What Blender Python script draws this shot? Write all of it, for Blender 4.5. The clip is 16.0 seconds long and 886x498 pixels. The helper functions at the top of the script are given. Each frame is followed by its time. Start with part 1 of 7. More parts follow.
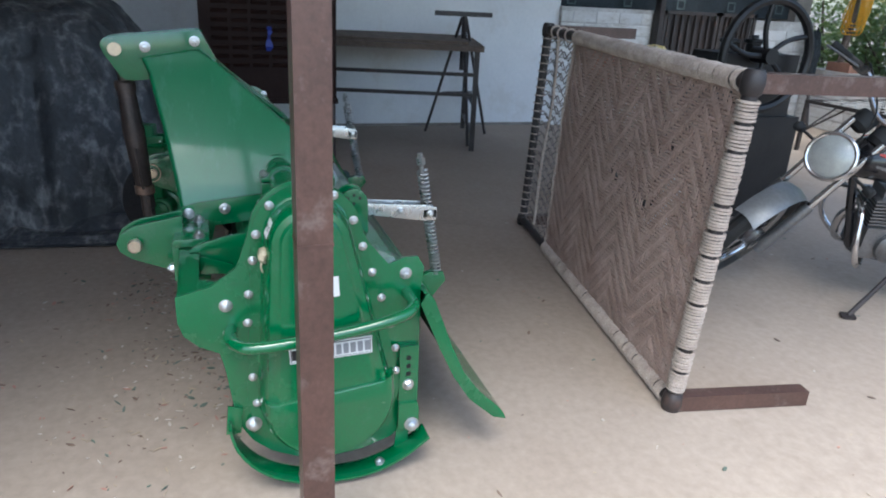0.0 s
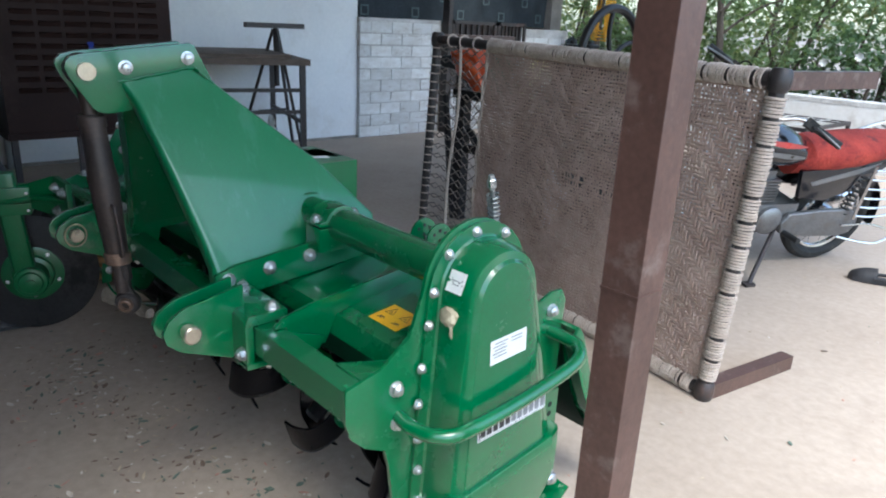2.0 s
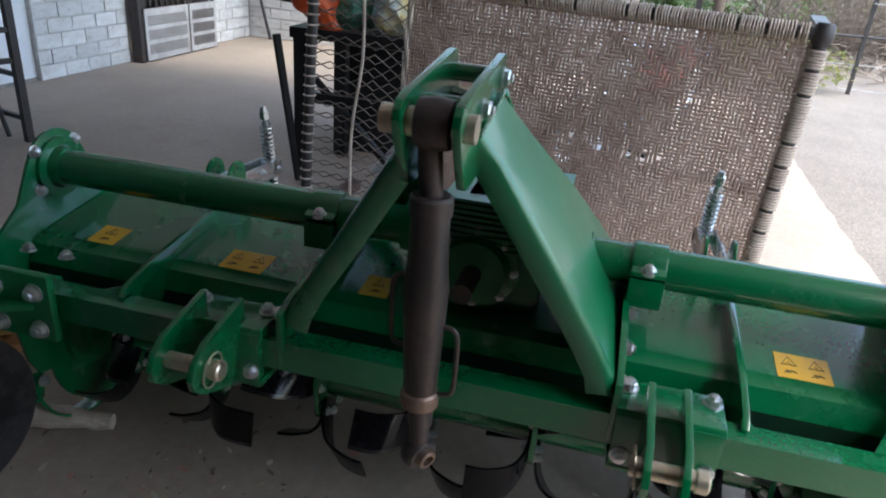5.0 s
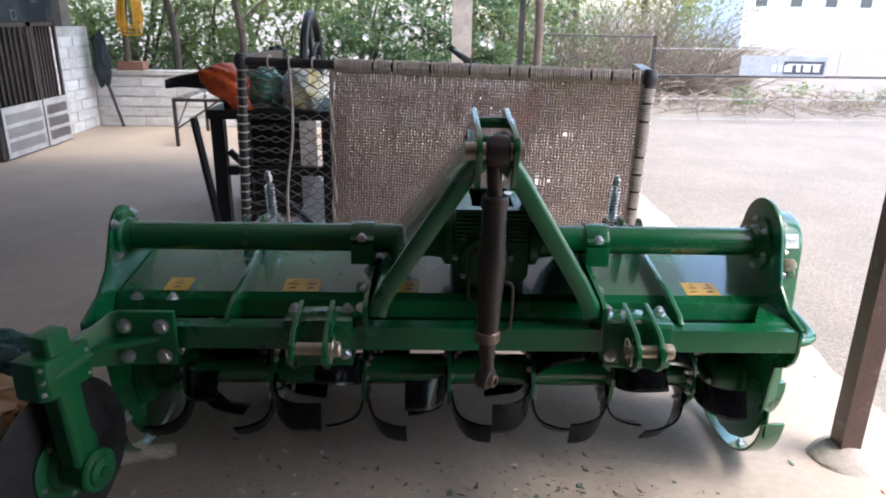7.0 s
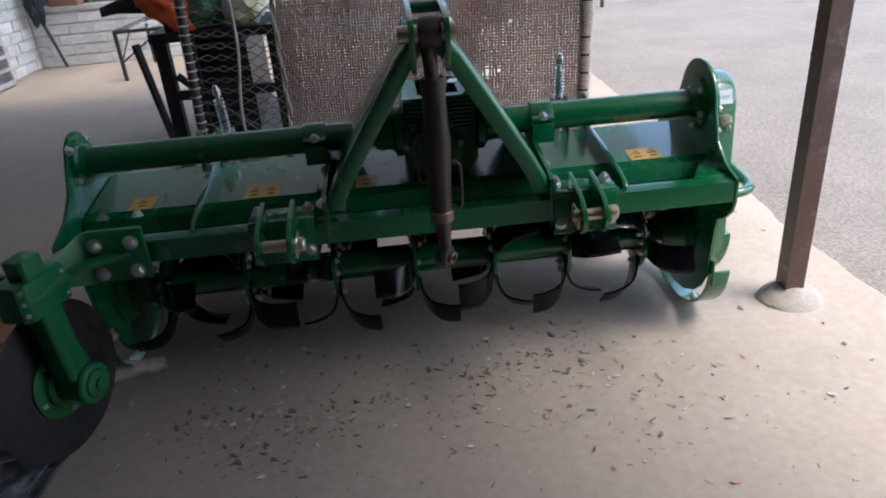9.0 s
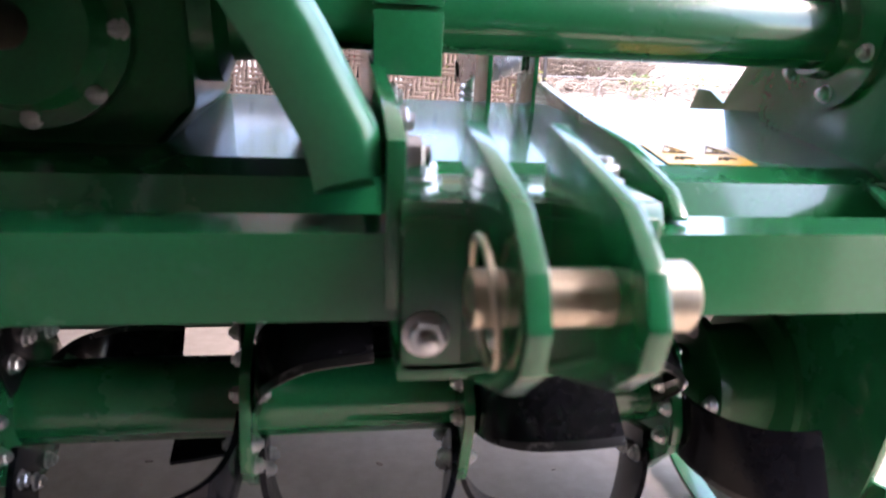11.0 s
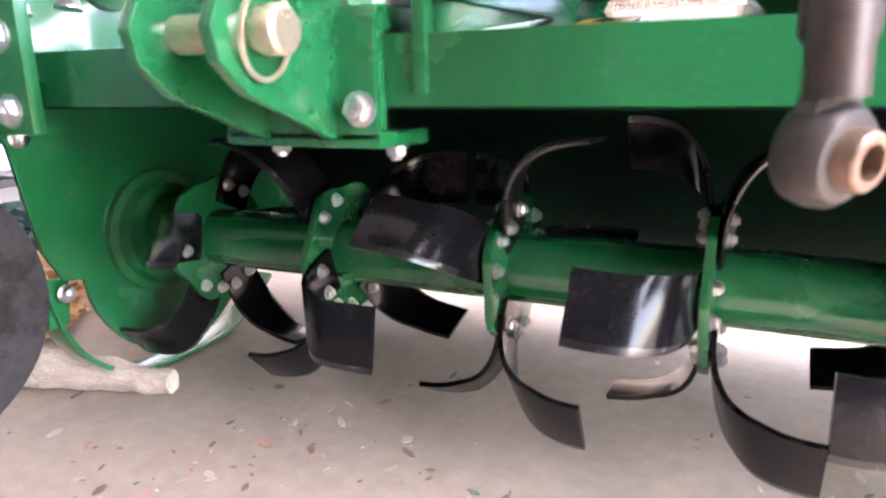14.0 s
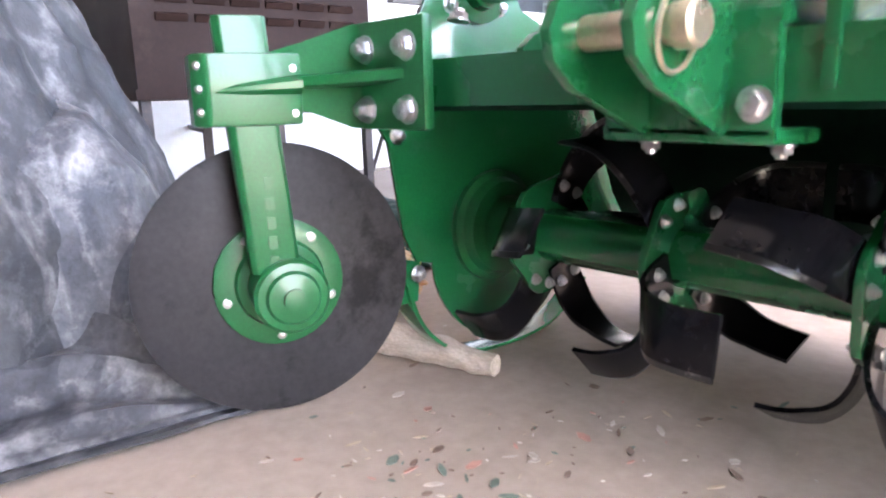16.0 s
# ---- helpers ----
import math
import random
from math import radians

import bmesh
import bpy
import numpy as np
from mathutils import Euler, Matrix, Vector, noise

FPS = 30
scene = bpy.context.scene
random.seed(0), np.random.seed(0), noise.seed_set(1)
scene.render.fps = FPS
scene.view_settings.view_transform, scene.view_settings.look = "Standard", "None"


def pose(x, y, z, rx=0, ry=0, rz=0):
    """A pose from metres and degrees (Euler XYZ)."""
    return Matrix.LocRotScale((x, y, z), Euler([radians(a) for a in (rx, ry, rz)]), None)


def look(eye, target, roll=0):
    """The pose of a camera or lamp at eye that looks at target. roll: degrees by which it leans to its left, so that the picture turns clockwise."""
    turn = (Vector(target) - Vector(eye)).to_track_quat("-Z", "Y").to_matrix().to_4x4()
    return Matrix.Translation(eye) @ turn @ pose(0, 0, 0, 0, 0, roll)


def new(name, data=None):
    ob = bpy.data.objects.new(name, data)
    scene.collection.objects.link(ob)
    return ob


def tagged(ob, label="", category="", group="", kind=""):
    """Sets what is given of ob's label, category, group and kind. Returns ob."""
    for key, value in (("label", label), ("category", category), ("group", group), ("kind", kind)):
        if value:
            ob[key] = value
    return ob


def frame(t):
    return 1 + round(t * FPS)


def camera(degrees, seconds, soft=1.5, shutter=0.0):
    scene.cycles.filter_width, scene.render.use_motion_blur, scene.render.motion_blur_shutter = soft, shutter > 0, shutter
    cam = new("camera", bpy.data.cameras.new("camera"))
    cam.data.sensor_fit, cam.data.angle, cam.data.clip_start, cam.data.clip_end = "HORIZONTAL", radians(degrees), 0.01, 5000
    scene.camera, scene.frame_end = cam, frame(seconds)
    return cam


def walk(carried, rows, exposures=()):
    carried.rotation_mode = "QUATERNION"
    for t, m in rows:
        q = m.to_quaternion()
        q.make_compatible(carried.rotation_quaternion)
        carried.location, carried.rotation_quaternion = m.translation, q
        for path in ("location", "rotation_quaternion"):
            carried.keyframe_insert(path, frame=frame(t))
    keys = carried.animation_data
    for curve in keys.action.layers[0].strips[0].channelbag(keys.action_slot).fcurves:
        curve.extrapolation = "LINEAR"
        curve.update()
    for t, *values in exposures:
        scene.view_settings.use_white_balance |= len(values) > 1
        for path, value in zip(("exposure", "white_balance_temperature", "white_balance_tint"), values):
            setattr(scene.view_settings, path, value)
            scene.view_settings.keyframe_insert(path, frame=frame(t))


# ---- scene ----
cam = camera(65.35, 16.0, soft=1.9)
# a small real aperture: near things go a little soft
cam.data.dof.use_dof, cam.data.dof.focus_distance, cam.data.dof.aperture_fstop = True, 2.2, 7.5
PATH = [
    (0, (2.4383, 0.0227, 1.2378), (1.5542, 0.3318, 0.8873), 3.051),
    (0.5, (2.2457, -0.1639, 1.2116), (1.3934, 0.2343, 0.8723), 1.127),
    (1, (2.1008, -0.3465, 1.2069), (1.2690, 0.1087, 0.8895), 4.311),
    (1.5, (1.9958, -0.5482, 1.2033), (1.2545, 0.0317, 0.8655), 2.851),
    (2, (1.7773, -0.6673, 1.1701), (1.0775, -0.0266, 0.8543), 2.809),
    (2.5, (1.5167, -0.8149, 1.1778), (0.8612, -0.1477, 0.8240), 3.849),
    (3, (1.3208, -0.9734, 1.2037), (0.8027, -0.2002, 0.8378), 2.201),
    (3.5, (1.1185, -1.0632, 1.1982), (0.6391, -0.2604, 0.8439), 2.253),
    (4, (0.8502, -1.0467, 1.2129), (0.4579, -0.2257, 0.7980), -1.042),
    (4.2, (0.7384, -1.0411, 1.2263), (0.3643, -0.2155, 0.8037), -0.006),
    (6.3, (-0.0517, -1.1489, 1.2639), (0.0508, -0.2208, 0.9061), 5.140),
    (6.5, (-0.0373, -1.2789, 1.3023), (0.0077, -0.3458, 0.9455), 0.563),
    (7, (-0.0327, -1.6498, 1.3003), (-0.0185, -0.7037, 0.9767), 0.894),
    (7.5, (-0.0548, -1.8488, 1.2945), (-0.0122, -0.9301, 0.9018), 7.521),
    (8, (-0.0519, -1.9136, 1.2918), (-0.0367, -0.9850, 0.9211), 8.072),
    (8.5, (-0.0498, -1.9120, 1.2235), (0.0358, -0.9941, 0.8359), 13.260),
    (9, (0.0204, -1.7533, 1.2625), (0.0613, -0.8563, 0.8225), -4.797),
    (9.2, (0.0810, -1.6278, 1.2466), (0.1084, -0.7509, 0.7667), -6.094),
    (11.3, (0.3628, -0.4576, 0.5794), (0.5251, 0.4924, 0.2971), 3.178),
    (11.5, (0.3617, -0.4671, 0.5415), (0.5081, 0.4808, 0.2457), 1.950),
    (12, (0.3450, -0.4977, 0.5326), (0.4518, 0.4721, 0.2974), 3.127),
    (12.5, (0.2711, -0.5268, 0.5261), (0.1928, 0.4330, 0.2430), 0.881),
    (13, (0.1606, -0.5870, 0.5069), (-0.0324, 0.3630, 0.2605), -0.506),
    (13.5, (0.1091, -0.6015, 0.5164), (-0.2274, 0.3075, 0.2698), -1.166),
    (14, (0.0728, -0.6069, 0.5174), (-0.3490, 0.2654, 0.2703), -1.339),
    (14.5, (0.0541, -0.6206, 0.5145), (-0.4648, 0.1998, 0.2738), -2.508),
    (15, (0.0355, -0.6422, 0.5042), (-0.5962, 0.0958, 0.2665), -1.136),
    (15.5, (0.0268, -0.6623, 0.4972), (-0.6776, 0.0069, 0.2600), -0.588),
    (16, (0.0215, -0.6762, 0.5023), (-0.7176, -0.0379, 0.2867), -1.599),
]
EXPOSURES = [(0, 0.72, 6000, 3), (1.5, 0.98, 6000, 2), (2.5, 1.06, 6000, 1), (4.2, 1.18, 6050, 1), (6.3, 1.52, 6400, 9), (7.5, 1.32, 6350, 9), (9.2, 0.98, 6150, 8), (10.3, 1.35, 6300, 10), (11.3, 3.05, 6800, 26),
             (11.6, 3.35, 6800, 26), (12.0, 4.08, 6850, 28), (12.6, 4.2, 7100, 28), (13.5, 4.64, 7150, 24), (14.5, 4.70, 7050, 20), (15.5, 4.3, 6950, 20), (16, 4.16, 6950, 20)]
walk(cam, [(t, look(eye, target, roll)) for t, eye, target, roll in PATH], EXPOSURES)

# ---- daylight: bright overcast sky, soft sun from the yard side ----
world = bpy.data.worlds.new("sky")
scene.world = world
world.use_nodes = True
wn = world.node_tree
sky = wn.nodes.new("ShaderNodeTexSky")
sky.sky_type = "NISHITA"
sky.sun_disc = False
SUN_EL, SUN_AZ = radians(62), radians(112)
sky.sun_elevation, sky.sun_rotation = SUN_EL, SUN_AZ
sky.air_density, sky.dust_density, sky.ozone_density = 1.0, 2.2, 1.0
wn.links.new(sky.outputs[0], wn.nodes["Background"].inputs[0])
wn.nodes["Background"].inputs[1].default_value = 0.30
sun = new("sun", bpy.data.lights.new("sun", "SUN"))
sun.data.energy, sun.data.angle, sun.data.color = 2.2, radians(30), (1.0, 0.97, 0.93)
# the sky's sun_rotation runs clockwise from +y
sun_dir = Vector((math.sin(SUN_AZ) * math.cos(SUN_EL), math.cos(SUN_AZ) * math.cos(SUN_EL), math.sin(SUN_EL)))
sun.matrix_world = look(sun_dir * 30, (0, 0, 0))


# ---- materials ----
def material(name, base, rough=0.5, metal=0.0, second=None, patch=3.0, grain=60.0, amount=0.25, rough_var=0.12,
             bump=0.1, bump_size=0.002, coat=0.0, spec=0.5, spots=None, spot_amount=0.0, spot_scale=6.0, stretch=None, vary=0.0):
    """A procedural surface: colour varied at two scales, roughness wear, fine relief and optional stains."""
    m = bpy.data.materials.new(name)
    m.use_nodes = True
    nt = m.node_tree
    n, l = nt.nodes, nt.links
    b = n["Principled BSDF"]
    tc = n.new("ShaderNodeTexCoord")
    mp = n.new("ShaderNodeMapping")
    l.new(tc.outputs["Object"], mp.inputs[0])
    if stretch:
        mp.inputs["Scale"].default_value = stretch
    if vary:
        info = n.new("ShaderNodeObjectInfo")
        shift = n.new("ShaderNodeMath")
        shift.operation = "MULTIPLY"
        shift.inputs[1].default_value = 40.0
        l.new(info.outputs["Random"], shift.inputs[0])
        l.new(shift.outputs[0], mp.inputs["Location"])
    big = n.new("ShaderNodeTexNoise")
    big.inputs["Scale"].default_value, big.inputs["Detail"].default_value, big.inputs["Roughness"].default_value = patch, 6, 0.6
    fine = n.new("ShaderNodeTexNoise")
    fine.inputs["Scale"].default_value, fine.inputs["Detail"].default_value, fine.inputs["Roughness"].default_value = grain, 4, 0.6
    l.new(mp.outputs[0], big.inputs[0])
    l.new(mp.outputs[0], fine.inputs[0])
    c2 = second or tuple(c * (1 - amount) for c in base)
    ramp = n.new("ShaderNodeMapRange")
    ramp.inputs[1].default_value, ramp.inputs[2].default_value = 0.35, 0.65
    l.new(big.outputs[0], ramp.inputs[0])
    mix = n.new("ShaderNodeMix")
    mix.data_type = "RGBA"
    mix.inputs[6].default_value, mix.inputs[7].default_value = (*base, 1), (*c2, 1)
    l.new(ramp.outputs[0], mix.inputs[0])
    shade = n.new("ShaderNodeMix")
    shade.data_type, shade.blend_type = "RGBA", "OVERLAY"
    shade.inputs[0].default_value = min(1.0, amount * 1.6)
    l.new(mix.outputs[2], shade.inputs[6])
    l.new(fine.outputs[0], shade.inputs[7])
    colour = shade.outputs[2]
    if spots:
        sn = n.new("ShaderNodeTexNoise")
        sn.inputs["Scale"].default_value, sn.inputs["Detail"].default_value, sn.inputs["Roughness"].default_value = spot_scale, 8, 0.7
        l.new(mp.outputs[0], sn.inputs[0])
        sr = n.new("ShaderNodeMapRange")
        sr.inputs[1].default_value, sr.inputs[2].default_value, sr.inputs[4].default_value = 0.56, 0.66, spot_amount
        l.new(sn.outputs[0], sr.inputs[0])
        sm = n.new("ShaderNodeMix")
        sm.data_type = "RGBA"
        sm.inputs[7].default_value = (*spots, 1)
        l.new(sr.outputs[0], sm.inputs[0])
        l.new(colour, sm.inputs[6])
        colour = sm.outputs[2]
    if vary:
        tone = n.new("ShaderNodeMapRange")
        tone.inputs[3].default_value, tone.inputs[4].default_value = 1 - vary, 1.0
        l.new(info.outputs["Random"], tone.inputs[0])
        toned = n.new("ShaderNodeMix")
        toned.data_type, toned.blend_type = "RGBA", "MULTIPLY"
        toned.inputs[0].default_value = 1.0
        l.new(colour, toned.inputs[6])
        l.new(tone.outputs[0], toned.inputs[7])
        colour = toned.outputs[2]
    l.new(colour, b.inputs["Base Color"])
    rr = n.new("ShaderNodeMapRange")
    rr.inputs[3].default_value, rr.inputs[4].default_value = max(0.02, rough - rough_var), min(1, rough + rough_var)
    l.new(big.outputs[0], rr.inputs[0])
    l.new(rr.outputs[0], b.inputs["Roughness"])
    b.inputs["Metallic"].default_value = metal
    b.inputs["Specular IOR Level"].default_value = spec
    b.inputs["Coat Weight"].default_value, b.inputs["Coat Roughness"].default_value = coat, 0.08
    if bump:
        bp = n.new("ShaderNodeBump")
        bp.inputs["Strength"].default_value, bp.inputs["Distance"].default_value = bump, bump_size
        l.new(fine.outputs[0], bp.inputs["Height"])
        l.new(bp.outputs[0], b.inputs["Normal"])
    return m


GREEN = material("green_paint", (0.002, 0.118, 0.038), 0.25, patch=5, grain=160, amount=0.12, rough_var=0.12, bump=0.03, coat=0.75,
                 spots=(0.03, 0.13, 0.065), spot_amount=0.4, spot_scale=13)
# pale blotches carry dust and the sky's sheen, painted into the leg's colour
GREEN_DUST_SHEEN = material("dust_and_sheen_green_paint", (0.003, 0.128, 0.044), 0.36, second=(0.008, 0.142, 0.052), patch=3.2, grain=160, amount=0.12, rough_var=0.10, bump=0.03, coat=0.55,
                       spots=(0.05, 0.19, 0.105), spot_amount=0.45, spot_scale=7, stretch=(1, 2.4, 1))
CAST = material("green_casting", (0.003, 0.12, 0.036), 0.38, patch=8, grain=240, amount=0.2, bump=0.25, bump_size=0.001, coat=0.25)
BLACK = material("black_blade_paint", (0.006, 0.006, 0.008), 0.17, patch=14, grain=120, amount=0.3, rough_var=0.09, bump=0.06, bump_size=0.001, coat=0.0, spec=0.22,
                 spots=(0.020, 0.020, 0.024), spot_amount=0.4, spot_scale=14)
DISC = material("dark_disc_steel", (0.036, 0.034, 0.036), 0.50, second=(0.024, 0.023, 0.025), patch=5, grain=90, amount=0.3, rough_var=0.15, bump=0.1, bump_size=0.001, spec=0.22,
                spots=(0.006, 0.006, 0.007), spot_amount=0.9, spot_scale=6)
ZINC = material("zinc_plate", (0.62, 0.63, 0.64), 0.28, metal=0.95, patch=30, grain=300, amount=0.15, bump=0.05, bump_size=0.0005)
PIN = material("yellow_zinc_pin", (0.66, 0.57, 0.44), 0.3, metal=0.8, patch=20, grain=200, amount=0.2, bump=0.05, bump_size=0.0005)
LINK = material("worn_dark_steel", (0.040, 0.032, 0.030), 0.45, metal=0.4, second=(0.065, 0.048, 0.042), patch=12, grain=120, amount=0.3, bump=0.15,
                spots=(0.11, 0.07, 0.05), spot_amount=0.5, spot_scale=16)
EYE = material("rusty_worn_steel", (0.045, 0.037, 0.033), 0.45, metal=0.3, second=(0.035, 0.032, 0.033), patch=22, grain=140, amount=0.35, bump=0.25, bump_size=0.0015,
               spots=(0.16, 0.095, 0.06), spot_amount=0.7, spot_scale=26)
BALL = material("bare_worn_steel", (0.15, 0.11, 0.092), 0.42, metal=0.6, second=(0.26, 0.17, 0.12), patch=25, grain=160, amount=0.25, bump=0.1, bump_size=0.001)
STICK_Y = material("yellow_label", (0.72, 0.40, 0.02), 0.35, patch=20, amount=0.1, bump=0)
STICK_W = material("white_label", (0.75, 0.75, 0.73), 0.35, patch=20, amount=0.06, bump=0)
INK = material("black_print", (0.015, 0.015, 0.015), 0.4, patch=20, amount=0.1, bump=0)
GREY_INK = material("grey_print", (0.25, 0.25, 0.26), 0.4, patch=20, amount=0.1, bump=0)
POST = material("brown_painted_steel", (0.098, 0.052, 0.041), 0.38, patch=7, grain=90, amount=0.3, bump=0.2,
                spots=(0.22, 0.17, 0.15), spot_amount=0.45, spot_scale=11)
CONCRETE = material("concrete_floor", (0.368, 0.299, 0.244), 0.85, second=(0.310, 0.246, 0.197), patch=0.9, grain=32, amount=0.15, bump=0.14, bump_size=0.003,
                    spots=(0.275, 0.218, 0.178), spot_amount=0.5, spot_scale=2.6)
DIRT = material("yard_dirt", (0.228, 0.193, 0.165), 0.95, second=(0.19, 0.16, 0.137), patch=1.3, grain=75, amount=0.5, bump=0.8, bump_size=0.01,
                spots=(0.175, 0.148, 0.126), spot_amount=0.6, spot_scale=1.5)
PLASTER = material("white_plaster", (0.74, 0.75, 0.77), 0.8, second=(0.66, 0.67, 0.70), patch=1.4, grain=30, amount=0.12, bump=0.25, bump_size=0.003,
                   spots=(0.50, 0.47, 0.44), spot_amount=0.3, spot_scale=2.2)
WHITEBRICK = material("whitewashed_brick", (0.72, 0.72, 0.72), 0.85, second=(0.60, 0.58, 0.56), patch=1.6, grain=12, amount=0.2, bump=0.5, bump_size=0.006,
                      spots=(0.40, 0.35, 0.31), spot_amount=0.6, spot_scale=2.2, vary=0.22)
JOINT = material("dirty_whitewashed_joint", (0.52, 0.51, 0.50), 0.95, second=(0.34, 0.32, 0.30), patch=4, grain=60, amount=0.3, bump=0.5, bump_size=0.004)
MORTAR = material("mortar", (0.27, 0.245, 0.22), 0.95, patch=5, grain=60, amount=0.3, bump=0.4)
OLDWOOD = material("weathered_wood", (0.12, 0.085, 0.065), 0.7, patch=4, grain=30, amount=0.35, bump=0.4, bump_size=0.003, stretch=(1, 6, 6))
DARKSTEEL = material("dark_painted_steel", (0.035, 0.028, 0.028), 0.5, patch=6, grain=80, amount=0.3, bump=0.2,
                     spots=(0.10, 0.05, 0.035), spot_amount=0.5, spot_scale=9)
ROPE = material("dusty_brown_rope", (0.435, 0.310, 0.258), 0.9, second=(0.315, 0.215, 0.176), patch=9, grain=220, amount=0.35, bump=0.8, bump_size=0.003,
                spots=(0.42, 0.34, 0.28), spot_amount=0.5, spot_scale=20)
ROPE_PALE = material("pale_wrapping_rope", (0.50, 0.415, 0.355), 0.9, second=(0.35, 0.28, 0.235), patch=12, grain=220, amount=0.35, bump=0.8, bump_size=0.003)


# ---- mesh helpers ----
def B():
    return bmesh.new()


def box(bm, x0, x1, y0, y1, z0, z1, m=None):
    vs = [bm.verts.new((x, y, z)) for z in (z0, z1) for x, y in ((x0, y0), (x1, y0), (x1, y1), (x0, y1))]
    for f in ((3, 2, 1, 0), (4, 5, 6, 7), (0, 1, 5, 4), (1, 2, 6, 5), (2, 3, 7, 6), (3, 0, 4, 7)):
        bm.faces.new([vs[i] for i in f])
    if m is not None:
        for v in vs:
            v.co = m @ v.co
    return bm


def prism(bm, poly, axis, a, b):
    """A flat outline pushed along an axis from a to b. x: (y, z) points; y: (x, z); z: (x, y)."""
    def at(p, h):
        return {"x": (h, p[0], p[1]), "y": (p[0], h, p[1]), "z": (p[0], p[1], h)}[axis]
    lo, hi = [bm.verts.new(at(p, a)) for p in poly], [bm.verts.new(at(p, b)) for p in poly]
    n = len(poly)
    fs = [bm.faces.new(lo), bm.faces.new(hi)]
    fs += [bm.faces.new((lo[i], lo[(i + 1) % n], hi[(i + 1) % n], hi[i])) for i in range(n)]
    bmesh.ops.recalc_face_normals(bm, faces=fs)
    return bm


def loft(bm, loops, closed=True, caps=True):
    rows = [[bm.verts.new(p) for p in lp] for lp in loops]
    fs = []
    n = len(rows[0])
    for a, b in zip(rows, rows[1:]):
        for i in range(n if closed else n - 1):
            fs.append(bm.faces.new((a[i], a[(i + 1) % n], b[(i + 1) % n], b[i])))
    if caps:
        fs += [bm.faces.new(rows[0]), bm.faces.new(rows[-1])]
    bmesh.ops.recalc_face_normals(bm, faces=fs)
    return bm


def basis(d):
    d = Vector(d).normalized()
    s = d.cross(Vector((0, 0, 1)))
    if s.length < 0.05:
        s = d.cross(Vector((0, 1, 0)))
    s.normalize()
    return d, s, s.cross(d)


def lathe(bm, base, d, profile, n=20):
    """Turned round the axis d from base: profile of (height, radius)."""
    d, s, u = basis(d)
    base = Vector(base)
    loops = [[base + d * h + (s * math.cos(a) + u * math.sin(a)) * max(r, 1e-4) for a in [k * math.tau / n for k in range(n)]] for h, r in profile]
    return loft(bm, loops)


def rod(bm, p, q, r, n=14, r2=None):
    p, q = Vector(p), Vector(q)
    return lathe(bm, p, q - p, [(0, r), ((q - p).length, r2 if r2 is not None else r)], n)


def pipe(bm, pts, r, n=8, closed=False):
    """A round bar bent along points."""
    pts = [Vector(p) for p in pts]
    loops, up = [], None
    for i, p in enumerate(pts):
        a = pts[i - 1] if (i or closed) else p
        b = pts[(i + 1) % len(pts)] if (i < len(pts) - 1 or closed) else p
        d = (b - a).normalized()
        if up is None:
            _, s, up = basis(d)
        s = d.cross(up).normalized()
        up = s.cross(d).normalized()
        rr = r[i] if isinstance(r, (list, tuple)) else r
        loops.append([p + (s * math.cos(k * math.tau / n) + up * math.sin(k * math.tau / n)) * rr for k in range(n)])
    if closed:
        return loft(bm, loops + [loops[0]], caps=False)
    return loft(bm, loops)


def smooth_path(pts, per=6):
    """Catmull-Rom through the points."""
    pts = [Vector(p) for p in pts]
    out = []
    for i in range(len(pts) - 1):
        p0, p1, p2, p3 = pts[max(i - 1, 0)], pts[i], pts[i + 1], pts[min(i + 2, len(pts) - 1)]
        for k in range(per):
            t = k / per
            out.append(0.5 * ((2 * p1) + (p2 - p0) * t + (2 * p0 - 5 * p1 + 4 * p2 - p3) * t * t + (3 * p1 - p0 - 3 * p2 + p3) * t ** 3))
    return out + [pts[-1]]


def bevel(bm, w, seg=2, angle=25):
    es = [e for e in bm.edges if len(e.link_faces) == 2 and e.calc_face_angle(0) > radians(angle)]
    bmesh.ops.bevel(bm, geom=es, offset=w, segments=seg, affect="EDGES", profile=0.6, clamp_overlap=True)
    return bm


def placed(ob):
    m = Matrix.Identity(4)
    while ob is not None:
        m = ob.matrix_parent_inverse @ ob.matrix_basis @ m if ob.parent else ob.matrix_basis @ m
        ob = ob.parent
    return m


def to_mesh(name, bm, mat, angle=32):
    me = bpy.data.meshes.new(name)
    bm.to_mesh(me)
    bm.free()
    for p in me.polygons:
        p.use_smooth = True
    me.set_sharp_from_angle(angle=radians(angle))
    if mat is not None:
        me.materials.append(mat)
    return me


def thing(name, at, label, category, group="", kind=""):
    e = new(name)
    e.matrix_basis = Matrix.Translation(at)
    e.empty_display_size = 0.1
    return tagged(e, label, category, group, kind)


def part(name, bm, mat, parent, label=""):
    """One mesh, in world places, under a thing or a part."""
    ob = new(name, to_mesh(name, bm, mat))
    ob.parent = parent
    ob.matrix_parent_inverse = placed(parent).inverted()
    return tagged(ob, label)


def solo(name, bm, mat, label, category, group="", kind=""):
    return tagged(new(name, to_mesh(name, bm, mat)), label, category, group, kind)


def share(name, me, m, parent):
    """A piece on shared mesh data."""
    ob = new(name, me)
    ob.parent = parent
    ob.matrix_parent_inverse = placed(parent).inverted()
    ob.matrix_basis = m
    return ob


def facing(p, d, turn=0.0):
    d, s, u = basis(d)
    m = Matrix((s, u, d)).transposed().to_4x4()
    return Matrix.Translation(p) @ m @ Matrix.Rotation(turn, 4, "Z")


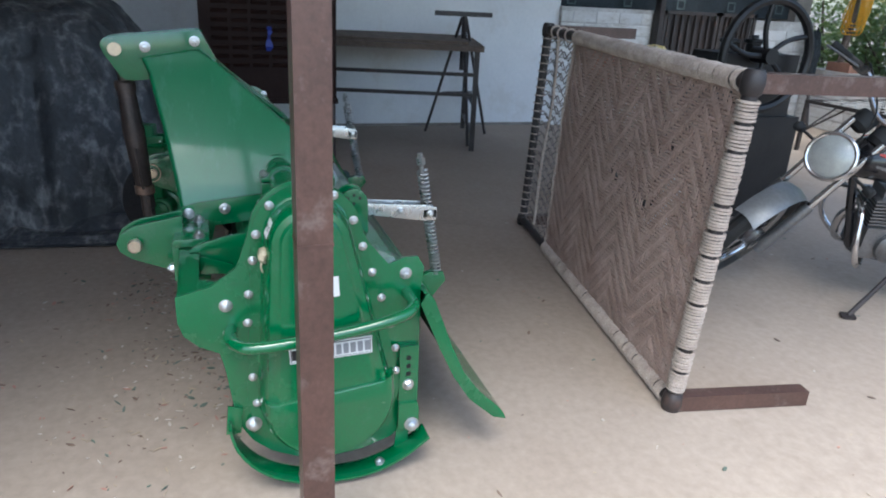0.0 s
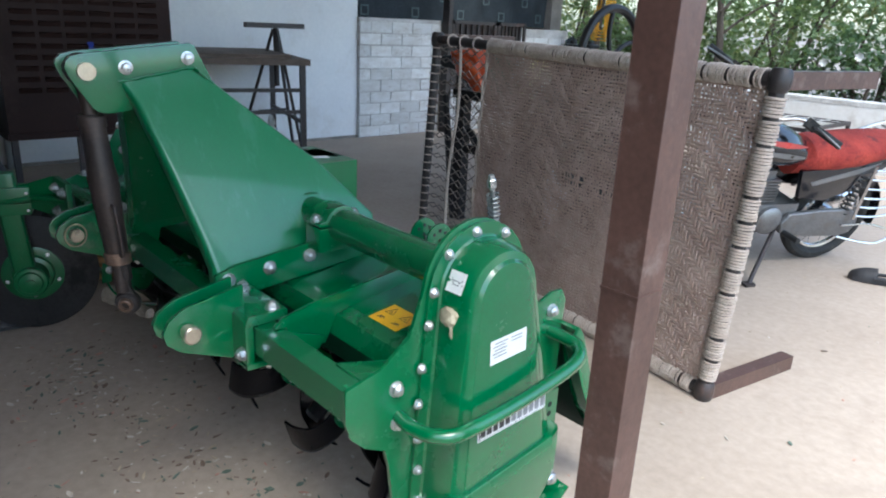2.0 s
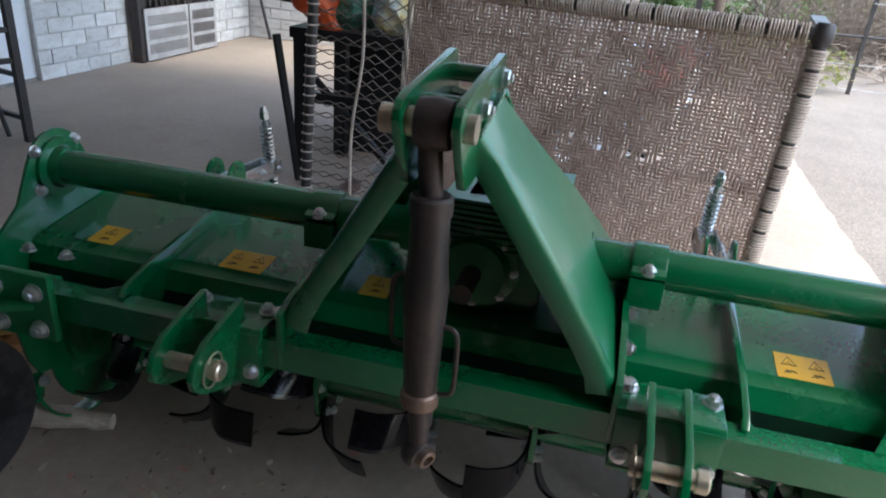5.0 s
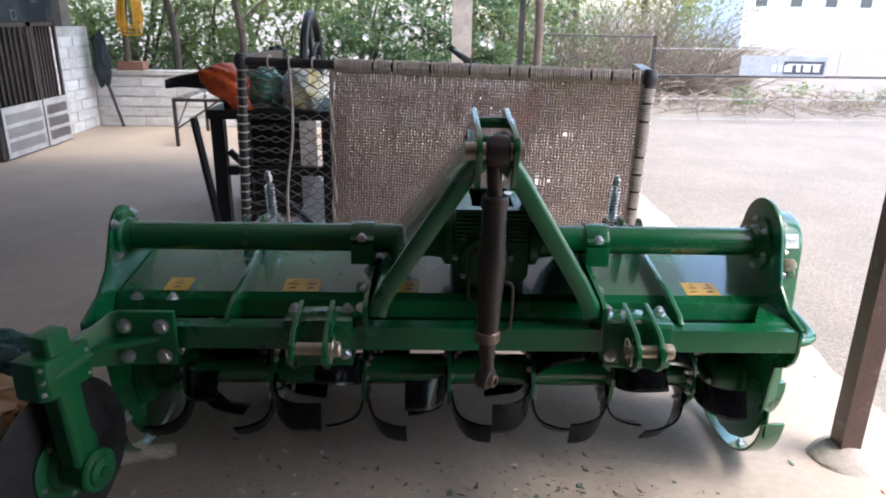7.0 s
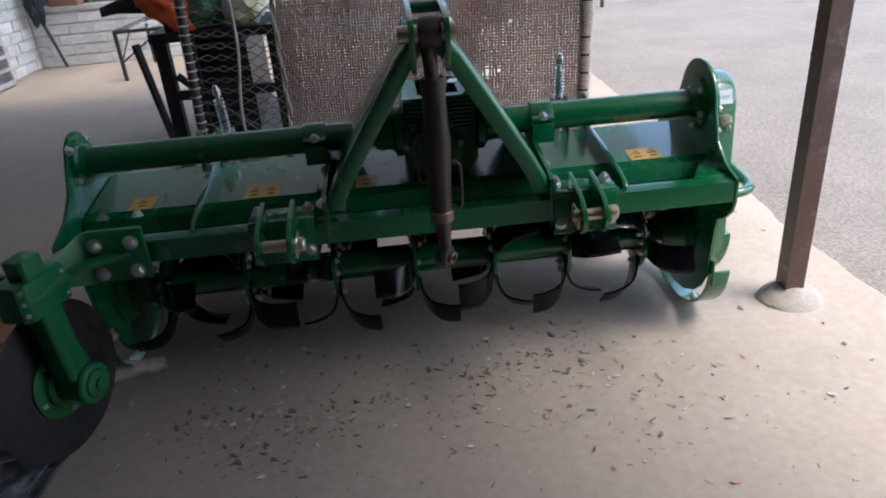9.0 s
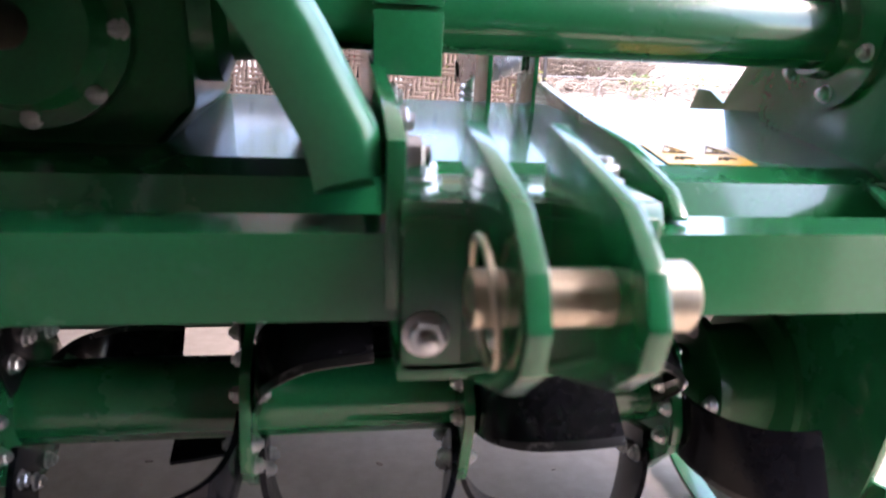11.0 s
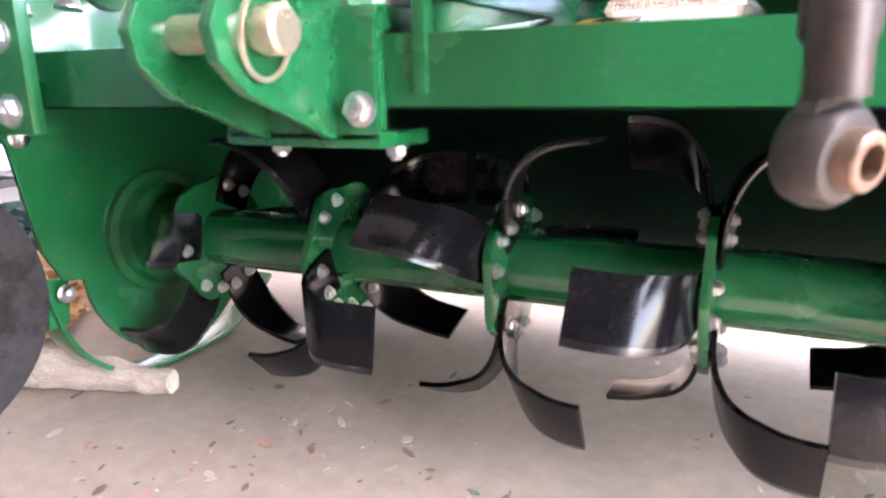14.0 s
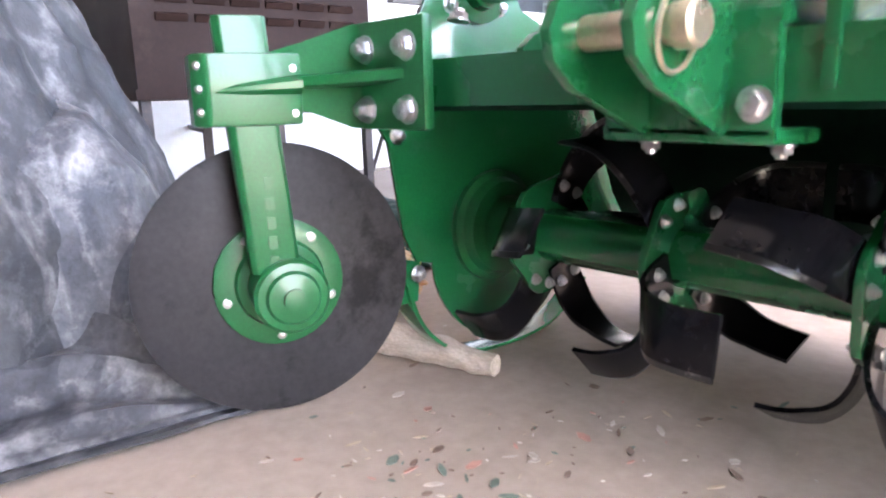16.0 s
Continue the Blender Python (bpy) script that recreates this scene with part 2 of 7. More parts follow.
# one zinc bolt of unit size: washer, hexagon head or nut, stub of thread
bb = B()
lathe(bb, (0, 0, 0), (0, 0, 1), [(0, 1.25), (0.18, 1.25), (0.2, 1.2)], 16)
lathe(bb, (0, 0, 0.2), (0, 0, 1), [(0, 1.0), (0.62, 1.0), (0.75, 0.86)], 6)
lathe(bb, (0, 0, 0.9), (0, 0, 1), [(0, 0.56), (0.4, 0.56), (0.46, 0.45)], 10)
BOLT = to_mesh("bolt", bb, ZINC)


def bolt(p, d, r, parent, rng=random.Random(3)):
    return share("bolt", BOLT, facing(p, d, rng.random()) @ Matrix.Scale(r, 4), parent)


def arc(cx, cy, r, a0, a1, n):
    return [(cx + r * math.cos(radians(a0 + (a1 - a0) * k / n)), cy + r * math.sin(radians(a0 + (a1 - a0) * k / n))) for k in range(n + 1)]

# ---- the rotary tiller ----
AXY, AXZ = 0.247, 0.261          # rotor axis
tiller = thing("rotary_tiller", (0, 0.2, 0), "green painted tractor rotary tiller with black blades on the concrete floor", "rotary tiller")

# front beam and its ends
beam = part("front_beam", bevel(box(B(), -0.885, 0.897, -0.075, -0.026, 0.490, 0.550), 0.006), GREEN, tiller)
for x in (-0.62, 0.62):
    part("beam_gusset", bevel(prism(B(), [(-0.026, 0.545), (0.02, 0.53), (0.06, 0.515), (0.05, 0.500), (0.04, 0.49), (-0.026, 0.495)], "x", x - 0.006, x + 0.006), 0.001), GREEN, tiller)

# sheet hood over the rotor
HOOD = [(0.072, 0.488), (0.098, 0.551), (0.13, 0.5615), (0.38, 0.5945), (0.46, 0.574), (0.515, 0.530)]
hood_pts = HOOD + [(y - 0.002, z - 0.006) for y, z in reversed(HOOD)]
hood = part("hood", bevel(prism(B(), hood_pts, "x", -0.895, 0.897), 0.001), GREEN, tiller)
hood.data.set_sharp_from_angle(angle=radians(4))
def hood_rib(x):
    top = [(-0.05, 0.556), (-0.03, 0.572), (0.05, 0.592), (0.33, 0.625)]
    low = [(0.33, 0.584), (0.13, 0.557), (0.096, 0.546), (0.070, 0.490), (-0.024, 0.500), (-0.024, 0.552), (-0.05, 0.552)]
    part("rib", bevel(prism(B(), top + low, "x", x - 0.006, x + 0.006), 0.002), GREEN, tiller)
for x in (-0.555, 0.604):
    hood_rib(x)
part("corner_gusset", bevel(prism(B(), [(0.80, -0.030), (0.8965, -0.030), (0.8965, 0.105), (0.866, 0.090)], "z", 0.546, 0.5535), 0.0015), GREEN, tiller)

# added dark green sheets paint the shade under the hood and trailing board
SHADE_GREEN = material("painted_shade_green", (0.001, 0.017, 0.008), 0.6, patch=6, grain=60, amount=0.35, bump=0.1, spec=0.08, spots=(0.004, 0.016, 0.010), spot_amount=0.4, spot_scale=8)
shade_pts = [(y - 0.003, z - 0.0065) for y, z in HOOD[:1]] + [(y - 0.002, z - 0.0065) for y, z in HOOD[1:]]
part("hood_lining", prism(B(), shade_pts + [(y - 0.001, z - 0.002) for y, z in reversed(shade_pts)], "x", -0.893, 0.895), SHADE_GREEN, hood, "added dark sheet painting the shade inside the hood")

# gear side: main plate, cover and its ring of bolts
GEAR_PLATE = [(-0.078, 0.49), (-0.078, 0.556), (0.0, 0.575), (0.06, 0.62), (0.088, 0.70)] + arc(0.212, 0.70, 0.122, 165, 15, 14) + \
    [(0.37, 0.66), (0.42, 0.60), (0.46, 0.615), (0.495, 0.615), (0.512, 0.585), (0.505, 0.53), (0.508, 0.24), (0.490, 0.145), (0.435, 0.094), (0.355, 0.067), (0.27, 0.059), (0.19, 0.072), (0.12, 0.106), (0.075, 0.146), (0.045, 0.198), (0.032, 0.27), (0.020, 0.36), (0.010, 0.402), (-0.035, 0.425), (-0.066, 0.455)]
gear_plate = part("gear_side_plate", bevel(prism(B(), GEAR_PLATE, "x", 0.897, 0.906), 0.0015), GREEN, tiller)


def cover_loop(r1, r2, x):
    """Outline of the chain case: a small round over a large one."""
    pts = arc(0.222, 0.688, r1, 8, 172, 12)
    pts += arc(0.262, 0.285, r2, 186, 354, 18)
    return [(x, y, z) for y, z in pts]


cv = B()
loft(cv, [cover_loop(0.128, 0.196, 0.907), cover_loop(0.128, 0.196, 0.914), cover_loop(0.104, 0.172, 0.9145), cover_loop(0.100, 0.168, 0.918),
          cover_loop(0.095, 0.160, 0.968), cover_loop(0.088, 0.152, 0.980), cover_loop(0.074, 0.134, 0.9835), cover_loop(0.068, 0.126, 0.990), cover_loop(0.060, 0.117, 0.9915)])
cover = part("chain_case_cover", cv, GREEN, tiller)
for y, z in ((0.205, 0.799), (0.138, 0.767), (0.106, 0.700), (0.096, 0.638), (0.083, 0.554), (0.078, 0.481), (0.080, 0.405), (0.083, 0.333), (0.090, 0.259),
             (0.283, 0.785), (0.329, 0.722), (0.352, 0.655), (0.376, 0.586), (0.400, 0.516), (0.425, 0.44), (0.440, 0.37), (0.444, 0.303), (0.128, 0.175), (0.40, 0.17)):
    bolt((0.914, y, z), (1, 0, 0), 0.0085, cover)
# bent lower apron of the cover
def apron_loop(r, x, d):
    low = [(x, y, z) for y, z in arc(0.262, 0.285, r, 188, 358, 22)]
    return [(x, 0.262 - r * 0.985, 0.300 - d), (x, 0.262 - r * 0.80, 0.297 - d), (x, 0.262 + r * 0.86, 0.330 - d), (x, 0.262 + r * 0.985, 0.343 - d)][::-1] + low


part("cover_apron", loft(B(), [apron_loop(0.160, 0.960, 0.0), apron_loop(0.158, 0.988, 0.0), apron_loop(0.150, 0.998, 0.002), apron_loop(0.143, 1.000, 0.006)]), GREEN, tiller)
# oil cap wrapped in dirty tape
oc = B()
lathe(oc, (0.946, 0.134, 0.662), (0, -1, 0.1), [(0, 0.019), (0.016, 0.020), (0.024, 0.024), (0.034, 0.022), (0.038, 0.012)], 18)
pipe(oc, [(0.946 + 0.021 * math.cos(a), 0.113 + 0.005 * math.sin(3 * a), 0.663 + 0.021 * math.sin(a)) for a in [k * math.tau / 16 for k in range(16)]], 0.006, 7, True)
pipe(oc, smooth_path([(0.960, 0.105, 0.652), (0.966, 0.104, 0.632), (0.962, 0.108, 0.612)]), 0.004, 6)
for v in oc.verts:
    v.co += Vector((noise.noise(v.co * 60), 0.5 * noise.noise(v.co * 60 + Vector((9, 0, 0))), noise.noise(v.co * 60 + Vector((0, 5, 0))))) * 0.007
    v.co = Vector((0.944, 0.134, 0.660)) + (v.co - Vector((0.946, 0.134, 0.662))) * 0.72
TAPE = material("dirty_tape", (0.42, 0.36, 0.25), 0.8, second=(0.25, 0.22, 0.15), patch=40, grain=200, amount=0.3, bump=0.6)
part("oil_plug", oc, TAPE, cover, "oil plug wrapped in dirty tape")

# bumper bar across the cover
bar = B()
pipe(bar, smooth_path([(0.906, 0.040, 0.465), (0.95, 0.036, 0.465), (0.995, 0.050, 0.466), (1.022, 0.10, 0.468), (1.025, 0.28, 0.485), (1.022, 0.41, 0.508), (0.99, 0.462, 0.517), (0.95, 0.468, 0.520), (0.906, 0.466, 0.521)]), 0.0145, 12)
part("bumper_bar", bar, GREEN, tiller)
for y, z in ((0.031, 0.526), (0.036, 0.453), (0.463, 0.573), (0.476, 0.259)):
    bolt((0.919 if z < 0.3 else 0.906, y, z), (1, 0, 0), 0.0125, gear_plate)

# skids under both ends
SKID = [(0.03, 0.205), (0.055, 0.12), (0.10, 0.06), (0.17, 0.020), (0.28, 0.006), (0.40, 0.012), (0.48, 0.045), (0.545, 0.095)]
GEAR_SKID = [(0.018, 0.218), (0.034, 0.155), (0.072, 0.098), (0.125, 0.056), (0.20, 0.026), (0.29, 0.016), (0.38, 0.024), (0.46, 0.056), (0.532, 0.108)]


def skid(x0, x1, name, up, line):
    path = smooth_path([(0, y, z) for y, z in line], 4)
    out, inn = [], []
    for i, p in enumerate(path):
        d = (path[min(i + 1, len(path) - 1)] - path[max(i - 1, 0)]).normalized()
        nrm = Vector((0, -d.z, d.y))
        out.append((p.y, p.z)), inn.append((p.y + nrm.y * 0.008, p.z + nrm.z * 0.008))
    sk = part(name, bevel(prism(B(), out + inn[::-1], "x", x0, x1), 0.002), GREEN, tiller)
    # short tabs up to the plate
    n = len(out)
    for k in (3, n - 5):
        y, z = out[k]
        part("skid_tab", bevel(prism(B(), [(y - 0.016, z + 0.004), (y + 0.020, z + 0.004), (y + 0.028, z + 0.075), (y - 0.008, z + 0.085)], "x", up, up + 0.006), 0.001), GREEN, sk)
    return sk


sk_r = skid(0.897, 0.962, "skid", 0.9068, GEAR_SKID)
for x, y, z in ((0.914, 0.080, 0.200), (0.928, 0.487, 0.140)):
    bolt((x, y, z), (1, 0, 0), 0.016, sk_r)
for y, z, d in ((0.195, 0.0355, (0, 0.35, 1)), (0.40, 0.038, (0, -0.3, 1))):
    bolt((0.936, y, z), d, 0.011, sk_r)
skid(-0.950, -0.902, "skid", -0.9165, SKID)
# bent strap with adjusting holes at the rear of the gear plate
strap = part("skid_strap", bevel(box(B(), 0.907, 0.919, 0.452, 0.503, 0.205, 0.372), 0.003), GREEN, tiller)
HOLE = material("dark_hole", (0.004, 0.006, 0.005), 0.8, patch=20, amount=0.2, bump=0)
for k in range(3):
    part("adjusting_hole", lathe(B(), (0.9185, 0.476, 0.290 + 0.024 * k), (1, 0, 0), [(0, 0.007), (0.0012, 0.007)], 16), HOLE, strap)
part("strap_foot", bevel(prism(B(), [(0.450, 0.205), (0.503, 0.205), (0.508, 0.185), (0.508, 0.112), (0.450, 0.128)], "x", 0.915, 0.927), 0.003), GREEN, strap)

# far end plate, narrow at the top where it carries the tube
END_PLATE = [(-0.078, 0.49), (-0.078, 0.556), (0.02, 0.59), (0.085, 0.64), (0.128, 0.72)] + arc(0.212, 0.70, 0.082, 150, 20, 12) + \
    [(0.33, 0.655), (0.44, 0.61), (0.515, 0.60), (0.56, 0.52), (0.64, 0.37), (0.70, 0.265), (0.62, 0.20), (0.515, 0.185)] + arc(0.285, 0.225, 0.190, -4, -176, 18) + [(0.060, 0.22), (0.034, 0.27), (0.008, 0.43), (-0.012, 0.46)]
end_plate = part("end_plate", bevel(prism(B(), END_PLATE, "x", -0.909, -0.900), 0.0015), GREEN, tiller)
for y, z in ((0.15, 0.745), (0.15, 0.655), (0.27, 0.745), (0.27, 0.655)):
    bolt((-0.900, y, z), (1, 0, 0), 0.012, end_plate)
for y, z in ((0.060, 0.199), (0.026, 0.441)):
    bolt((-0.900, y, z), (1, 0, 0), 0.012, end_plate)
part("bearing_cap", lathe(B(), (-0.900, AXY, AXZ), (1, 0, 0), [(0, 0.105), (0.012, 0.105), (0.016, 0.092), (0.035, 0.085), (0.04, 0.06), (0.09, 0.058)], 32), CAST, end_plate)

part("bearing_cap", lathe(B(), (0.897, AXY, AXZ), (-1, 0, 0), [(0, 0.105), (0.010, 0.105), (0.014, 0.075), (0.080, 0.070), (0.084, 0.094), (0.096, 0.094), (0.099, 0.088), (0.100, 0.05), (0.15, 0.048)], 32), CAST, gear_plate)
for an in (0.5, 1.75, 3.0, 4.3, 5.5):
    bolt((0.798, AXY + 0.080 * math.cos(an), AXZ + 0.080 * math.sin(an)), (-1, 0, 0), 0.009, gear_plate)

# round cross tubes with end flanges
TY, TZ, TR = 0.215, 0.695, 0.040
for a, b, f in ((-0.900, 0.02, -0.900), (0.20, 0.897, 0.897)):
    tb = B()
    rod(tb, (a, TY, TZ), (b, TY, TZ), TR, 32)
    t = part("cross_tube", tb, GREEN, tiller)
    s = 1 if f < 0 else -1
    part("tube_flange", lathe(B(), (f, TY, TZ), (s, 0, 0), [(0, 0.082 if s < 0 else 0.07), (0.010, 0.082 if s < 0 else 0.07), (0.012, 0.05), (0.03, 0.046)], 28), GREEN, t)
    if s < 0:
        for k in range(6):
            an = k * math.tau / 6 + 0.3
            bolt((f - 0.010, TY + 0.066 * math.cos(an), TZ + 0.066 * math.sin(an)), (-1, 0, 0), 0.008, t)

# gearbox with cooling fins between the tubes
GX = 0.105
gb = B()
prism(gb, [(0.02, 0.60), (0.02, 0.77), (0.06, 0.80), (0.20, 0.80), (0.235, 0.76), (0.235, 0.60), (0.20, 0.56), (0.06, 0.56)], "y", 0.16, 0.40)
gearbox = part("gearbox", bevel(gb, 0.012, 3), CAST, tiller)
for k in range(9):
    part("cooling_fin", bevel(box(B(), 0.025, 0.225, 0.130, 0.166, 0.798 - 0.0115 * k, 0.8035 - 0.0115 * k), 0.001), CAST, gearbox)
part("gearbox_lid", bevel(box(B(), 0.030, 0.258, 0.175, 0.394, 0.690, 0.800), 0.034, 3), CAST, gearbox)
part("bearing_housing", lathe(B(), (GX, 0.16, 0.665), (0, -1, 0), [(0, 0.085), (0.02, 0.085), (0.024, 0.07), (0.05, 0.062), (0.054, 0.03)], 30), CAST, gearbox)
part("tube_boss", lathe(B(), (0.02, TY, TZ), (-1, 0, 0), [(0, 0.075), (0.02, 0.075), (0.03, 0.055), (0.08, 0.05)], 28), CAST, gearbox)
part("tube_boss", lathe(B(), (0.235, TY, TZ), (1, 0, 0), [(0, 0.075), (0.02, 0.075), (0.03, 0.055), (0.08, 0.05)], 28), CAST, gearbox)
part("input_shaft", rod(B(), (GX, 0.11, 0.665), (GX, 0.02, 0.665), 0.019, 16), LINK, gearbox, "dark splined input shaft")
for k in range(8):
    an = k * math.tau / 8
    bolt((GX + 0.075 * math.cos(an), 0.14, 0.665 + 0.075 * math.sin(an)), (0, -1, 0), 0.008, gearbox)

# hitch mast: two plates at the top, a broad folded leg down each side
MAST = [(-0.267, 1.037), (-0.263, 1.050), (-0.253, 1.060), (-0.228, 1.066), (0.003, 1.090), (0.014, 1.085), (0.025, 1.062), (0.060, 0.992), (0.05, 0.975), (-0.13, 0.945), (-0.151, 0.940), (-0.189, 0.937), (-0.208, 0.941), (-0.219, 0.949), (-0.259, 1.015)]
mast_plates = []
for x in (0.060, 0.136):
    mast_plates.append(part("mast_plate", bevel(prism(B(), MAST, "x", x - 0.006, x + 0.006), 0.002), GREEN, tiller))
for y, z in ((-0.144, 1.036), (-0.004, 1.056)):
    bolt((0.142, y, z), (1, 0, 0), 0.0125, mast_plates[1])
    part("mast_spacer", rod(B(), (0.055, y, z), (0.14, y, z), 0.014, 12), GREEN, tiller)
part("top_pin", rod(B(), (0.03, -0.227, 1.029), (0.154, -0.227, 1.029), 0.0188, 24), PIN, tiller, "plated hitch pin")


def mast_leg(s):
    """s = 1: towards the gear side. A broad sheet folded into a channel."""
    def X(v):
        return v if s > 0 else 0.196 - v
    # outline rows from the mast plate to the foot: x, front y, rear y, z
    rows = [(0.144, -0.162, 0.004, 1.019), (0.158, -0.150, 0.056, 0.991), (0.178, -0.140, 0.098, 0.960), (0.270, -0.108, 0.270, 0.810), (0.355, -0.083, 0.385, 0.672), (0.385, -0.075, 0.375, 0.615), (0.392, -0.075, 0.33, 0.585)]
    bm = B()
    R, FOLD = 0.016, [radians(18 * k) for k in range(6)]
    loops = []
    for i, (x, a, b, z) in enumerate(rows):
        w = 0.034
        tilt = (0.17, 0.07)[i] if i < 2 else 0.0
        z -= tilt * (a + b) / 2
        lp = [(x - w - 0.012, a + 0.006, -0.01), (x - w, a, -0.004)]
        lp += [(x - R + R * math.sin(g), a + R - R * math.cos(g), 0.002 * math.sin(g)) for g in FOLD]
        lp += [(x - R + R * math.sin(g), b - R + R * math.cos(g), 0.002 * math.sin(g)) for g in FOLD[::-1]]
        lp += [(x - w, b, -0.004), (x - w - 0.012, b - 0.006, -0.01), (x - w - 0.010, b - 0.01, -0.012), (x - 0.012, b - 0.008, -0.006), (x - 0.008, a + 0.008, -0.006), (x - w - 0.010, a + 0.01, -0.012)]
        loops.append([(X(p), q, z + h + tilt * q) for p, q, h in lp])
    loft(bm, loops)
    leg = part("mast_leg", bm, GREEN_DUST_SHEEN if s > 0 else GREEN, tiller, "broad green folded leg with dusty wipe marks and painted-in pale sheen" if s > 0 else "")
    # weld bead at the top
    part("weld_bead", pipe(B(), smooth_path([(X(0.146), -0.164, 1.005), (X(0.147), -0.080, 1.020), (X(0.147), 0.0, 1.034), (X(0.149), 0.020, 1.024), (X(0.155), 0.052, 0.998)], 6), [0.0032 + 0.0014 * math.sin(2.3 * k) for k in range(60)], 7), GREEN, leg)
    # foot plate bolted to the bracket
    foot = part("mast_foot", bevel(prism(B(), [(-0.080, 0.50), (-0.080, 0.61), (-0.03, 0.625), (0.20, 0.650), (0.36, 0.665), (0.40, 0.64), (0.36, 0.59), (0.02, 0.555), (0.006, 0.50)], "x", X(0.390), X(0.402)), 0.0015), GREEN, tiller)
    for y, z in ((-0.051, 0.596), (0.05, 0.606), (0.156, 0.616)):
        bolt((X(0.403), y, z), (s, 0, 0), 0.013, foot)
    # split clamp round the cross tube
    cl = B()
    cx = X(0.425)
    prism(cl, [(TY - 0.062, TZ + 0.002), (TY - 0.062, TZ + 0.012)] + [(TY - 0.047 * math.cos(a), TZ + 0.047 * math.sin(a)) for a in [radians(k) for k in range(20, 161, 14)]] + [(TY + 0.062, TZ + 0.012), (TY + 0.062, TZ + 0.002)], "x", cx - 0.032, cx + 0.032)
    prism(cl, [(TY - 0.062, TZ - 0.002), (TY - 0.062, TZ - 0.060), (TY + 0.062, TZ - 0.060), (TY + 0.062, TZ - 0.002)], "x", cx - 0.032, cx + 0.032)
    c = part("tube_clamp", bevel(cl, 0.003), GREEN, tiller)
    bolt((cx, TY - 0.052, TZ + 0.012), (0, -0.35, 1), 0.012, c)
    bolt((cx, TY + 0.052, TZ + 0.012), (0, 0, 1), 0.012, c)


mast_leg(1)
mast_leg(-1)


# lower hitch brackets: two lugs with a pin, clamped to the beam
def hitch(x0, x1, lugs, inner):
    """inner: +1 or -1, the side on which the ring clip sits."""
    cx = (x0 + x1) / 2
    bk = B()
    prism(bk, [(-0.094, 0.562), (-0.088, 0.575), (0.002, 0.575), (0.002, 0.5525), (-0.094, 0.5525)], "x", x0, x1)
    prism(bk, [(-0.0945, 0.566), (-0.0945, 0.460), (-0.0765, 0.456), (-0.0765, 0.566)], "x", x0 + 0.002, x1 - 0.002)
    prism(bk, [(-0.0945, 0.470), (-0.0945, 0.455), (0.000, 0.452), (0.000, 0.466)], "x", x0, x1)
    br = part("hitch_bracket", bevel(bk, 0.003), GREEN, tiller)
    for x in lugs:
        part("lug", bevel(prism(B(), [(-0.066, 0.622), (-0.192, 0.598), (-0.226, 0.576), (-0.238, 0.552), (-0.232, 0.528), (-0.205, 0.505), (-0.10, 0.462), (-0.066, 0.462)], "x", x - 0.006, x + 0.006), 0.002), GREEN, br)
    for x in (x0 + 0.018, x1 - 0.018):
        bolt((x, -0.024, 0.575), (0, 0, 1), 0.0135, br)
        bolt((x, -0.0945, 0.489), (0, -1, 0), 0.0125, br)
        bolt((x, -0.036, 0.452), (0, 0, -1), 0.010, br)
    a, b = (lugs[0] - 0.022, lugs[1] + 0.024) if inner < 0 else (lugs[0] - 0.008, lugs[1] + 0.020)
    pin = part("hitch_pin", rod(B(), (a, -0.190, 0.550), (b, -0.190, 0.550), 0.0150, 20), PIN, tiller, "plated steel hitch pin")
    # head on the +x side, a round boss held by the ring clip
    part("pin_head", lathe(B(), (b - 0.006, -0.190, 0.550), (1, 0, 0), [(0, 0.0185), (0.016, 0.0185), (0.019, 0.0155)], 24), PIN, pin)
    rx = lugs[0] - 0.014 if inner < 0 else lugs[1] + 0.014
    ring = B()
    pipe(ring, [(rx + inner * 0.004 * math.sin(a), -0.190 + 0.028 * math.cos(a), 0.548 + 0.033 * math.sin(a)) for a in [k * math.tau / 24 for k in range(24)]], 0.0022, 6, True)
    part("ring_clip", ring, PIN, pin)


hitch(0.398, 0.569, (0.445, 0.500), -1)
hitch(-0.402, -0.232, (-0.356, -0.280), 1)

# top link hanging from the mast pin
LX, LY = 0.100, -0.222
link = part("top_link", lathe(B(), (LX, LY, 0.585), (0.0, 0.0, 1), [(0, 0.024), (0.02, 0.026), (0.10, 0.029), (0.20, 0.033), (0.24, 0.029), (0.34, 0.026), (0.345, 0.02)], 24), LINK, tiller, "worn dark turnbuckle top link")
part("upper_screw", rod(B(), (LX, LY, 0.92), (LX - 0.006, -0.224, 1.0), 0.0165, 16), LINK, link)
part("lower_screw", rod(B(), (LX, LY, 0.60), (LX + 0.004, LY - 0.004, 0.50), 0.0165, 16), LINK, link)
for z in (0.918, 0.590):
    part("locking_collar", lathe(B(), (LX, LY, z - 0.014), (0, 0, 1), [(0, 0.030), (0.024, 0.030), (0.028, 0.026)], 18), LINK if z > 0.7 else BALL, link)
part("upper_eye", lathe(B(), (LX - 0.026, -0.224, 1.029), (1, 0, 0), [(0, 0.02), (0.004, 0.032), (0.026, 0.036), (0.048, 0.032), (0.052, 0.02)], 24), LINK, link)
eye_d = (0.80, -0.58, -0.10)
le = B()
ec = Vector((LX + 0.002, LY + 0.004, 0.470))
ed = Vector(eye_d).normalized()
lathe(le, ec - ed * 0.016, eye_d, [(0, 0.018), (0.001, 0.025), (0.006, 0.029), (0.016, 0.0305), (0.026, 0.029), (0.031, 0.025), (0.032, 0.021)], 32)
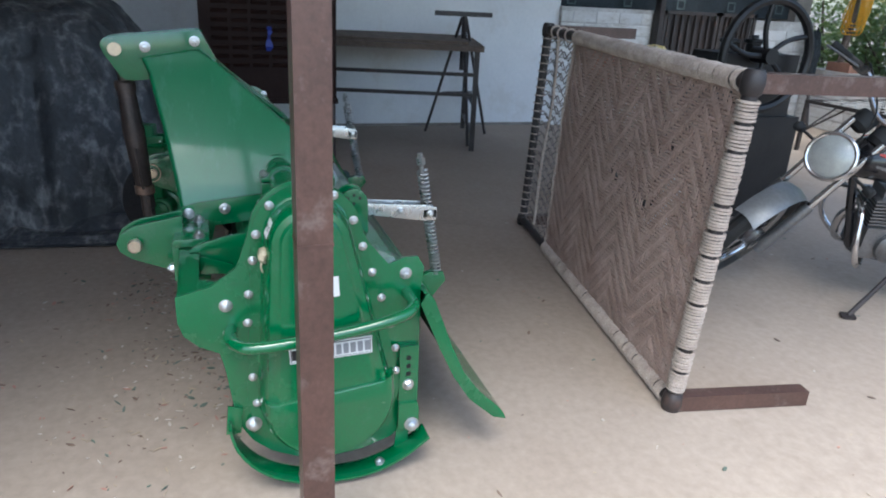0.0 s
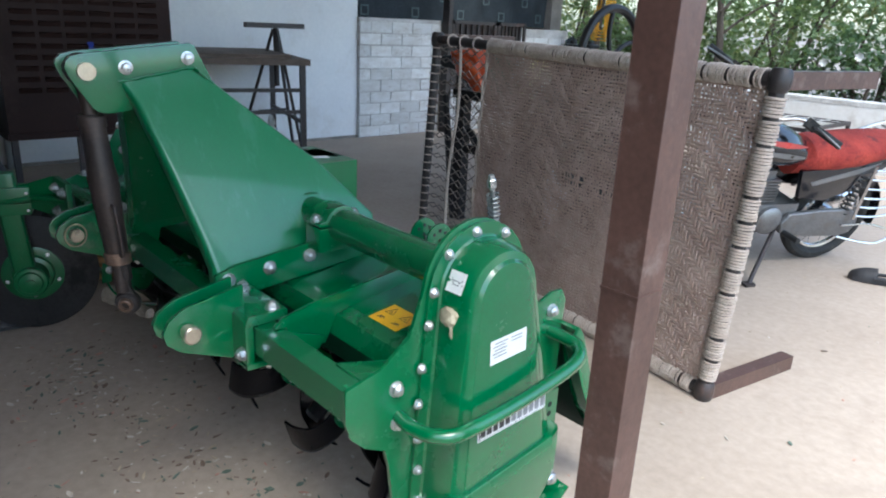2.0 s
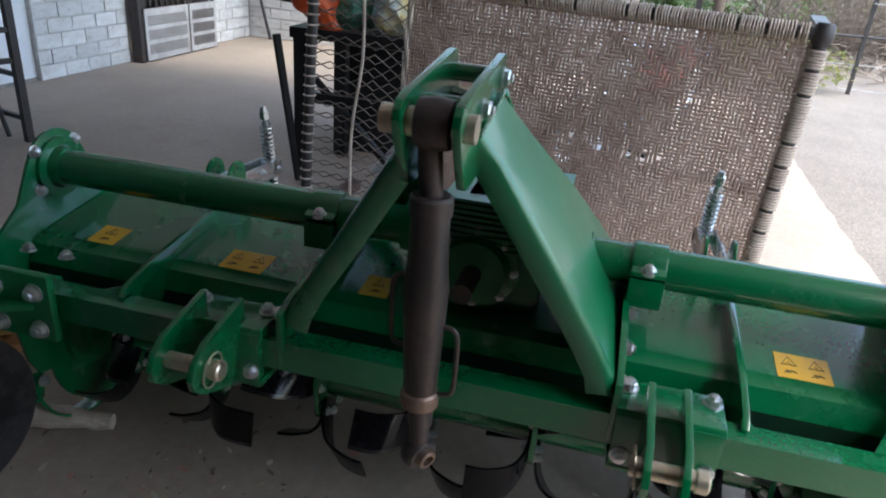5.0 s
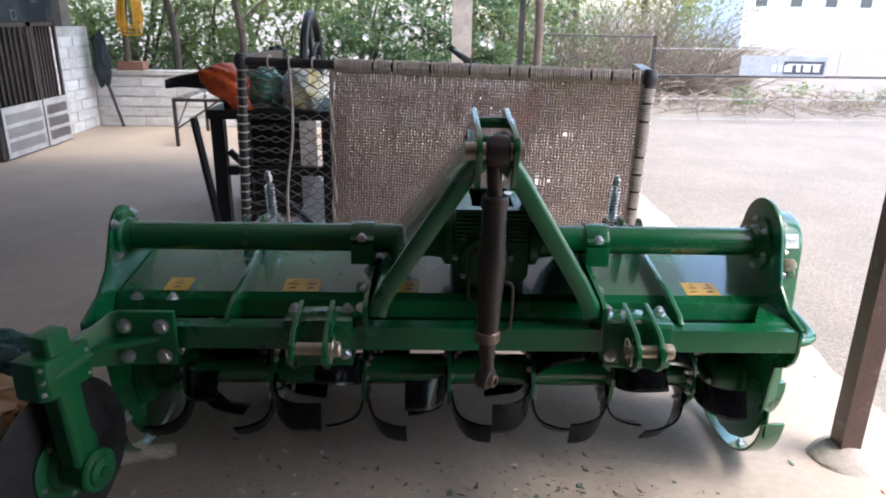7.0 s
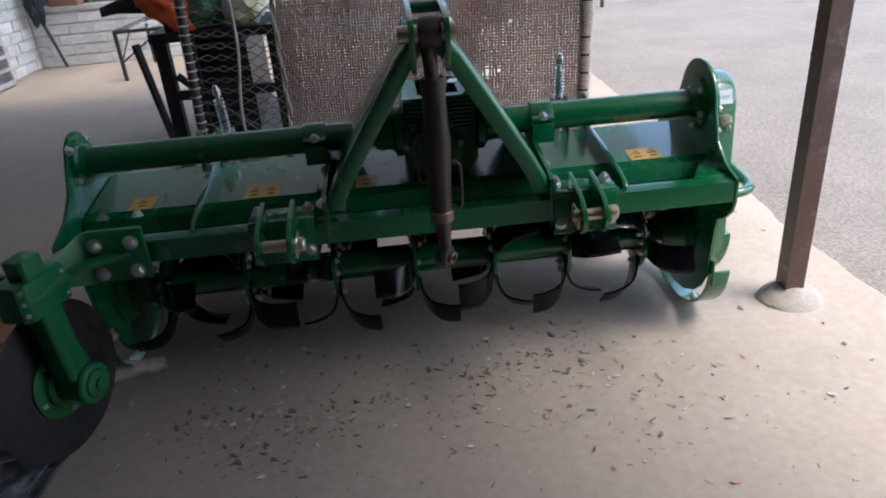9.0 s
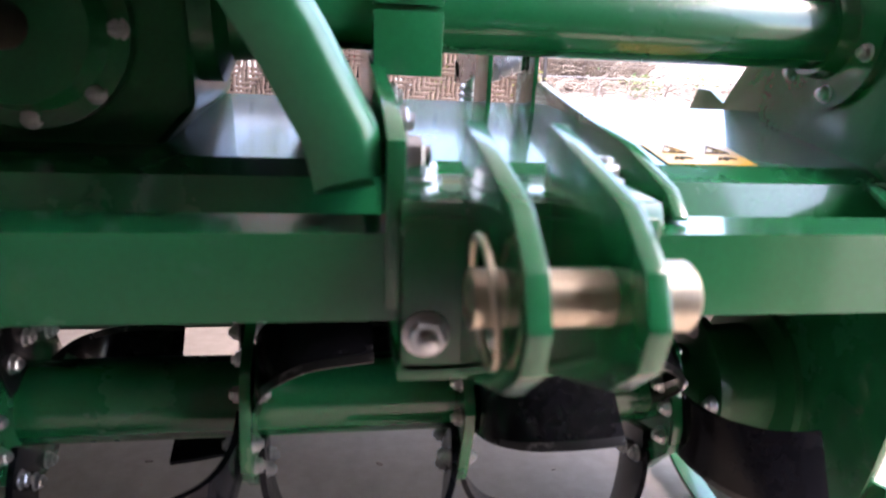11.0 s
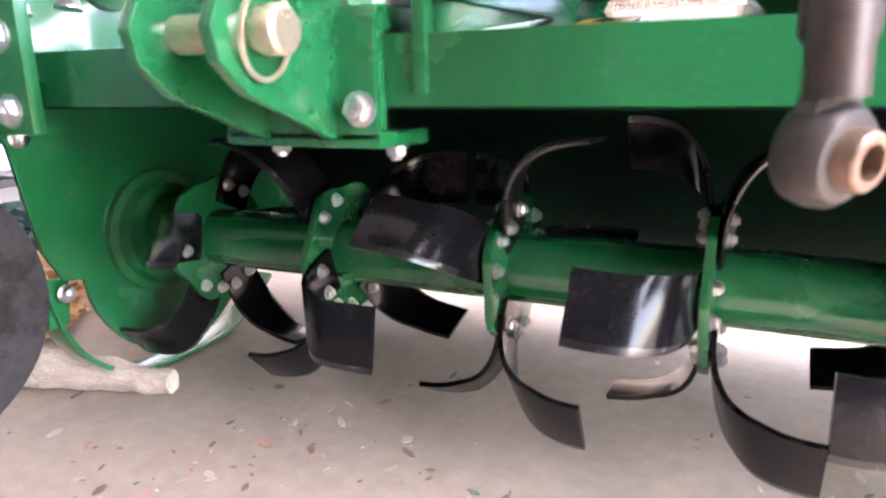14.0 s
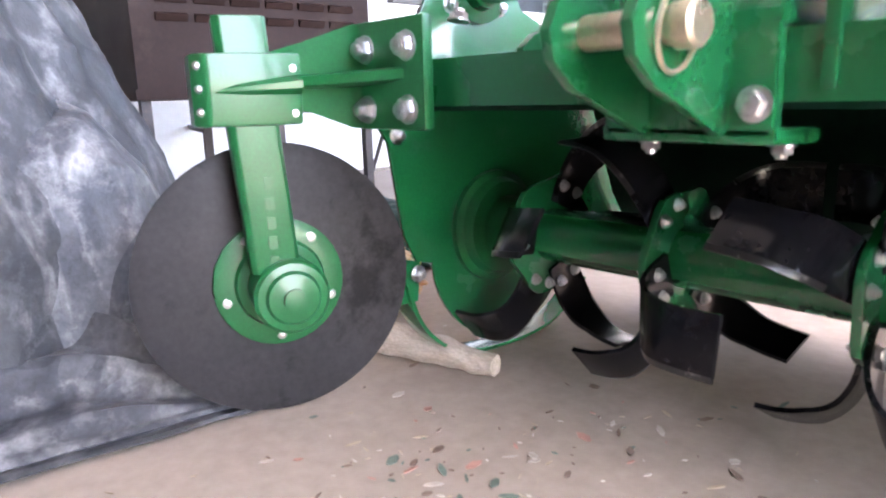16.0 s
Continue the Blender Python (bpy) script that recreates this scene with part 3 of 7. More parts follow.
loft(le, [[ec + Vector((0, 0, z)) + Vector((0.62, 0.78, 0)) * w * a + Vector((0.78, -0.62, 0)) * d * b for a, b in ((-1, -0.6), (-0.6, -1), (0.6, -1), (1, -0.6), (1, 0.6), (0.6, 1), (-0.6, 1), (-1, 0.6))] for z, w, d in ((0.022, 0.020, 0.010), (0.036, 0.014, 0.011), (0.055, 0.013, 0.013), (0.062, 0.0175, 0.0165), (0.100, 0.018, 0.017))])
part("lower_eye", le, EYE, link, "rust-streaked steel eye")
be = B()
lathe(be, ec - ed * 0.020, eye_d, [(0, 0.012), (0.0, 0.018), (0.012, 0.0225), (0.030, 0.0225), (0.035, 0.018), (0.046, 0.0165), (0.0475, 0.015), (0.0475, 0.0105), (0.02, 0.0100)], 28)
part("ball_joint", be, BALL, link, "worn bare steel ball joint")
for s in (1,):
    h = B()
    pipe(h, smooth_path([(LX + 0.026, LY, 0.60), (LX + 0.048, LY, 0.606), (LX + 0.052, LY, 0.64), (LX + 0.052, LY, 0.70), (LX + 0.046, LY, 0.722), (LX + 0.026, LY, 0.726)]), 0.004, 8)
    part("handle", h, LINK, link)
    h = B()
    pipe(h, smooth_path([(LX - 0.026, LY, 0.68), (LX - 0.046, LY, 0.686), (LX - 0.050, LY, 0.72), (LX - 0.050, LY, 0.78), (LX - 0.044, LY, 0.80), (LX - 0.026, LY, 0.804)]), 0.004, 8)
    part("handle", h, LINK, link)

# the link hangs slightly inwards
LEANING = Matrix.Translation((LX, -0.224, 1.029)) @ Matrix(((1, 0, 0.010, 0), (0, 1, -0.075, 0), (0, 0, 1, 0), (0, 0, 0, 1))) @ Matrix.Translation((-LX, 0.224, -1.029))
for o in (link, *link.children):
    o.data.transform(LEANING)

# rotor: shaft, flanges and bent blades
part("rotor_shaft", rod(B(), (-0.86, AXY, AXZ), (0.897, AXY, AXZ), 0.047, 28), GREEN, tiller)
fl = B()
outline = []
for k in range(36):
    a = k * math.tau / 36
    outline.append((0.102 + 0.005 * math.cos(6 * a)) )
prism(fl, [(outline[k] * math.cos(k * math.tau / 36), outline[k] * math.sin(k * math.tau / 36)) for k in range(36)], "x", -0.006, 0.006)
FLANGE = to_mesh("flange", bevel(fl, 0.0015), GREEN)


CHIPPED = material("chipped_blade_edge", (0.008, 0.008, 0.009), 0.3, patch=14, grain=120, amount=0.3, bump=0.1, bump_size=0.001, coat=0.2,
                   spots=(0.34, 0.33, 0.33), spot_amount=0.7, spot_scale=38)


def blade_mesh(s, reach=0.117):
    """Local: x along the shaft (bends to s), y radial, z tangential. The leg is twisted towards the front."""
    prof = smooth_path([(0.0, 0.052, 0), (0.001, 0.090, 0), (0.008, 0.126, 0), (0.023, 0.159, 0), (0.048, 0.184, 0), (0.081, 0.198, 0), (reach, 0.203, 0)], 4)
    n = len(prof)
    loops = []
    for i, p in enumerate(prof):
        d = (prof[min(i + 1, n - 1)] - prof[max(i - 1, 0)]).normalized()
        nrm = Vector((-d.y, d.x, 0))
        k = i / (n - 1)
        w = 0.035 + 0.007 * min(1, k * 1.6)
        c = -0.020 * max(0, k - 0.25) ** 1.3
        phi = radians(30) * min(1, max(0, (k - 0.20) / 0.5))
        side = Vector((0, 0, math.cos(phi))) + Vector((0, math.sin(phi), 0))
        nn = (nrm - side * nrm.dot(side)).normalized()
        th = 0.0035
        lp = []
        for q, e in ((-1, 1), (-0.75, 1), (0.8, 1), (1, 0.25), (1, -0.25), (0.8, -1), (-0.75, -1), (-1, -1)):
            v = p + nn * th * e + side * (c + w * q)
            lp.append((s * v.x, v.y, v.z))
        loops.append(lp)
    me = to_mesh("blade", loft(B(), loops), BLACK)
    me.materials.append(CHIPPED)
    for p in me.polygons:
        if p.index < 8 * (n - 1) and p.index % 8 in (2, 3, 4) and p.index // 8 > n // 3:
            p.material_index = 1
    return me


BLADE = {1: blade_mesh(1), -1: blade_mesh(-1), -2: blade_mesh(-1, 0.128), 2: blade_mesh(1, 0.106), 3: blade_mesh(1, 0.148)}
FLANGES = [(-0.757, [(70, -2), (112, 1), (-10, 1), (-115, 1), (175, 1)]),
           (-0.504, [(-58, -1), (20, 3), (74, -1), (135, 1), (-150, 1), (180, -1)]),
           (-0.233, [(-24, -1), (57, 1), (90, -1), (-63, 1), (177, 1), (210, -1)]),
           (0.019, [(-3, -1), (52, 1), (113, -1), (172, 1), (-123, -1), (-68, 1)]),
           (0.267, [(20, -1), (82, 1), (138, -1), (208, 1), (-95, -1), (-42, 1)]),
           (0.502, [(47, -1), (97, 1), (-20, 1), (172, -1), (-125, 1), (-70, -1)]),
           (0.744, [(72, -1), (4, 2), (145, 1), (205, -1), (-95, 1), (-40, -1)])]
for x, blades in FLANGES:
    f = share("rotor_flange", FLANGE, Matrix.Translation((x, AXY, AXZ)) @ Matrix.Rotation(radians(blades[0][0]), 4, "X"), tiller)
    for th, s in blades:
        a = radians(th)
        u, v = Vector((0, -math.cos(a), -math.sin(a))), Vector((0, math.sin(a), -math.cos(a)))
        m = Matrix(((1, 0, 0), u, v)).transposed().to_4x4()
        share("blade", BLADE[s], Matrix.Translation((x + (1 if s > 0 else -1) * 0.0097, AXY, AXZ)) @ m, tiller)
        for q in (-0.019, 0.019):
            for r in (0.084,):
                p = Vector((x, AXY, AXZ)) + u * r + v * q
                bolt(p + Vector((0.006 if s < 0 else 0.0135, 0, 0)), (1, 0, 0), 0.0085, f)
                bolt(p - Vector((0.006 if s > 0 else 0.0135, 0, 0)), (-1, 0, 0), 0.0085, f)

# trailing board with its spring rods
RB_OUT = [(0.510, 0.536), (0.528, 0.515), (0.552, 0.455), (0.583, 0.375), (0.620, 0.295), (0.665, 0.232), (0.728, 0.172), (0.745, 0.150)]
RB_IN = [(0.737, 0.140), (0.716, 0.166), (0.655, 0.224), (0.612, 0.286), (0.575, 0.366), (0.544, 0.448), (0.518, 0.508), (0.502, 0.530)]
board = part("trailing_board", bevel(prism(B(), RB_OUT + RB_IN, "x", -0.885, 0.893), 0.002), GREEN, tiller)
# the same painted shade on the board's inner face
part("board_lining", prism(B(), [(y - 0.002, z - 0.001) for y, z in RB_IN] + [(y - 0.004, z - 0.003) for y, z in RB_IN[::-1]], "x", -0.883, 0.891), SHADE_GREEN, board, "added dark sheet painting the shade inside the board")
part("end_flange", bevel(prism(B(), RB_OUT + [(0.755, 0.128), (0.715, 0.140), (0.640, 0.208), (0.590, 0.285), (0.548, 0.372), (0.516, 0.448), (0.492, 0.505)], "x", 0.946, 0.953), 0.0015), GREEN, board)
part("flange_web", bevel(prism(B(), RB_OUT + RB_IN, "x", 0.8932, 0.946), 0.0015), GREEN, board)
for x in (-0.58, 0.575):
    sb = B()
    rod(sb, (x, 0.595, 0.760), (x, 0.660, 0.400), 0.0070, 10)
    sp = part("spring_rod", sb, ZINC, tiller, "zinc plated spring rod")
    part("rod_nut", lathe(B(), (x, 0.594, 0.765), (0, -0.18, 1), [(0, 0.013), (0.02, 0.013), (0.024, 0.009), (0.034, 0.008)], 6), ZINC, sp)
    p0, p1 = Vector((x, 0.597, 0.75)), Vector((x, 0.656, 0.425))
    for a, b, turns in ((0.0, 0.36, 10), (0.46, 1.0, 15)):
        d, s, u = basis(p1 - p0)
        pts = []
        for k in range(turns * 8 + 1):
            f = a + (b - a) * k / (turns * 8)
            an = k * math.tau / 8
            pts.append(p0 + (p1 - p0) * f + (s * math.cos(an) + u * math.sin(an)) * 0.0145)
        part("spring", pipe(B(), pts, 0.0036, 6), ZINC, sp)
    gx = x
    bk = B()
    prism(bk, [(0.39, 0.635), (0.39, 0.665), (0.60, 0.650), (0.64, 0.640), (0.64, 0.602), (0.60, 0.602)], "x", gx - 0.024, gx - 0.019)
    prism(bk, [(0.39, 0.635), (0.39, 0.665), (0.60, 0.650), (0.64, 0.640), (0.64, 0.602), (0.60, 0.602)], "x", gx + 0.019, gx + 0.024)
    box(bk, gx - 0.024, gx + 0.024, 0.600, 0.640, 0.612, 0.634)
    arm = part("spring_bracket", bevel(bk, 0.0015), ZINC, tiller, "zinc plated bracket")
    bolt((gx + 0.024, 0.62, 0.622), (1, 0, 0), 0.009, arm)
    bolt((gx + 0.024, 0.53, 0.636), (1, 0, 0), 0.009, arm)
    for lx in (gx - 0.032, gx + 0.026):
        lug = part("bracket_lug", bevel(prism(B(), [(0.352, 0.59)] + arc(0.392, 0.668, 0.040, 175, 5, 8) + [(0.435, 0.57)], "x", lx, lx + 0.006), 0.001), GREEN, tiller)
        for hy, hz in ((0.375, 0.682), (0.392, 0.690), (0.409, 0.682), (0.392, 0.666)):
            part("lug_hole", lathe(B(), (lx + 0.0055, hy, hz), (1, 0, 0), [(0, 0.0045), (0.0012, 0.0045)], 10), HOLE, lug)
    part("board_lug", bevel(prism(B(), [(0.60, 0.415), (0.63, 0.43), (0.675, 0.43), (0.685, 0.40), (0.64, 0.345)], "x", gx - 0.012, gx + 0.012), 0.003), GREEN, tiller)

# coulter disc on its cast arm
DX, DY, DZ, YAW = -0.945, -0.185, 0.227, radians(-17)
dn = Vector((math.cos(YAW), math.sin(YAW), 0))
ds = Vector((-math.sin(YAW), math.cos(YAW), 0))
disc = part("coulter_disc", lathe(B(), (DX, DY, DZ), dn, [(-0.006, 0.05), (-0.004, 0.205), (0.0, 0.2155), (0.004, 0.205), (0.006, 0.05)], 72), DISC, tiller, "dark dusty steel coulter disc")
part("disc_hub", lathe(B(), Vector((DX, DY, DZ)) + dn * 0.004, dn, [(0, 0.100), (0.008, 0.100), (0.011, 0.09), (0.012, 0.070), (0.022, 0.066), (0.026, 0.052), (0.092, 0.050)], 36), CAST, disc)
hubc = Vector((DX, DY, DZ)) + dn * 0.030
part("hub_cap", lathe(B(), hubc + dn * 0.058, dn, [(0, 0.055), (0.016, 0.055), (0.022, 0.050), (0.024, 0.040), (0.030, 0.036), (0.034, 0.016), (0.040, 0.016), (0.041, 0.008)], 32), CAST, disc)
for k in range(5):
    an = k * math.tau / 5 + 0.9
    bolt(Vector((DX, DY, DZ)) + dn * 0.014 + ds * 0.084 * math.cos(an) + Vector((0, 0, 0.084 * math.sin(an))), dn, 0.0065, disc)
arm_m = Matrix.Translation((DX, DY + 0.0, 0)) @ Matrix.Rotation(YAW, 4, "Z")
part("disc_post", bevel(loft(B(), [[arm_m @ Vector((0.042 + a, b + o, z)) for a, b in ((0, -0.033), (0.046, -0.036), (0.054, -0.028), (0.054, 0.028), (0.046, 0.034), (0, 0.033))] for z, o in ((0.262, -0.016), (0.48, -0.032), (0.614, -0.040))]), 0.003), CAST, tiller)
part("post_collar", bevel(prism(B(), [(0.020, -0.108), (0.085, -0.108), (0.102, -0.090), (0.102, 0.035), (0.020, 0.035)], "z", 0.470, 0.566), 0.006), CAST, tiller).data.transform(arm_m)
crb = B()
loft(crb, [[arm_m @ Vector((0.101, y, 0.520 - h + dz)), arm_m @ Vector((0.101 + w, y, 0.522 - h * 0.4 + dz)), arm_m @ Vector((0.101 + w, y, 0.522 + h * 0.4 + dz)), arm_m @ Vector((0.101, y, 0.524 + h + dz))]
           for y, h, w, dz in ((-0.080, 0.001, 0.001, -0.006), (-0.05, 0.006, 0.006, -0.003), (0.0, 0.010, 0.012, 0.0), (0.034, 0.012, 0.014, 0.002))])
part("collar_rib", crb, CAST, tiller)
for z in (0.485, 0.545):
    bolt(arm_m @ Vector((0.102, 0.024, z)), arm_m.to_3x3() @ Vector((1, 0, 0)), 0.004, tiller)
for z in (0.49, 0.52, 0.55):
    bolt(arm_m @ Vector((0.0935, -0.099, z)), arm_m.to_3x3() @ Vector((0.7, -0.7, 0)), 0.005, tiller)
am = B()
rows = [(-0.885, -0.190, 0.070, 0.495, 0.565), (-0.845, -0.155, 0.05, 0.488, 0.580), (-0.815, -0.110, 0.024, 0.462, 0.602), (-0.800, -0.101, 0.018, 0.460, 0.604), (-0.662, -0.101, 0.018, 0.460, 0.604)]
loft(am, [[(x, y - w / 2, z0), (x, y - w / 2, z1), (x, y + w / 2, z1), (x, y + w / 2, z0)] for x, y, w, z0, z1 in rows])
arm = part("disc_arm", bevel(am, 0.006), CAST, tiller)
part("arm_rib", bevel(loft(B(), [[(x, y - w, 0.518 + dz), (x, y - w, 0.532 + dz), (x, y + 0.01, 0.536 + dz), (x, y + 0.01, 0.514 + dz)] for x, y, w, dz in ((-0.885, -0.215, 0.018, 0), (-0.80, -0.130, 0.03, 0.004), (-0.70, -0.098, 0.012, 0.008))]), 0.004), CAST, arm)
for x in (-0.784, -0.694):
    for z in (0.567, 0.487):
        bolt((x, -0.110, z), (0, -1, 0), 0.0155, arm)
    bolt((x, -0.020, 0.600), (0, 0.2, 1), 0.0125, arm)
part("arm_clamp_plate", bevel(box(B(), -0.80, -0.72, -0.025, -0.012, 0.49, 0.55), 0.003), CAST, tiller)
for z in (0.27, 0.298, 0.326, 0.354, 0.382):
    part("cast_mark", bevel(box(B(), 0.0955, 0.0975, -0.006 - 0.02, 0.006 - 0.02, z, z + 0.018, arm_m), 0.001), CAST, tiller)


# labels
def decal(name, c, right, up, w, h, mat, parent, label="", t=0.0008):
    r, u = Vector(right).normalized(), Vector(up).normalized()
    nrm = r.cross(u)
    m = Matrix((r, u, nrm)).transposed().to_4x4()
    return part(name, box(B(), -w / 2, w / 2, -h / 2, h / 2, 0.0002, t, Matrix.Translation(c) @ m), mat, parent, label)


def warning(x, y, z, w, up, two=True):
    s = decal("warning_label", (x, y, z), (1, 0, 0), up, w, 0.072, STICK_Y, hood, "yellow warning label with black pictograms")
    u = Vector(up).normalized()
    nrm = Vector((1, 0, 0)).cross(u)
    for k in ((-1, 1) if two else (0,)):
        c = Vector((x + k * w * 0.25, y, z)) + u * 0.014 + nrm * 0.0008
        tri = B()
        pts = [c + Vector((0.013 * a, 0, 0)) + u * (0.012 * b) for a, b in ((-1, -1), (1, -1), (0, 1))]
        pipe(tri, pts, 0.0011, 4, True)
        part("pictogram", tri, INK, s)
        for line in ([(-0.011, -0.6), (0.0, 0.4), (0.011, -0.2)], [(-0.006, 0.5), (-0.002, -0.6), (0.006, 0.5)]):
            part("pictogram", pipe(B(), [c - u * 0.031 + Vector((p, 0, 0)) + u * 0.008 * q for p, q in line], 0.0013, 4), INK, s)
        part("pictogram", pipe(B(), [c - u * 0.006 + Vector((p, 0, 0)) + u * q for p, q in ((-0.003, -0.002), (0.0, 0.004), (0.003, -0.003))], 0.0011, 4), INK, s)


hs = Vector((0, 0.22, 0.029))
def on_hood(y):
    return 0.559 + (y - 0.11) / 0.22 * 0.029 + 0.0006
for x, w, two in ((0.728, 0.095, True), (-0.40, 0.10, True), (-0.745, 0.068, False), (-0.10, 0.06, False)):
    warning(x, 0.166, on_hood(0.166), w, hs, two)
white = decal("maker_label", (0.9922, 0.232, 0.588), (0, 1, 0.06), (0, -0.06, 1), 0.098, 0.050, STICK_W, cover, "white printed label")
for k in range(5):
    decal("print_bar", (0.9931, 0.210 - 0.004 * (k % 2), 0.604 - 0.007 * k), (0, 1, 0.06), (0, -0.06, 1), 0.034, 0.0022, GREY_INK, white)
for k in range(2):
    decal("print_bar", (0.9931, 0.252, 0.606 - 0.007 * k), (0, 1, 0.06), (0, -0.06, 1), 0.030, 0.0022, GREY_INK, white)
band = decal("name_band", (0.9922, 0.262, 0.428), (0, 1, 0.045), (0, -0.045, 1), 0.196, 0.046, STICK_W, cover, "white name band with dark blocks")
inn = decal("name_band_edge", (0.9931, 0.262, 0.428), (0, 1, 0.045), (0, -0.045, 1), 0.190, 0.040, INK, band)
decal("name_band_field", (0.9940, 0.262, 0.428), (0, 1, 0.045), (0, -0.045, 1), 0.186, 0.036, STICK_W, band)
for k in range(11):
    y = 0.176 + k * 0.0172
    decal("name_block", (0.9949, y, 0.428 + (y - 0.262) * 0.045), (0, 1, 0.045), (0, -0.045, 1), 0.0128, 0.027, INK if k < 5 else GREY_INK, band)
oil = decal("oil_label", (0.945, 0.1318, 0.7245), (1, 0.04, 0), (0, 0.37, 0.93), 0.040, 0.040, STICK_W, cover, "white oil level label")
OU, OR = Vector((0, 0.37, 0.93)).normalized(), Vector((1, 0.04, 0)).normalized()
for mark in ([(-0.009, 0.002), (-0.006, -0.005), (0.006, -0.005), (0.008, 0.001), (0.0145, 0.006)], [(-0.009, 0.002), (0.004, 0.002), (0.008, 0.001)], [(-0.009, 0.001), (-0.013, 0.004), (-0.010, 0.006)], [(0.0155, -0.001), (0.0155, -0.004)]):
    part("oil_can_mark", pipe(B(), [Vector((0.945, 0.1309, 0.7248)) + OR * p + OU * q for p, q in mark], 0.0007, 5), INK, oil)
decal("gearbox_label", (0.185, 0.325, 0.8005), (0.3, 1, 0), (-1, 0.3, 0), 0.045, 0.026, STICK_W, gearbox, "small white label")

# ---- floor, yard and walls ----
rng = random.Random(11)
UNSEEN_BROWN = material("unseen_brown_wall", (0.24, 0.15, 0.11), 0.9, patch=3, grain=30, amount=0.3, bump=0.4)
tagged(new("ground", to_mesh("ground", box(B(), -600, 600, -600, 600, -0.5, -0.009), DIRT)), "pale dry earth yard with gravel and dead leaves", "ground", kind="structure")
SLAB = [(-4.0, 6.470), (-4.0, -4.5)] + [(1.57 + 0.05 * noise.noise(Vector((0.0, y * 0.9, 2.0))) + 0.022 * noise.noise(Vector((3.0, y * 6.0, 2.0))), y)
                                         for y in [-4.5 + 10.97 * k / 220 for k in range(221)]]
floor = tagged(new("floor", to_mesh("floor", bevel(prism(B(), SLAB, "z", -0.3, 0.0), 0.005), CONCRETE)), "dusty grey-brown concrete floor of an open shed", "floor", kind="structure")
# unseen roof: its edges and north gap are set to shape the daylight
tagged(new("ceiling", to_mesh("ceiling", box(box(box(B(), -6.4, 2.15, -4.7, 4.3, 2.90, 3.10), -6.4, -2.0, 5.0, 6.42, 2.90, 3.10), -6.4, 1.45, 6.42, 6.7, 2.90, 3.10), PLASTER)), "unseen flat roof slab cut to shape the daylight", "ceiling", kind="structure")
wall_west = tagged(new("wall_west", to_mesh("wall_west", box(B(), -4.25, -3.97, -4.5, 3.34, -0.3, 2.90), PLASTER)), "whitewashed plaster wall", "wall", kind="structure")
tagged(new("baseboard", to_mesh("baseboard", bevel(box(B(), -3.97, -3.955, -4.5, 3.34, 0.0, 0.025), 0.004), MORTAR)), "worn cement skirting", "skirting", kind="structure")
# unseen south and east walls, added to cut daylight; brown to limit bounce
sw = box(B(), -4.25, 1.65, -4.75, -4.5, -0.3, 2.90)
tagged(new("wall_south", to_mesh("wall_south", sw, UNSEEN_BROWN)), "unseen brown wall added to keep daylight out", "wall", kind="structure")
tagged(new("wall_east", to_mesh("wall_east", box(B(), 1.45, 1.65, -4.5, -1.20, -0.3, 2.90), UNSEEN_BROWN)), "unseen brown wall added to keep daylight out", "wall", kind="structure")
wall_brick = tagged(new("wall_brick", to_mesh("wall_brick", box(B(), -4.15, -3.93, 3.34, 4.38, -0.3, 1.15), JOINT)), "low whitewashed brick wall beside the gate", "wall", kind="structure")
wall_brick2 = tagged(new("wall_brick_corner", to_mesh("wall_brick_corner", box(B(), -4.15, -3.93, 5.58, 6.48, -0.3, 1.10), JOINT)), "low whitewashed brick wall in the corner", "wall", kind="structure")
low_wall = tagged(new("low_wall", to_mesh("low_wall", box(B(), -3.93, 1.06, 6.480, 6.680, -0.3, 0.585), JOINT)), "low brick parapet towards the garden", "wall", kind="structure")
tagged(new("wall_coping", to_mesh("wall_coping", bevel(box(B(), -3.93, 1.075, 6.455, 6.705, 0.585, 0.625), 0.008), JOINT)), "cement coping on the low wall", "coping", kind="structure")
tagged(new("wall_render", to_mesh("wall_render", bevel(box(B(), -1.45, 1.065, 6.458, 6.480, 0.0, 0.585), 0.004), WHITEBRICK)), "cracked whitewashed cement render", "wall", kind="structure")
# three unseen walls added behind gate and cloth to keep that space dark
tagged(new("wall_back_room", to_mesh("wall_back_room", box(B(), -6.4, -6.2, 3.3, 6.7, -0.3, 2.90), MORTAR)), "unseen wall added to keep the space behind dark", "wall", kind="structure")
tagged(new("wall_back_room_side", to_mesh("wall_back_room_side", box(B(), -6.4, -4.25, 3.1, 3.3, -0.3, 2.90), MORTAR)), "unseen side wall added to keep the space behind dark", "wall", kind="structure")
tagged(new("wall_back_room_end", to_mesh("wall_back_room_end", box(B(), -6.4, -4.15, 6.4, 6.6, -0.3, 2.90), MORTAR)), "unseen end wall added to keep the space behind dark", "wall", kind="structure")

# dark printed cloth hung over the low brick walls
CLOTH = material("dark_printed_cloth", (0.022, 0.03, 0.038), 0.9, patch=3, grain=60, amount=0.4, bump=0.4, bump_size=0.004)
MOTIF = material("faded_print", (0.085, 0.11, 0.115), 0.9, patch=6, grain=60, amount=0.3, bump=0.2)
cl = B()
rows = []
for i in range(15):
    z = 1.12 + (2.85 - 1.12) * i / 14
    rows.append([(-4.20 + 0.035 * math.sin(k * 0.9) * (1 - i / 16) + 0.01 * math.sin(k * 2.3 + i), 3.36 + (6.38 - 3.36) * k / 40, z) for k in range(41)])
loft(cl, rows, closed=False, caps=False)
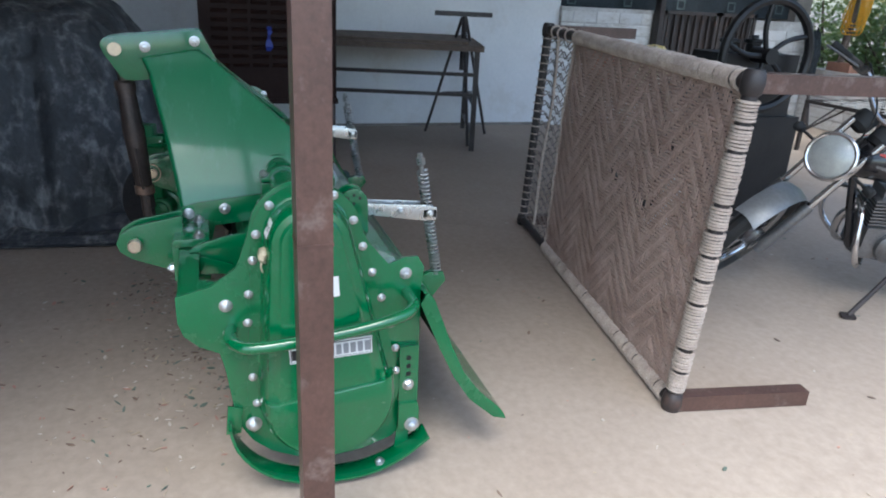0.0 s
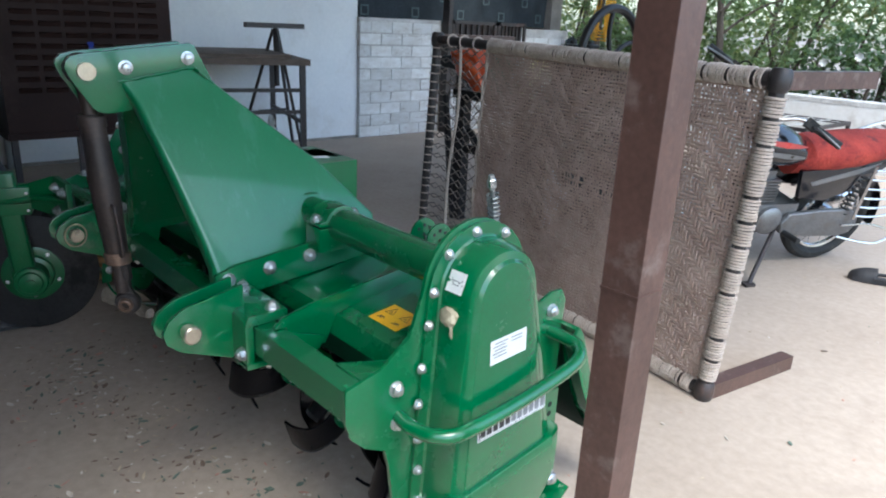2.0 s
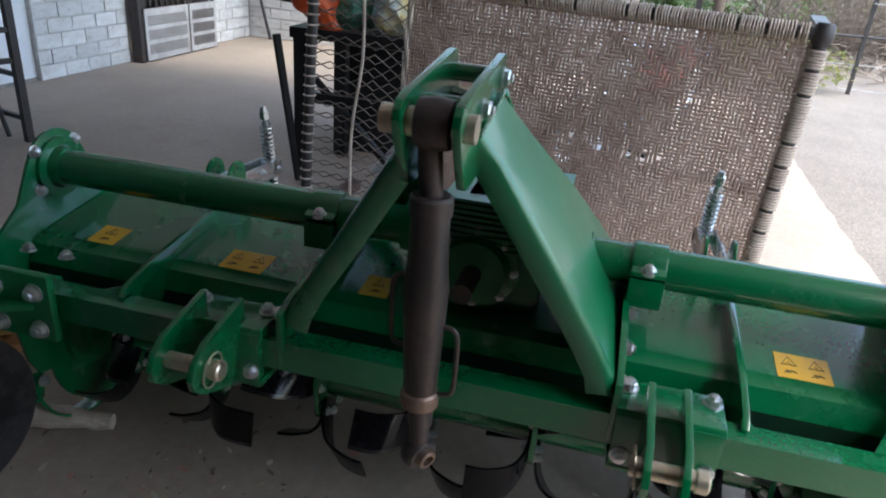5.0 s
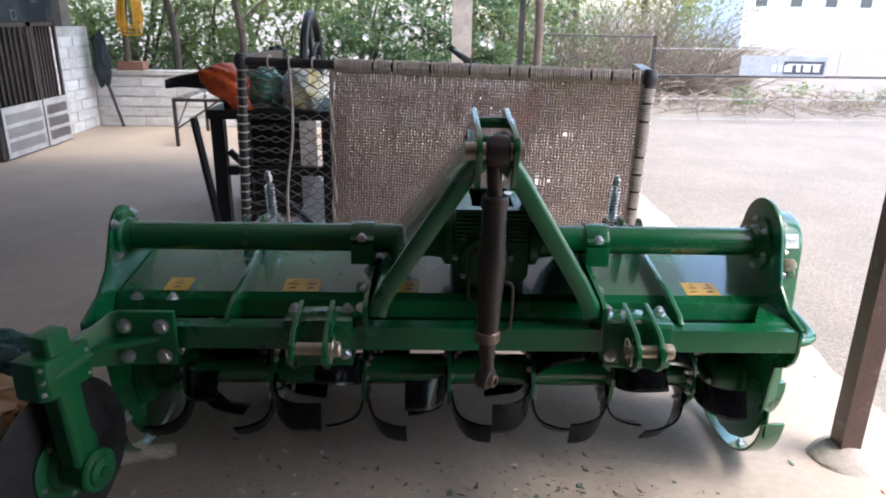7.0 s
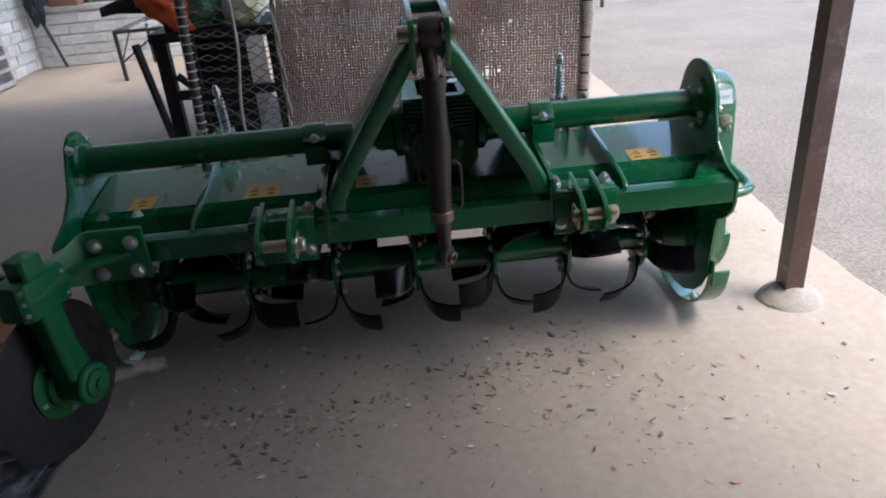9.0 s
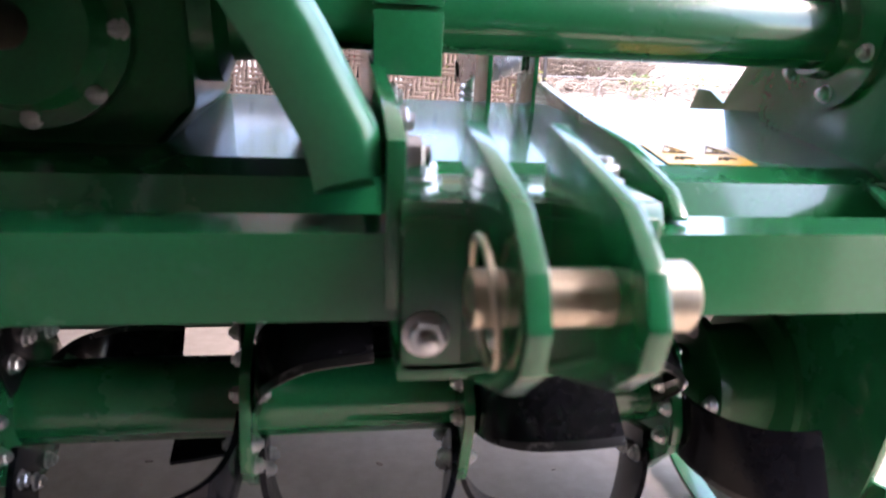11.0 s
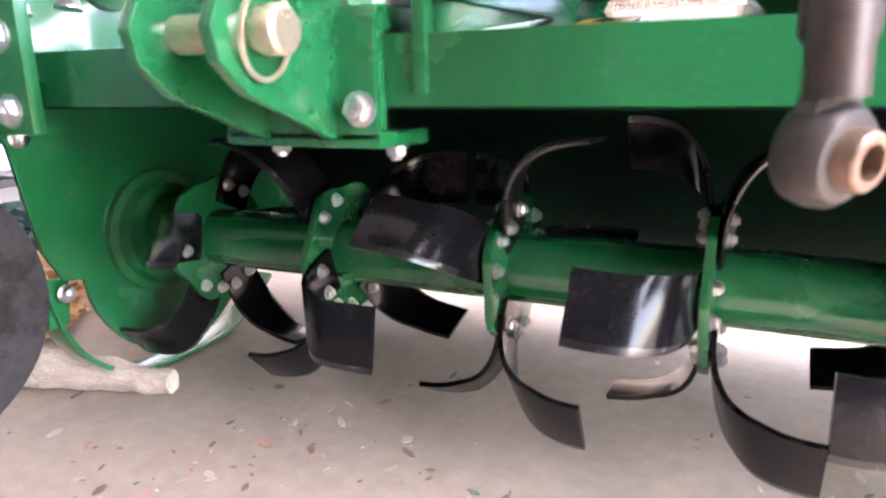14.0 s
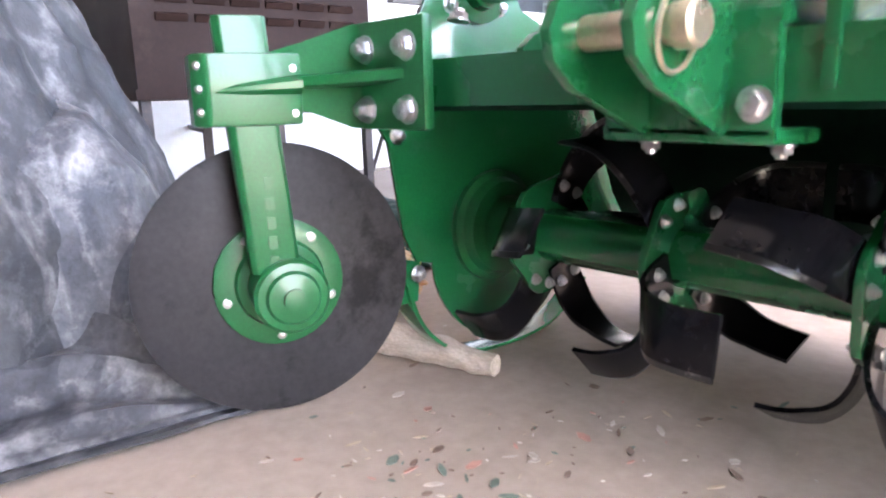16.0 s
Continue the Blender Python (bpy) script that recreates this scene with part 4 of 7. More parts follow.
bmesh.ops.solidify(cl, geom=cl.faces[:], thickness=0.004)
curtain = thing("hanging_cloth", (-4.2, 4.9, 1.12), "dark blue-green cloth with faded square print hung above the brick wall", "curtain")
part("cloth", cl, CLOTH, curtain)
for k in range(22):
    y, z = 3.55 + 0.13 * k, 1.22 + 0.17 * (k * 7 % 5)
    fr = B()
    for a, b, c, d in ((-0.05, 0.05, 0.035, 0.05), (-0.05, 0.05, -0.05, -0.035), (-0.05, -0.035, -0.035, 0.035), (0.035, 0.05, -0.035, 0.035)):
        box(fr, -4.150, -4.147, y + a, y + b, z + c, z + d)
    part("square_print", fr, MOTIF, curtain)

# ---- low gate with bars above and louvre panels below ----
GATEGREY = material("grey_gate_paint", (0.42, 0.41, 0.41), 0.6, patch=6, grain=80, amount=0.3, bump=0.2, spots=(0.2, 0.12, 0.08), spot_amount=0.4, spot_scale=12)
for y0, y1, lab in ((4.42, 5.08, "dark barred steel gate leaf with grey louvre panel"), (5.10, 5.56, "dark barred steel gate leaf with grey louvre panel")):
    g = thing("gate_leaf", (-3.835, (y0 + y1) / 2, 0.0), lab, "gate", "gate leaves")
    for a, b, c, d in ((y0, y0 + 0.035, 0.02, 1.16), (y1 - 0.035, y1, 0.02, 1.16), (y0, y1, 1.125, 1.16), (y0, y1, 0.42, 0.455), (y0, y1, 0.02, 0.05)):
        part("frame_bar", bevel(box(B(), -3.795, -3.82, a, b, c, d), 0.003), DARKSTEEL, g)
    n = 8
    for k in range(1, n):
        y = y0 + (y1 - y0) * k / n
        part("upright_bar", bevel(box(B(), -3.85, -3.83, y - 0.012, y + 0.012, 0.455, 1.125), 0.002), DARKSTEEL, g)
    part("backing_sheet", box(B(), -3.87, -3.863, y0, y1, 0.05, 1.125), DARKSTEEL, g)
    pn = part("louvre_panel", bevel(box(B(), -3.794, -3.780, y0 + 0.004, y1 - 0.004, 0.015, 0.455), 0.002), GATEGREY, g, "grey painted louvre panel")
    for r in range(3):
        for k in range(26):
            y = y0 + 0.05 + (y1 - y0 - 0.10) * k / 25
            z = 0.065 + r * 0.122
            part("slot", box(B(), -3.7798, -3.7790, y - 0.0050, y + 0.0050, z, z + 0.088), DARKSTEEL, pn)
tagged(new("gate_post", to_mesh("gate_post", bevel(box(B(), -3.895, -3.795, 4.365, 4.415, 0, 2.90), 0.004), DARKSTEEL)), "dark steel post carrying the gate", "post")

# ---- roof posts ----
post = thing("roof_post", (1.262, 0.185, 0), "brown painted square steel roof post in a cement footing", "post")
part("tube", bevel(box(B(), 1.231, 1.294, 0.154, 0.217, 0.0, 2.90), 0.004), POST, post)
part("weld_seam", bevel(box(B(), 1.2295, 1.2955, 0.1525, 0.2185, 0.803, 0.808), 0.001), POST, post)
ft = B()
lathe(ft, (1.264, 0.188, -0.01), (0, 0, 1), [(0, 0.112), (0.016, 0.106), (0.030, 0.092), (0.042, 0.074), (0.054, 0.056), (0.060, 0.02)], 24)
for v in ft.verts:
    v.co += Vector((noise.noise(v.co * 9), noise.noise(v.co * 9 + Vector((5, 0, 0))), 0)) * 0.025
    v.co.z += 0.010 * noise.noise(v.co * 14)
FOOTING = material("pale_cement", (0.38, 0.325, 0.285), 0.9, patch=8, grain=70, amount=0.25, bump=0.6, bump_size=0.005)
part("footing", ft, FOOTING, post, "rough pale cement footing")
column = thing("garden_column", (0.26, 6.580, 0.6), "grey cement column standing on the low wall", "column")
part("shaft", bevel(box(B(), 0.155, 0.375, 6.480, 6.690, 0.625, 2.90), 0.01), FOOTING, column)
p2 = solo("roof_pole", bevel(box(B(), 0.93, 0.99, 6.700, 6.760, -0.05, 2.90), 0.004), DARKSTEEL, "thin dark steel roof pole beside the low wall", "post")
p3 = solo("wooden_pole", pipe(B(), smooth_path([(1.135, 6.46, -0.05), (1.12, 6.45, 0.5), (1.13, 6.46, 1.1), (1.10, 6.45, 1.9), (1.12, 6.44, 2.6)], 5), 0.048, 12), OLDWOOD, "rough weathered wooden pole at the wall's end", "pole")

# bricks on the low walls
BR = []
for seed in range(6):
    r2 = random.Random(seed)
    bm = bevel(box(B(), -0.5, 0.5, -0.5, 0.5, -0.5, 0.5), 0.05, 1)
    for v in bm.verts:
        v.co += Vector((r2.uniform(-1, 1), r2.uniform(-1, 1), r2.uniform(-1, 1))) * 0.022
    BR.append(to_mesh("brick", bm, WHITEBRICK, 50))


def lay(parent, along, x0, x1, face, z1, sx, out):
    """Courses of bricks 0.25 x 0.105 on a wall; along 'x' or 'y', the face at a place of the other axis, out: its outward sign."""
    z, row = 0.002, 0
    while z + 0.108 < z1 + 0.01:
        p = x0 - (0.125 if row % 2 else 0)
        while p < x1 - 0.02:
            a, b = max(p, x0), min(p + 0.248, x1)
            p += 0.257
            if b - a < 0.03:
                continue
            d = 0.030
            c = face + out * (0.008 + rng.uniform(-0.003, 0.004) - d / 2)
            hh = 0.098 + rng.uniform(-0.006, 0.004)
            size = (b - a, d, hh) if along == "x" else (d, b - a, hh)
            at = ((a + b) / 2, c, z + 0.054) if along == "x" else (c, (a + b) / 2, z + 0.054)
            share("brick", rng.choice(BR), Matrix.Translation(at) @ Matrix.Diagonal((*size, 1)), parent)
        z, row = z + 0.112, row + 1


lay(wall_brick, "y", 3.34, 4.36, -3.928, 1.15, 1, 1)
lay(wall_brick2, "y", 5.60, 6.46, -3.928, 1.10, 1, 1)
lay(low_wall, "x", -3.90, -1.45, 6.478, 0.58, 1, -1)

# ---- string cot standing on its long side ----
cot = thing("string_cot", (0, 1.5, 0), "brown rope cot with steel frame tipped on its long side", "cot")
TL, TRC, BRC, BL = Vector((-0.945, 1.720, 1.072)), Vector((0.900, 1.418, 1.047)), Vector((0.861, 1.388, 0.030)), Vector((-0.988, 1.696, 0.030))


def on_cot(u, v, off=0.0):
    """u from the far end to the leg end, v from the floor up; off towards the machine."""
    p = BL.lerp(BRC, u).lerp(TL.lerp(TRC, u), v)
    return p + NC * off


UC, VC = (BRC - BL).normalized(), (TRC - BRC).normalized()
NC = UC.cross(VC).normalized()
if NC.y > 0:
    NC = -NC
for a, b in ((TL, TRC), (TRC, BRC), (BL, BRC), (TL, BL)):
    part("rail", rod(B(), a, b, 0.022, 14), DARKSTEEL, cot)
for c in (TL, TRC, BRC, BL):
    part("corner_knuckle", lathe(B(), c - VC * 0.035, VC, [(0, 0.024), (0.01, 0.031), (0.035, 0.034), (0.06, 0.031), (0.07, 0.024)], 16), DARKSTEEL, cot)
LEGDIR = Vector((0.075, 0.46, 0.0)).normalized()
for c, long in ((TRC, 0.50), (BRC, 0.47), (TL, 0.47), (BL, 0.47)):
    m = Matrix((LEGDIR.cross(Vector((0, 0, 1))), LEGDIR, Vector((0, 0, 1)))).transposed().to_4x4()
    part("leg", bevel(box(B(), -0.025, 0.025, 0.0, long, -0.026, 0.026, Matrix.Translation(c + Vector((0, 0, 0.0))) @ m), 0.004), POST, cot)

# rope bed in a herringbone weave
U0 = 0.245
NU, NV = 104, 74
HOLES = [(0.600, 0.547, 0.050, 0.015), (0.750, 0.534, 0.044, 0.022), (0.680, 0.530, 0.014, 0.010), (0.825, 0.754, 0.018, 0.013), (0.857, 0.823, 0.011, 0.008)]


def over(i, j):
    """Herringbone twill: three over, three under, turning every fifteen warps."""
    s = (i // 15) % 2
    k = (i % 15) if s == 0 else 14 - (i % 15)
    return 1 if ((j + k) // 3) % 2 == 0 else -1


wr = random.Random(5)


def strand(pts, w, th, side):
    loops = []
    for i, p in enumerate(pts):
        d = (pts[min(i + 1, len(pts) - 1)] - pts[max(i - 1, 0)]).normalized()
        s = d.cross(side).normalized()
        n = s.cross(d).normalized()
        loops.append([p + s * w * a + n * th * b for a, b in ((-1, 0), (-0.5, 0.9), (0.5, 0.9), (1, 0), (0.5, -0.9), (-0.5, -0.9))])
    part("rope_strand", loft(B(), loops, caps=False), ROPE, cot)


def torn(u, v):
    return any((u - a) ** 2 / ru ** 2 + (v - b) ** 2 / rv ** 2 < 1 for a, b, ru, rv in HOLES)


for i in range(NU):
    u = U0 + (1 - U0 - 0.012) * (i + 0.5) / NU
    ph, amp = wr.uniform(0, 6.28), wr.uniform(0.0003, 0.0010)
    pts, run = [], []
    w = wr.uniform(0.0046, 0.0056) * (1.08 - 0.07 * min(1, max(0, (u - 0.5) / 0.2)))
    for j in range(NV + 1):
        v = 0.012 + 0.976 * j / NV
        if torn(u, v) and i % 4 == 0:
            if len(run) > 2:
                strand(run, w, 0.0026, NC)
            run = []
            continue
        run.append(on_cot(u + amp * math.sin(ph + j * 0.35) + 0.0008 * wr.uniform(-1, 1), v, 0.0024 * over(i, j) + 0.012 * math.sin(3.1 * v)))
    if len(run) > 2:
        strand(run, w, 0.0026, NC)
for j in range(NV):
    v = 0.012 + 0.976 * (j + 0.5) / NV
    ph, amp = wr.uniform(0, 6.28), wr.uniform(0.0003, 0.0010)
    run = []
    w = wr.uniform(0.0044, 0.0054) * (0.78 if v > 0.93 else 1.0)
    for i in range(NU + 1):
        u = U0 + (1 - U0 - 0.012) * i / NU
        if torn(u, v) and j % 4:
            if len(run) > 2:
                strand(run, w, 0.0026, NC)
            run = []
            continue
        run.append(on_cot(u, v + amp * math.sin(ph + i * 0.3) + 0.0008 * wr.uniform(-1, 1), -0.0024 * over(i, j) + 0.012 * math.sin(3.1 * v)))
    if len(run) > 2:
        strand(run, w, 0.0026, NC)
eb = B()
for k in range(3):
    pts = [on_cot(U0 - 0.006 + 0.004 * k + 0.006 * math.sin(5 * v), v, 0.006 * math.sin(40 * v + 2 * k) + 0.012 * math.sin(3.1 * v)) for v in [q / 60 for q in range(61)]]
    pipe(eb, pts, 0.0055, 6)
part("edge_rope", eb, ROPE_PALE, cot)


# rope coiled round three rails
def coils(name, a, b, pitch, gap_every, mat):
    cb = B()
    d, s, u = basis(b - a)
    L = (b - a).length
    k, n = 0, int(L / pitch)
    run = []
    for i in range(n):
        if gap_every and (i % gap_every) == 0 and wr.random() < 0.6:
            continue
        f = (i + 0.5) / n
        r = 0.0275 + wr.uniform(-0.0012, 0.0022)
        c = a + (b - a) * f
        tilt = wr.uniform(-0.05, 0.05)
        ring = [c + (s * math.cos(q) + u * math.sin(q)) * r + d * (tilt * r * math.cos(q)) for q in [t * math.tau / 12 for t in range(12)]]
        pipe(cb, ring, pitch * 0.46, 5, True)
    part(name, cb, mat, cot)


coils("rope_wrapping", TL.lerp(TRC, U0), TRC.lerp(TL, 0.022), 0.0098, 9, ROPE_PALE)
coils("rope_wrapping", BL.lerp(BRC, U0), BRC.lerp(BL, 0.022), 0.0098, 9, ROPE_PALE)
coils("rope_wrapping", BRC.lerp(TRC, 0.035), TRC.lerp(BRC, 0.045), 0.0098, 8, ROPE_PALE)
for k in range(24):
    c = BL.lerp(TL, 0.04 + 0.92 * k / 23)
    part("rope_turn", pipe(B(), [c + UC * 0.026 * math.cos(q) + NC * 0.026 * math.sin(q) for q in [t * math.tau / 12 for t in range(12)]], 0.0038, 5, True), ROPE_PALE, cot)

# slack netting at the foot end
NETCORD = material("grey_brown_cord", (0.24, 0.20, 0.175), 0.9, second=(0.16, 0.13, 0.115), patch=12, grain=200, amount=0.3, bump=0.5)
nb = B()
NN = 19
for k in range(NN):
    v = 0.04 + 0.92 * k / (NN - 1)
    for up in (1, -1):
        pts = []
        for i in range(13):
            u = 0.012 + (U0 - 0.018) * i / 12
            zz = v + up * 0.024 * (abs((i % 4) - 2) - 1) * (0.4 + 0.6 * i / 12) + wr.uniform(-0.003, 0.003)
            pts.append(on_cot(u, min(0.985, max(0.015, zz)), 0.004 * up))
        pipe(nb, pts, 0.0028, 5)
part("netting", nb, NETCORD, cot)
for u in (0.075, 0.13, 0.19):
    hk = B()
    c = on_cot(u, 1.0)
    pipe(hk, [c + NC * 0.030 * math.cos(a) + Vector((0, 0, 0.030 * math.sin(a))) for a in [q * math.tau / 14 for q in range(14)]], 0.0045, 6, True)
    part("rope_loop", hk, ROPE_PALE, cot)
hr = B()
pipe(hr, smooth_path([on_cot(0.13, 0.98, 0.02), on_cot(0.135, 0.7, 0.008), on_cot(0.12, 0.4, 0.01), on_cot(0.13, 0.05, 0.01)], 8), 0.007, 6)
part("cross_rope", hr, ROPE_PALE, cot)

# ---- tarpaulin-covered heap ----
TARP = material("dusty_black_tarpaulin", (0.030, 0.033, 0.038), 0.58, spec=0.35, second=(0.056, 0.059, 0.066), patch=2.2, grain=40, amount=0.3, rough_var=0.18, bump=0.5, bump_size=0.006,
                spots=(0.10, 0.105, 0.11), spot_amount=0.6, spot_scale=7)
DUSTY_TARP = material("dust_grey_tarpaulin", (0.036, 0.041, 0.050), 0.5, spec=0.5, second=(0.075, 0.080, 0.090), patch=4.0, grain=70, amount=0.45, rough_var=0.25, bump=0.4, bump_size=0.003,
                      spots=(0.19, 0.19, 0.195), spot_amount=0.5, spot_scale=13)


def crease_relief(mat, scale, depth, dust, amount):
    """Creases of a stiff plastic sheet as ridged relief, with pale dust rubbed along the ridges and in clouds."""
    nt = mat.node_tree
    n, l = nt.nodes, nt.links
    b = n["Principled BSDF"]
    tc = n.new("ShaderNodeTexCoord")
    mp = n.new("ShaderNodeMapping")
    mp.inputs["Rotation"].default_value = (0.4, 0.7, 0.5)
    mp.inputs["Scale"].default_value = (1.0, 1.0, 0.4)
    l.new(tc.outputs["Object"], mp.inputs[0])
    normal = b.inputs["Normal"].links[0].from_socket

    def lines(sc, width, detail):
        """1 along thin winding lines, falling to 0 over a width."""
        rn = n.new("ShaderNodeTexNoise")
        rn.inputs["Scale"].default_value, rn.inputs["Detail"].default_value, rn.inputs["Roughness"].default_value = sc, detail, 0.5
        l.new(mp.outputs[0], rn.inputs[0])
        off = n.new("ShaderNodeMath")
        off.operation = "SUBTRACT"
        off.inputs[1].default_value = 0.5
        l.new(rn.outputs[0], off.inputs[0])
        far = n.new("ShaderNodeMath")
        far.operation = "ABSOLUTE"
        l.new(off.outputs[0], far.inputs[0])
        mr = n.new("ShaderNodeMapRange")
        mr.inputs[2].default_value, mr.inputs[3].default_value, mr.inputs[4].default_value = width, 1.0, 0.0
        l.new(far.outputs[0], mr.inputs[0])
        return mr.outputs[0]

    for sc, width, d in ((scale, 0.10, depth), (scale * 2.3, 0.10, depth * 0.28)):
        bp = n.new("ShaderNodeBump")
        bp.inputs["Strength"].default_value, bp.inputs["Distance"].default_value = 1.0, d
        l.new(lines(sc, width, 2), bp.inputs["Height"])
        l.new(normal, bp.inputs["Normal"])
        normal = bp.outputs[0]
    l.new(normal, b.inputs["Normal"])
    cloud = n.new("ShaderNodeTexNoise")
    cloud.inputs["Scale"].default_value, cloud.inputs["Detail"].default_value, cloud.inputs["Roughness"].default_value = 7.0, 8, 0.72
    l.new(tc.outputs["Object"], cloud.inputs[0])
    rub = n.new("ShaderNodeMapRange")
    rub.inputs[1].default_value, rub.inputs[2].default_value = 0.46, 0.68
    l.new(cloud.outputs[0], rub.inputs[0])
    fine = n.new("ShaderNodeMath")
    fine.operation = "MULTIPLY"
    l.new(rub.outputs[0], fine.inputs[0])
    l.new(lines(scale * 5.5, 0.10, 5), fine.inputs[1])
    lim = n.new("ShaderNodeMath")
    lim.operation = "MULTIPLY"
    lim.inputs[1].default_value = amount
    l.new(fine.outputs[0], lim.inputs[0])
    mix = n.new("ShaderNodeMix")
    mix.data_type = "RGBA"
    mix.inputs[7].default_value = (*dust, 1)
    l.new(lim.outputs[0], mix.inputs[0])
    l.new(b.inputs["Base Color"].links[0].from_socket, mix.inputs[6])
    l.new(mix.outputs[2], b.inputs["Base Color"])


crease_relief(DUSTY_TARP, 2.4, 0.016, (0.36, 0.36, 0.36), 0.9)
crease_relief(TARP, 2.2, 0.018, (0.24, 0.24, 0.245), 0.85)


def draped(name, cx, cy, rx, ry, h, label, seed, squash=2.2, skirt=0.0, mat=TARP, nth=190, nr=80):
    """A cloth thrown over something: a bulky mound with folds running down and a spread hem."""
    bm = B()
    rings = []
    for r in range(nr + 1):
        f = r / nr
        ring = []
        for k in range(nth):
            a = k * math.tau / nth
            ca, sa = math.cos(a), math.sin(a)
            d = (abs(ca) ** 2.6 + abs(sa) ** 2.6) ** (-1 / 2.6)
            p = Vector((ca * 1.3, sa * 1.3, seed))
            fold = noise.noise(p * 2.2) * 0.10 + noise.noise(p * 6.0) * 0.05
            crease = abs(noise.noise(Vector((ca * 3 + f * 2, sa * 3 - f, seed + 4)))) * 0.05 + abs(noise.noise(Vector((ca * 8, sa * 8 + f * 6, seed)))) * 0.022
            rad = d * (1 + fold * f) * (f ** 0.8)
            z = h * max(0.0, 1 - f ** squash) ** 0.62
            z *= 1 + 0.10 * noise.noise(Vector((ca * f * 2, sa * f * 2, seed + 9)))
            hem = max(0, f - 0.86) / 0.14
            rad *= 1 + skirt * hem
            x, y = cx + rx * rad * ca, cy + ry * rad * sa
            amt = min(1, f * 1.8) * (1 - 0.5 * hem) * (1 if mat is TARP else 0.45)
            x, y, z = x - ca * crease * amt, y - sa * crease * amt, max(0.006, z + (crease - 0.03) * amt)
            q = Vector((x, y, z))
            rg1, rg2 = 1 - abs(noise.noise(q * 4.5 + Vector((seed, 0, 0)))) * 2, 1 - abs(noise.noise(q * 10.0 + Vector((0, seed, 0)))) * 2
            w = (0.030 * rg1 * abs(rg1) + 0.006 * rg2) * min(1, f * 3) * (0.6 if mat is TARP else 0.3)
            x, y, z = x + ca * w, y + sa * w, max(0.005, z + 0.4 * w)
            ring.append((x, y, z if f < 1 else 0.004))
        rings.append(ring)
    loft(bm, rings, caps=False)
    bm.faces.new(list(bm.verts)[:nth])
    return solo(name, bm, mat, label, "tarpaulin")


draped("tarpaulin_cover", -2.02, -0.82, 0.72, 0.72, 1.13, "dusty black tarpaulin draped over a tall heap", 3.0, 3.0, 0.10)
draped("tarpaulin_fold", -1.56, -0.46, 0.24, 0.36, 0.50, "dusty black tarpaulin over a low box beside the disc", 7.0, 3.2, 0.12, DUSTY_TARP, 150, 70)
# loose hem lying on the floor: a sheet folded back on itself over a flatter lower layer
HEM_A, HEM_B = Vector((-1.005, -0.225)), Vector((-1.10, -1.10))


def hem(name, inward, shift, rise, ridges, mat, label):
    """A sheet from the heap's foot to its front edge, which runs from HEM_A to HEM_B; creases run along the edge."""
    hb = B()
    rows, nf, ng = [], 70, 44
    for i in range(nf + 1):
        f = i / nf
        edge = HEM_A.lerp(HEM_B, f) + Vector((shift + 0.018 * noise.noise(Vector((f * 5, shift, 1))), 0))
        row = []
        for k in range(ng + 1):
            g = k / ng
            reach = inward * min(1.0, 0.25 + f * 2.2)
            x, y = edge.x - reach * (1 - g), edge.y + 0.05 * (1 - g)
            wave = g * 2.6 + 0.5 * noise.noise(Vector((f * 2.5, 0.3, shift))) + f * 0.8
            tri = 1 - abs((wave % 1.0) * 2 - 1)
            z = 0.006 + rise * (1 - g) ** 1.6 * min(1, f * 3 + 0.15) + ridges * tri ** 1.5 * min(1, f * 4 + 0.2) * (1 - g ** 6)
            z += 0.014 * noise.noise(Vector((x * 6, y * 4, 3))) * (1 - g) + 0.010 * (1 - abs(2 * g - 1.94) * 8 if g > 0.9 else 0) * 0.8
            row.append((x, y, max(0.004, z)))
        rows.append(row)
    loft(hb, rows, closed=False, caps=False)
    bmesh.ops.solidify(hb, geom=hb.faces[:], thickness=0.003)
    return solo(name, hb, mat, label, "tarpaulin")


hem("tarpaulin_hem", 0.44, 0.0, 0.13, 0.034, DUSTY_TARP, "loose folded black tarpaulin edge lying on the floor")
hem("tarpaulin_under_layer", 0.40, 0.035, 0.012, 0.004, TARP, "flat lower layer of the black tarpaulin on the floor")
solo("board_edge", bevel(box(B(), -0.01, 0.01, -0.05, 0.05, 0.0, 0.24, pose(-1.20, -0.045, 0.0, 0, -6, -10)), 0.002), material("raw_board", (0.36, 0.27, 0.20), 0.75, patch=5, grain=60, amount=0.3, bump=0.3), "thin raw wooden board standing behind the disc", "board")

SACK = material("tan_plastic_sack", (0.46, 0.25, 0.10), 0.45, second=(0.36, 0.18, 0.07), patch=7, grain=120, amount=0.25, bump=0.3)
GREENCLOTH = material("dark_green_netting", (0.02, 0.075, 0.062), 0.7, second=(0.035, 0.05, 0.055), patch=6, grain=140, amount=0.3, bump=0.4)


def crumple(name, c, size, mat, label, cat, seed, amp=0.25):
    bm = B()
    bmesh.ops.create_icosphere(bm, subdivisions=5, radius=1.0)
    for v in bm.verts:
        n = v.co.normalized()
        k = 1 + amp * noise.noise(n * 1.8 + Vector((seed, 0, 0))) + amp * 0.7 * abs(noise.noise(n * 4.5 + Vector((0, seed, 0)))) + amp * 0.3 * noise.noise(n * 11)
        v.co = Vector(c) + Vector((n.x * size[0], n.y * size[1], n.z * size[2])) * k
        v.co.z = max(v.co.z, 0.003 + 0.003 * noise.noise(v.co * 20))
    return solo(name, bm, mat, label, cat)


crumple("plastic_sack", (-1.50, 0.28, 0.05), (0.24, 0.17, 0.085), SACK, "crumpled tan woven plastic sack on the floor", "sack", 2.0, 0.4)
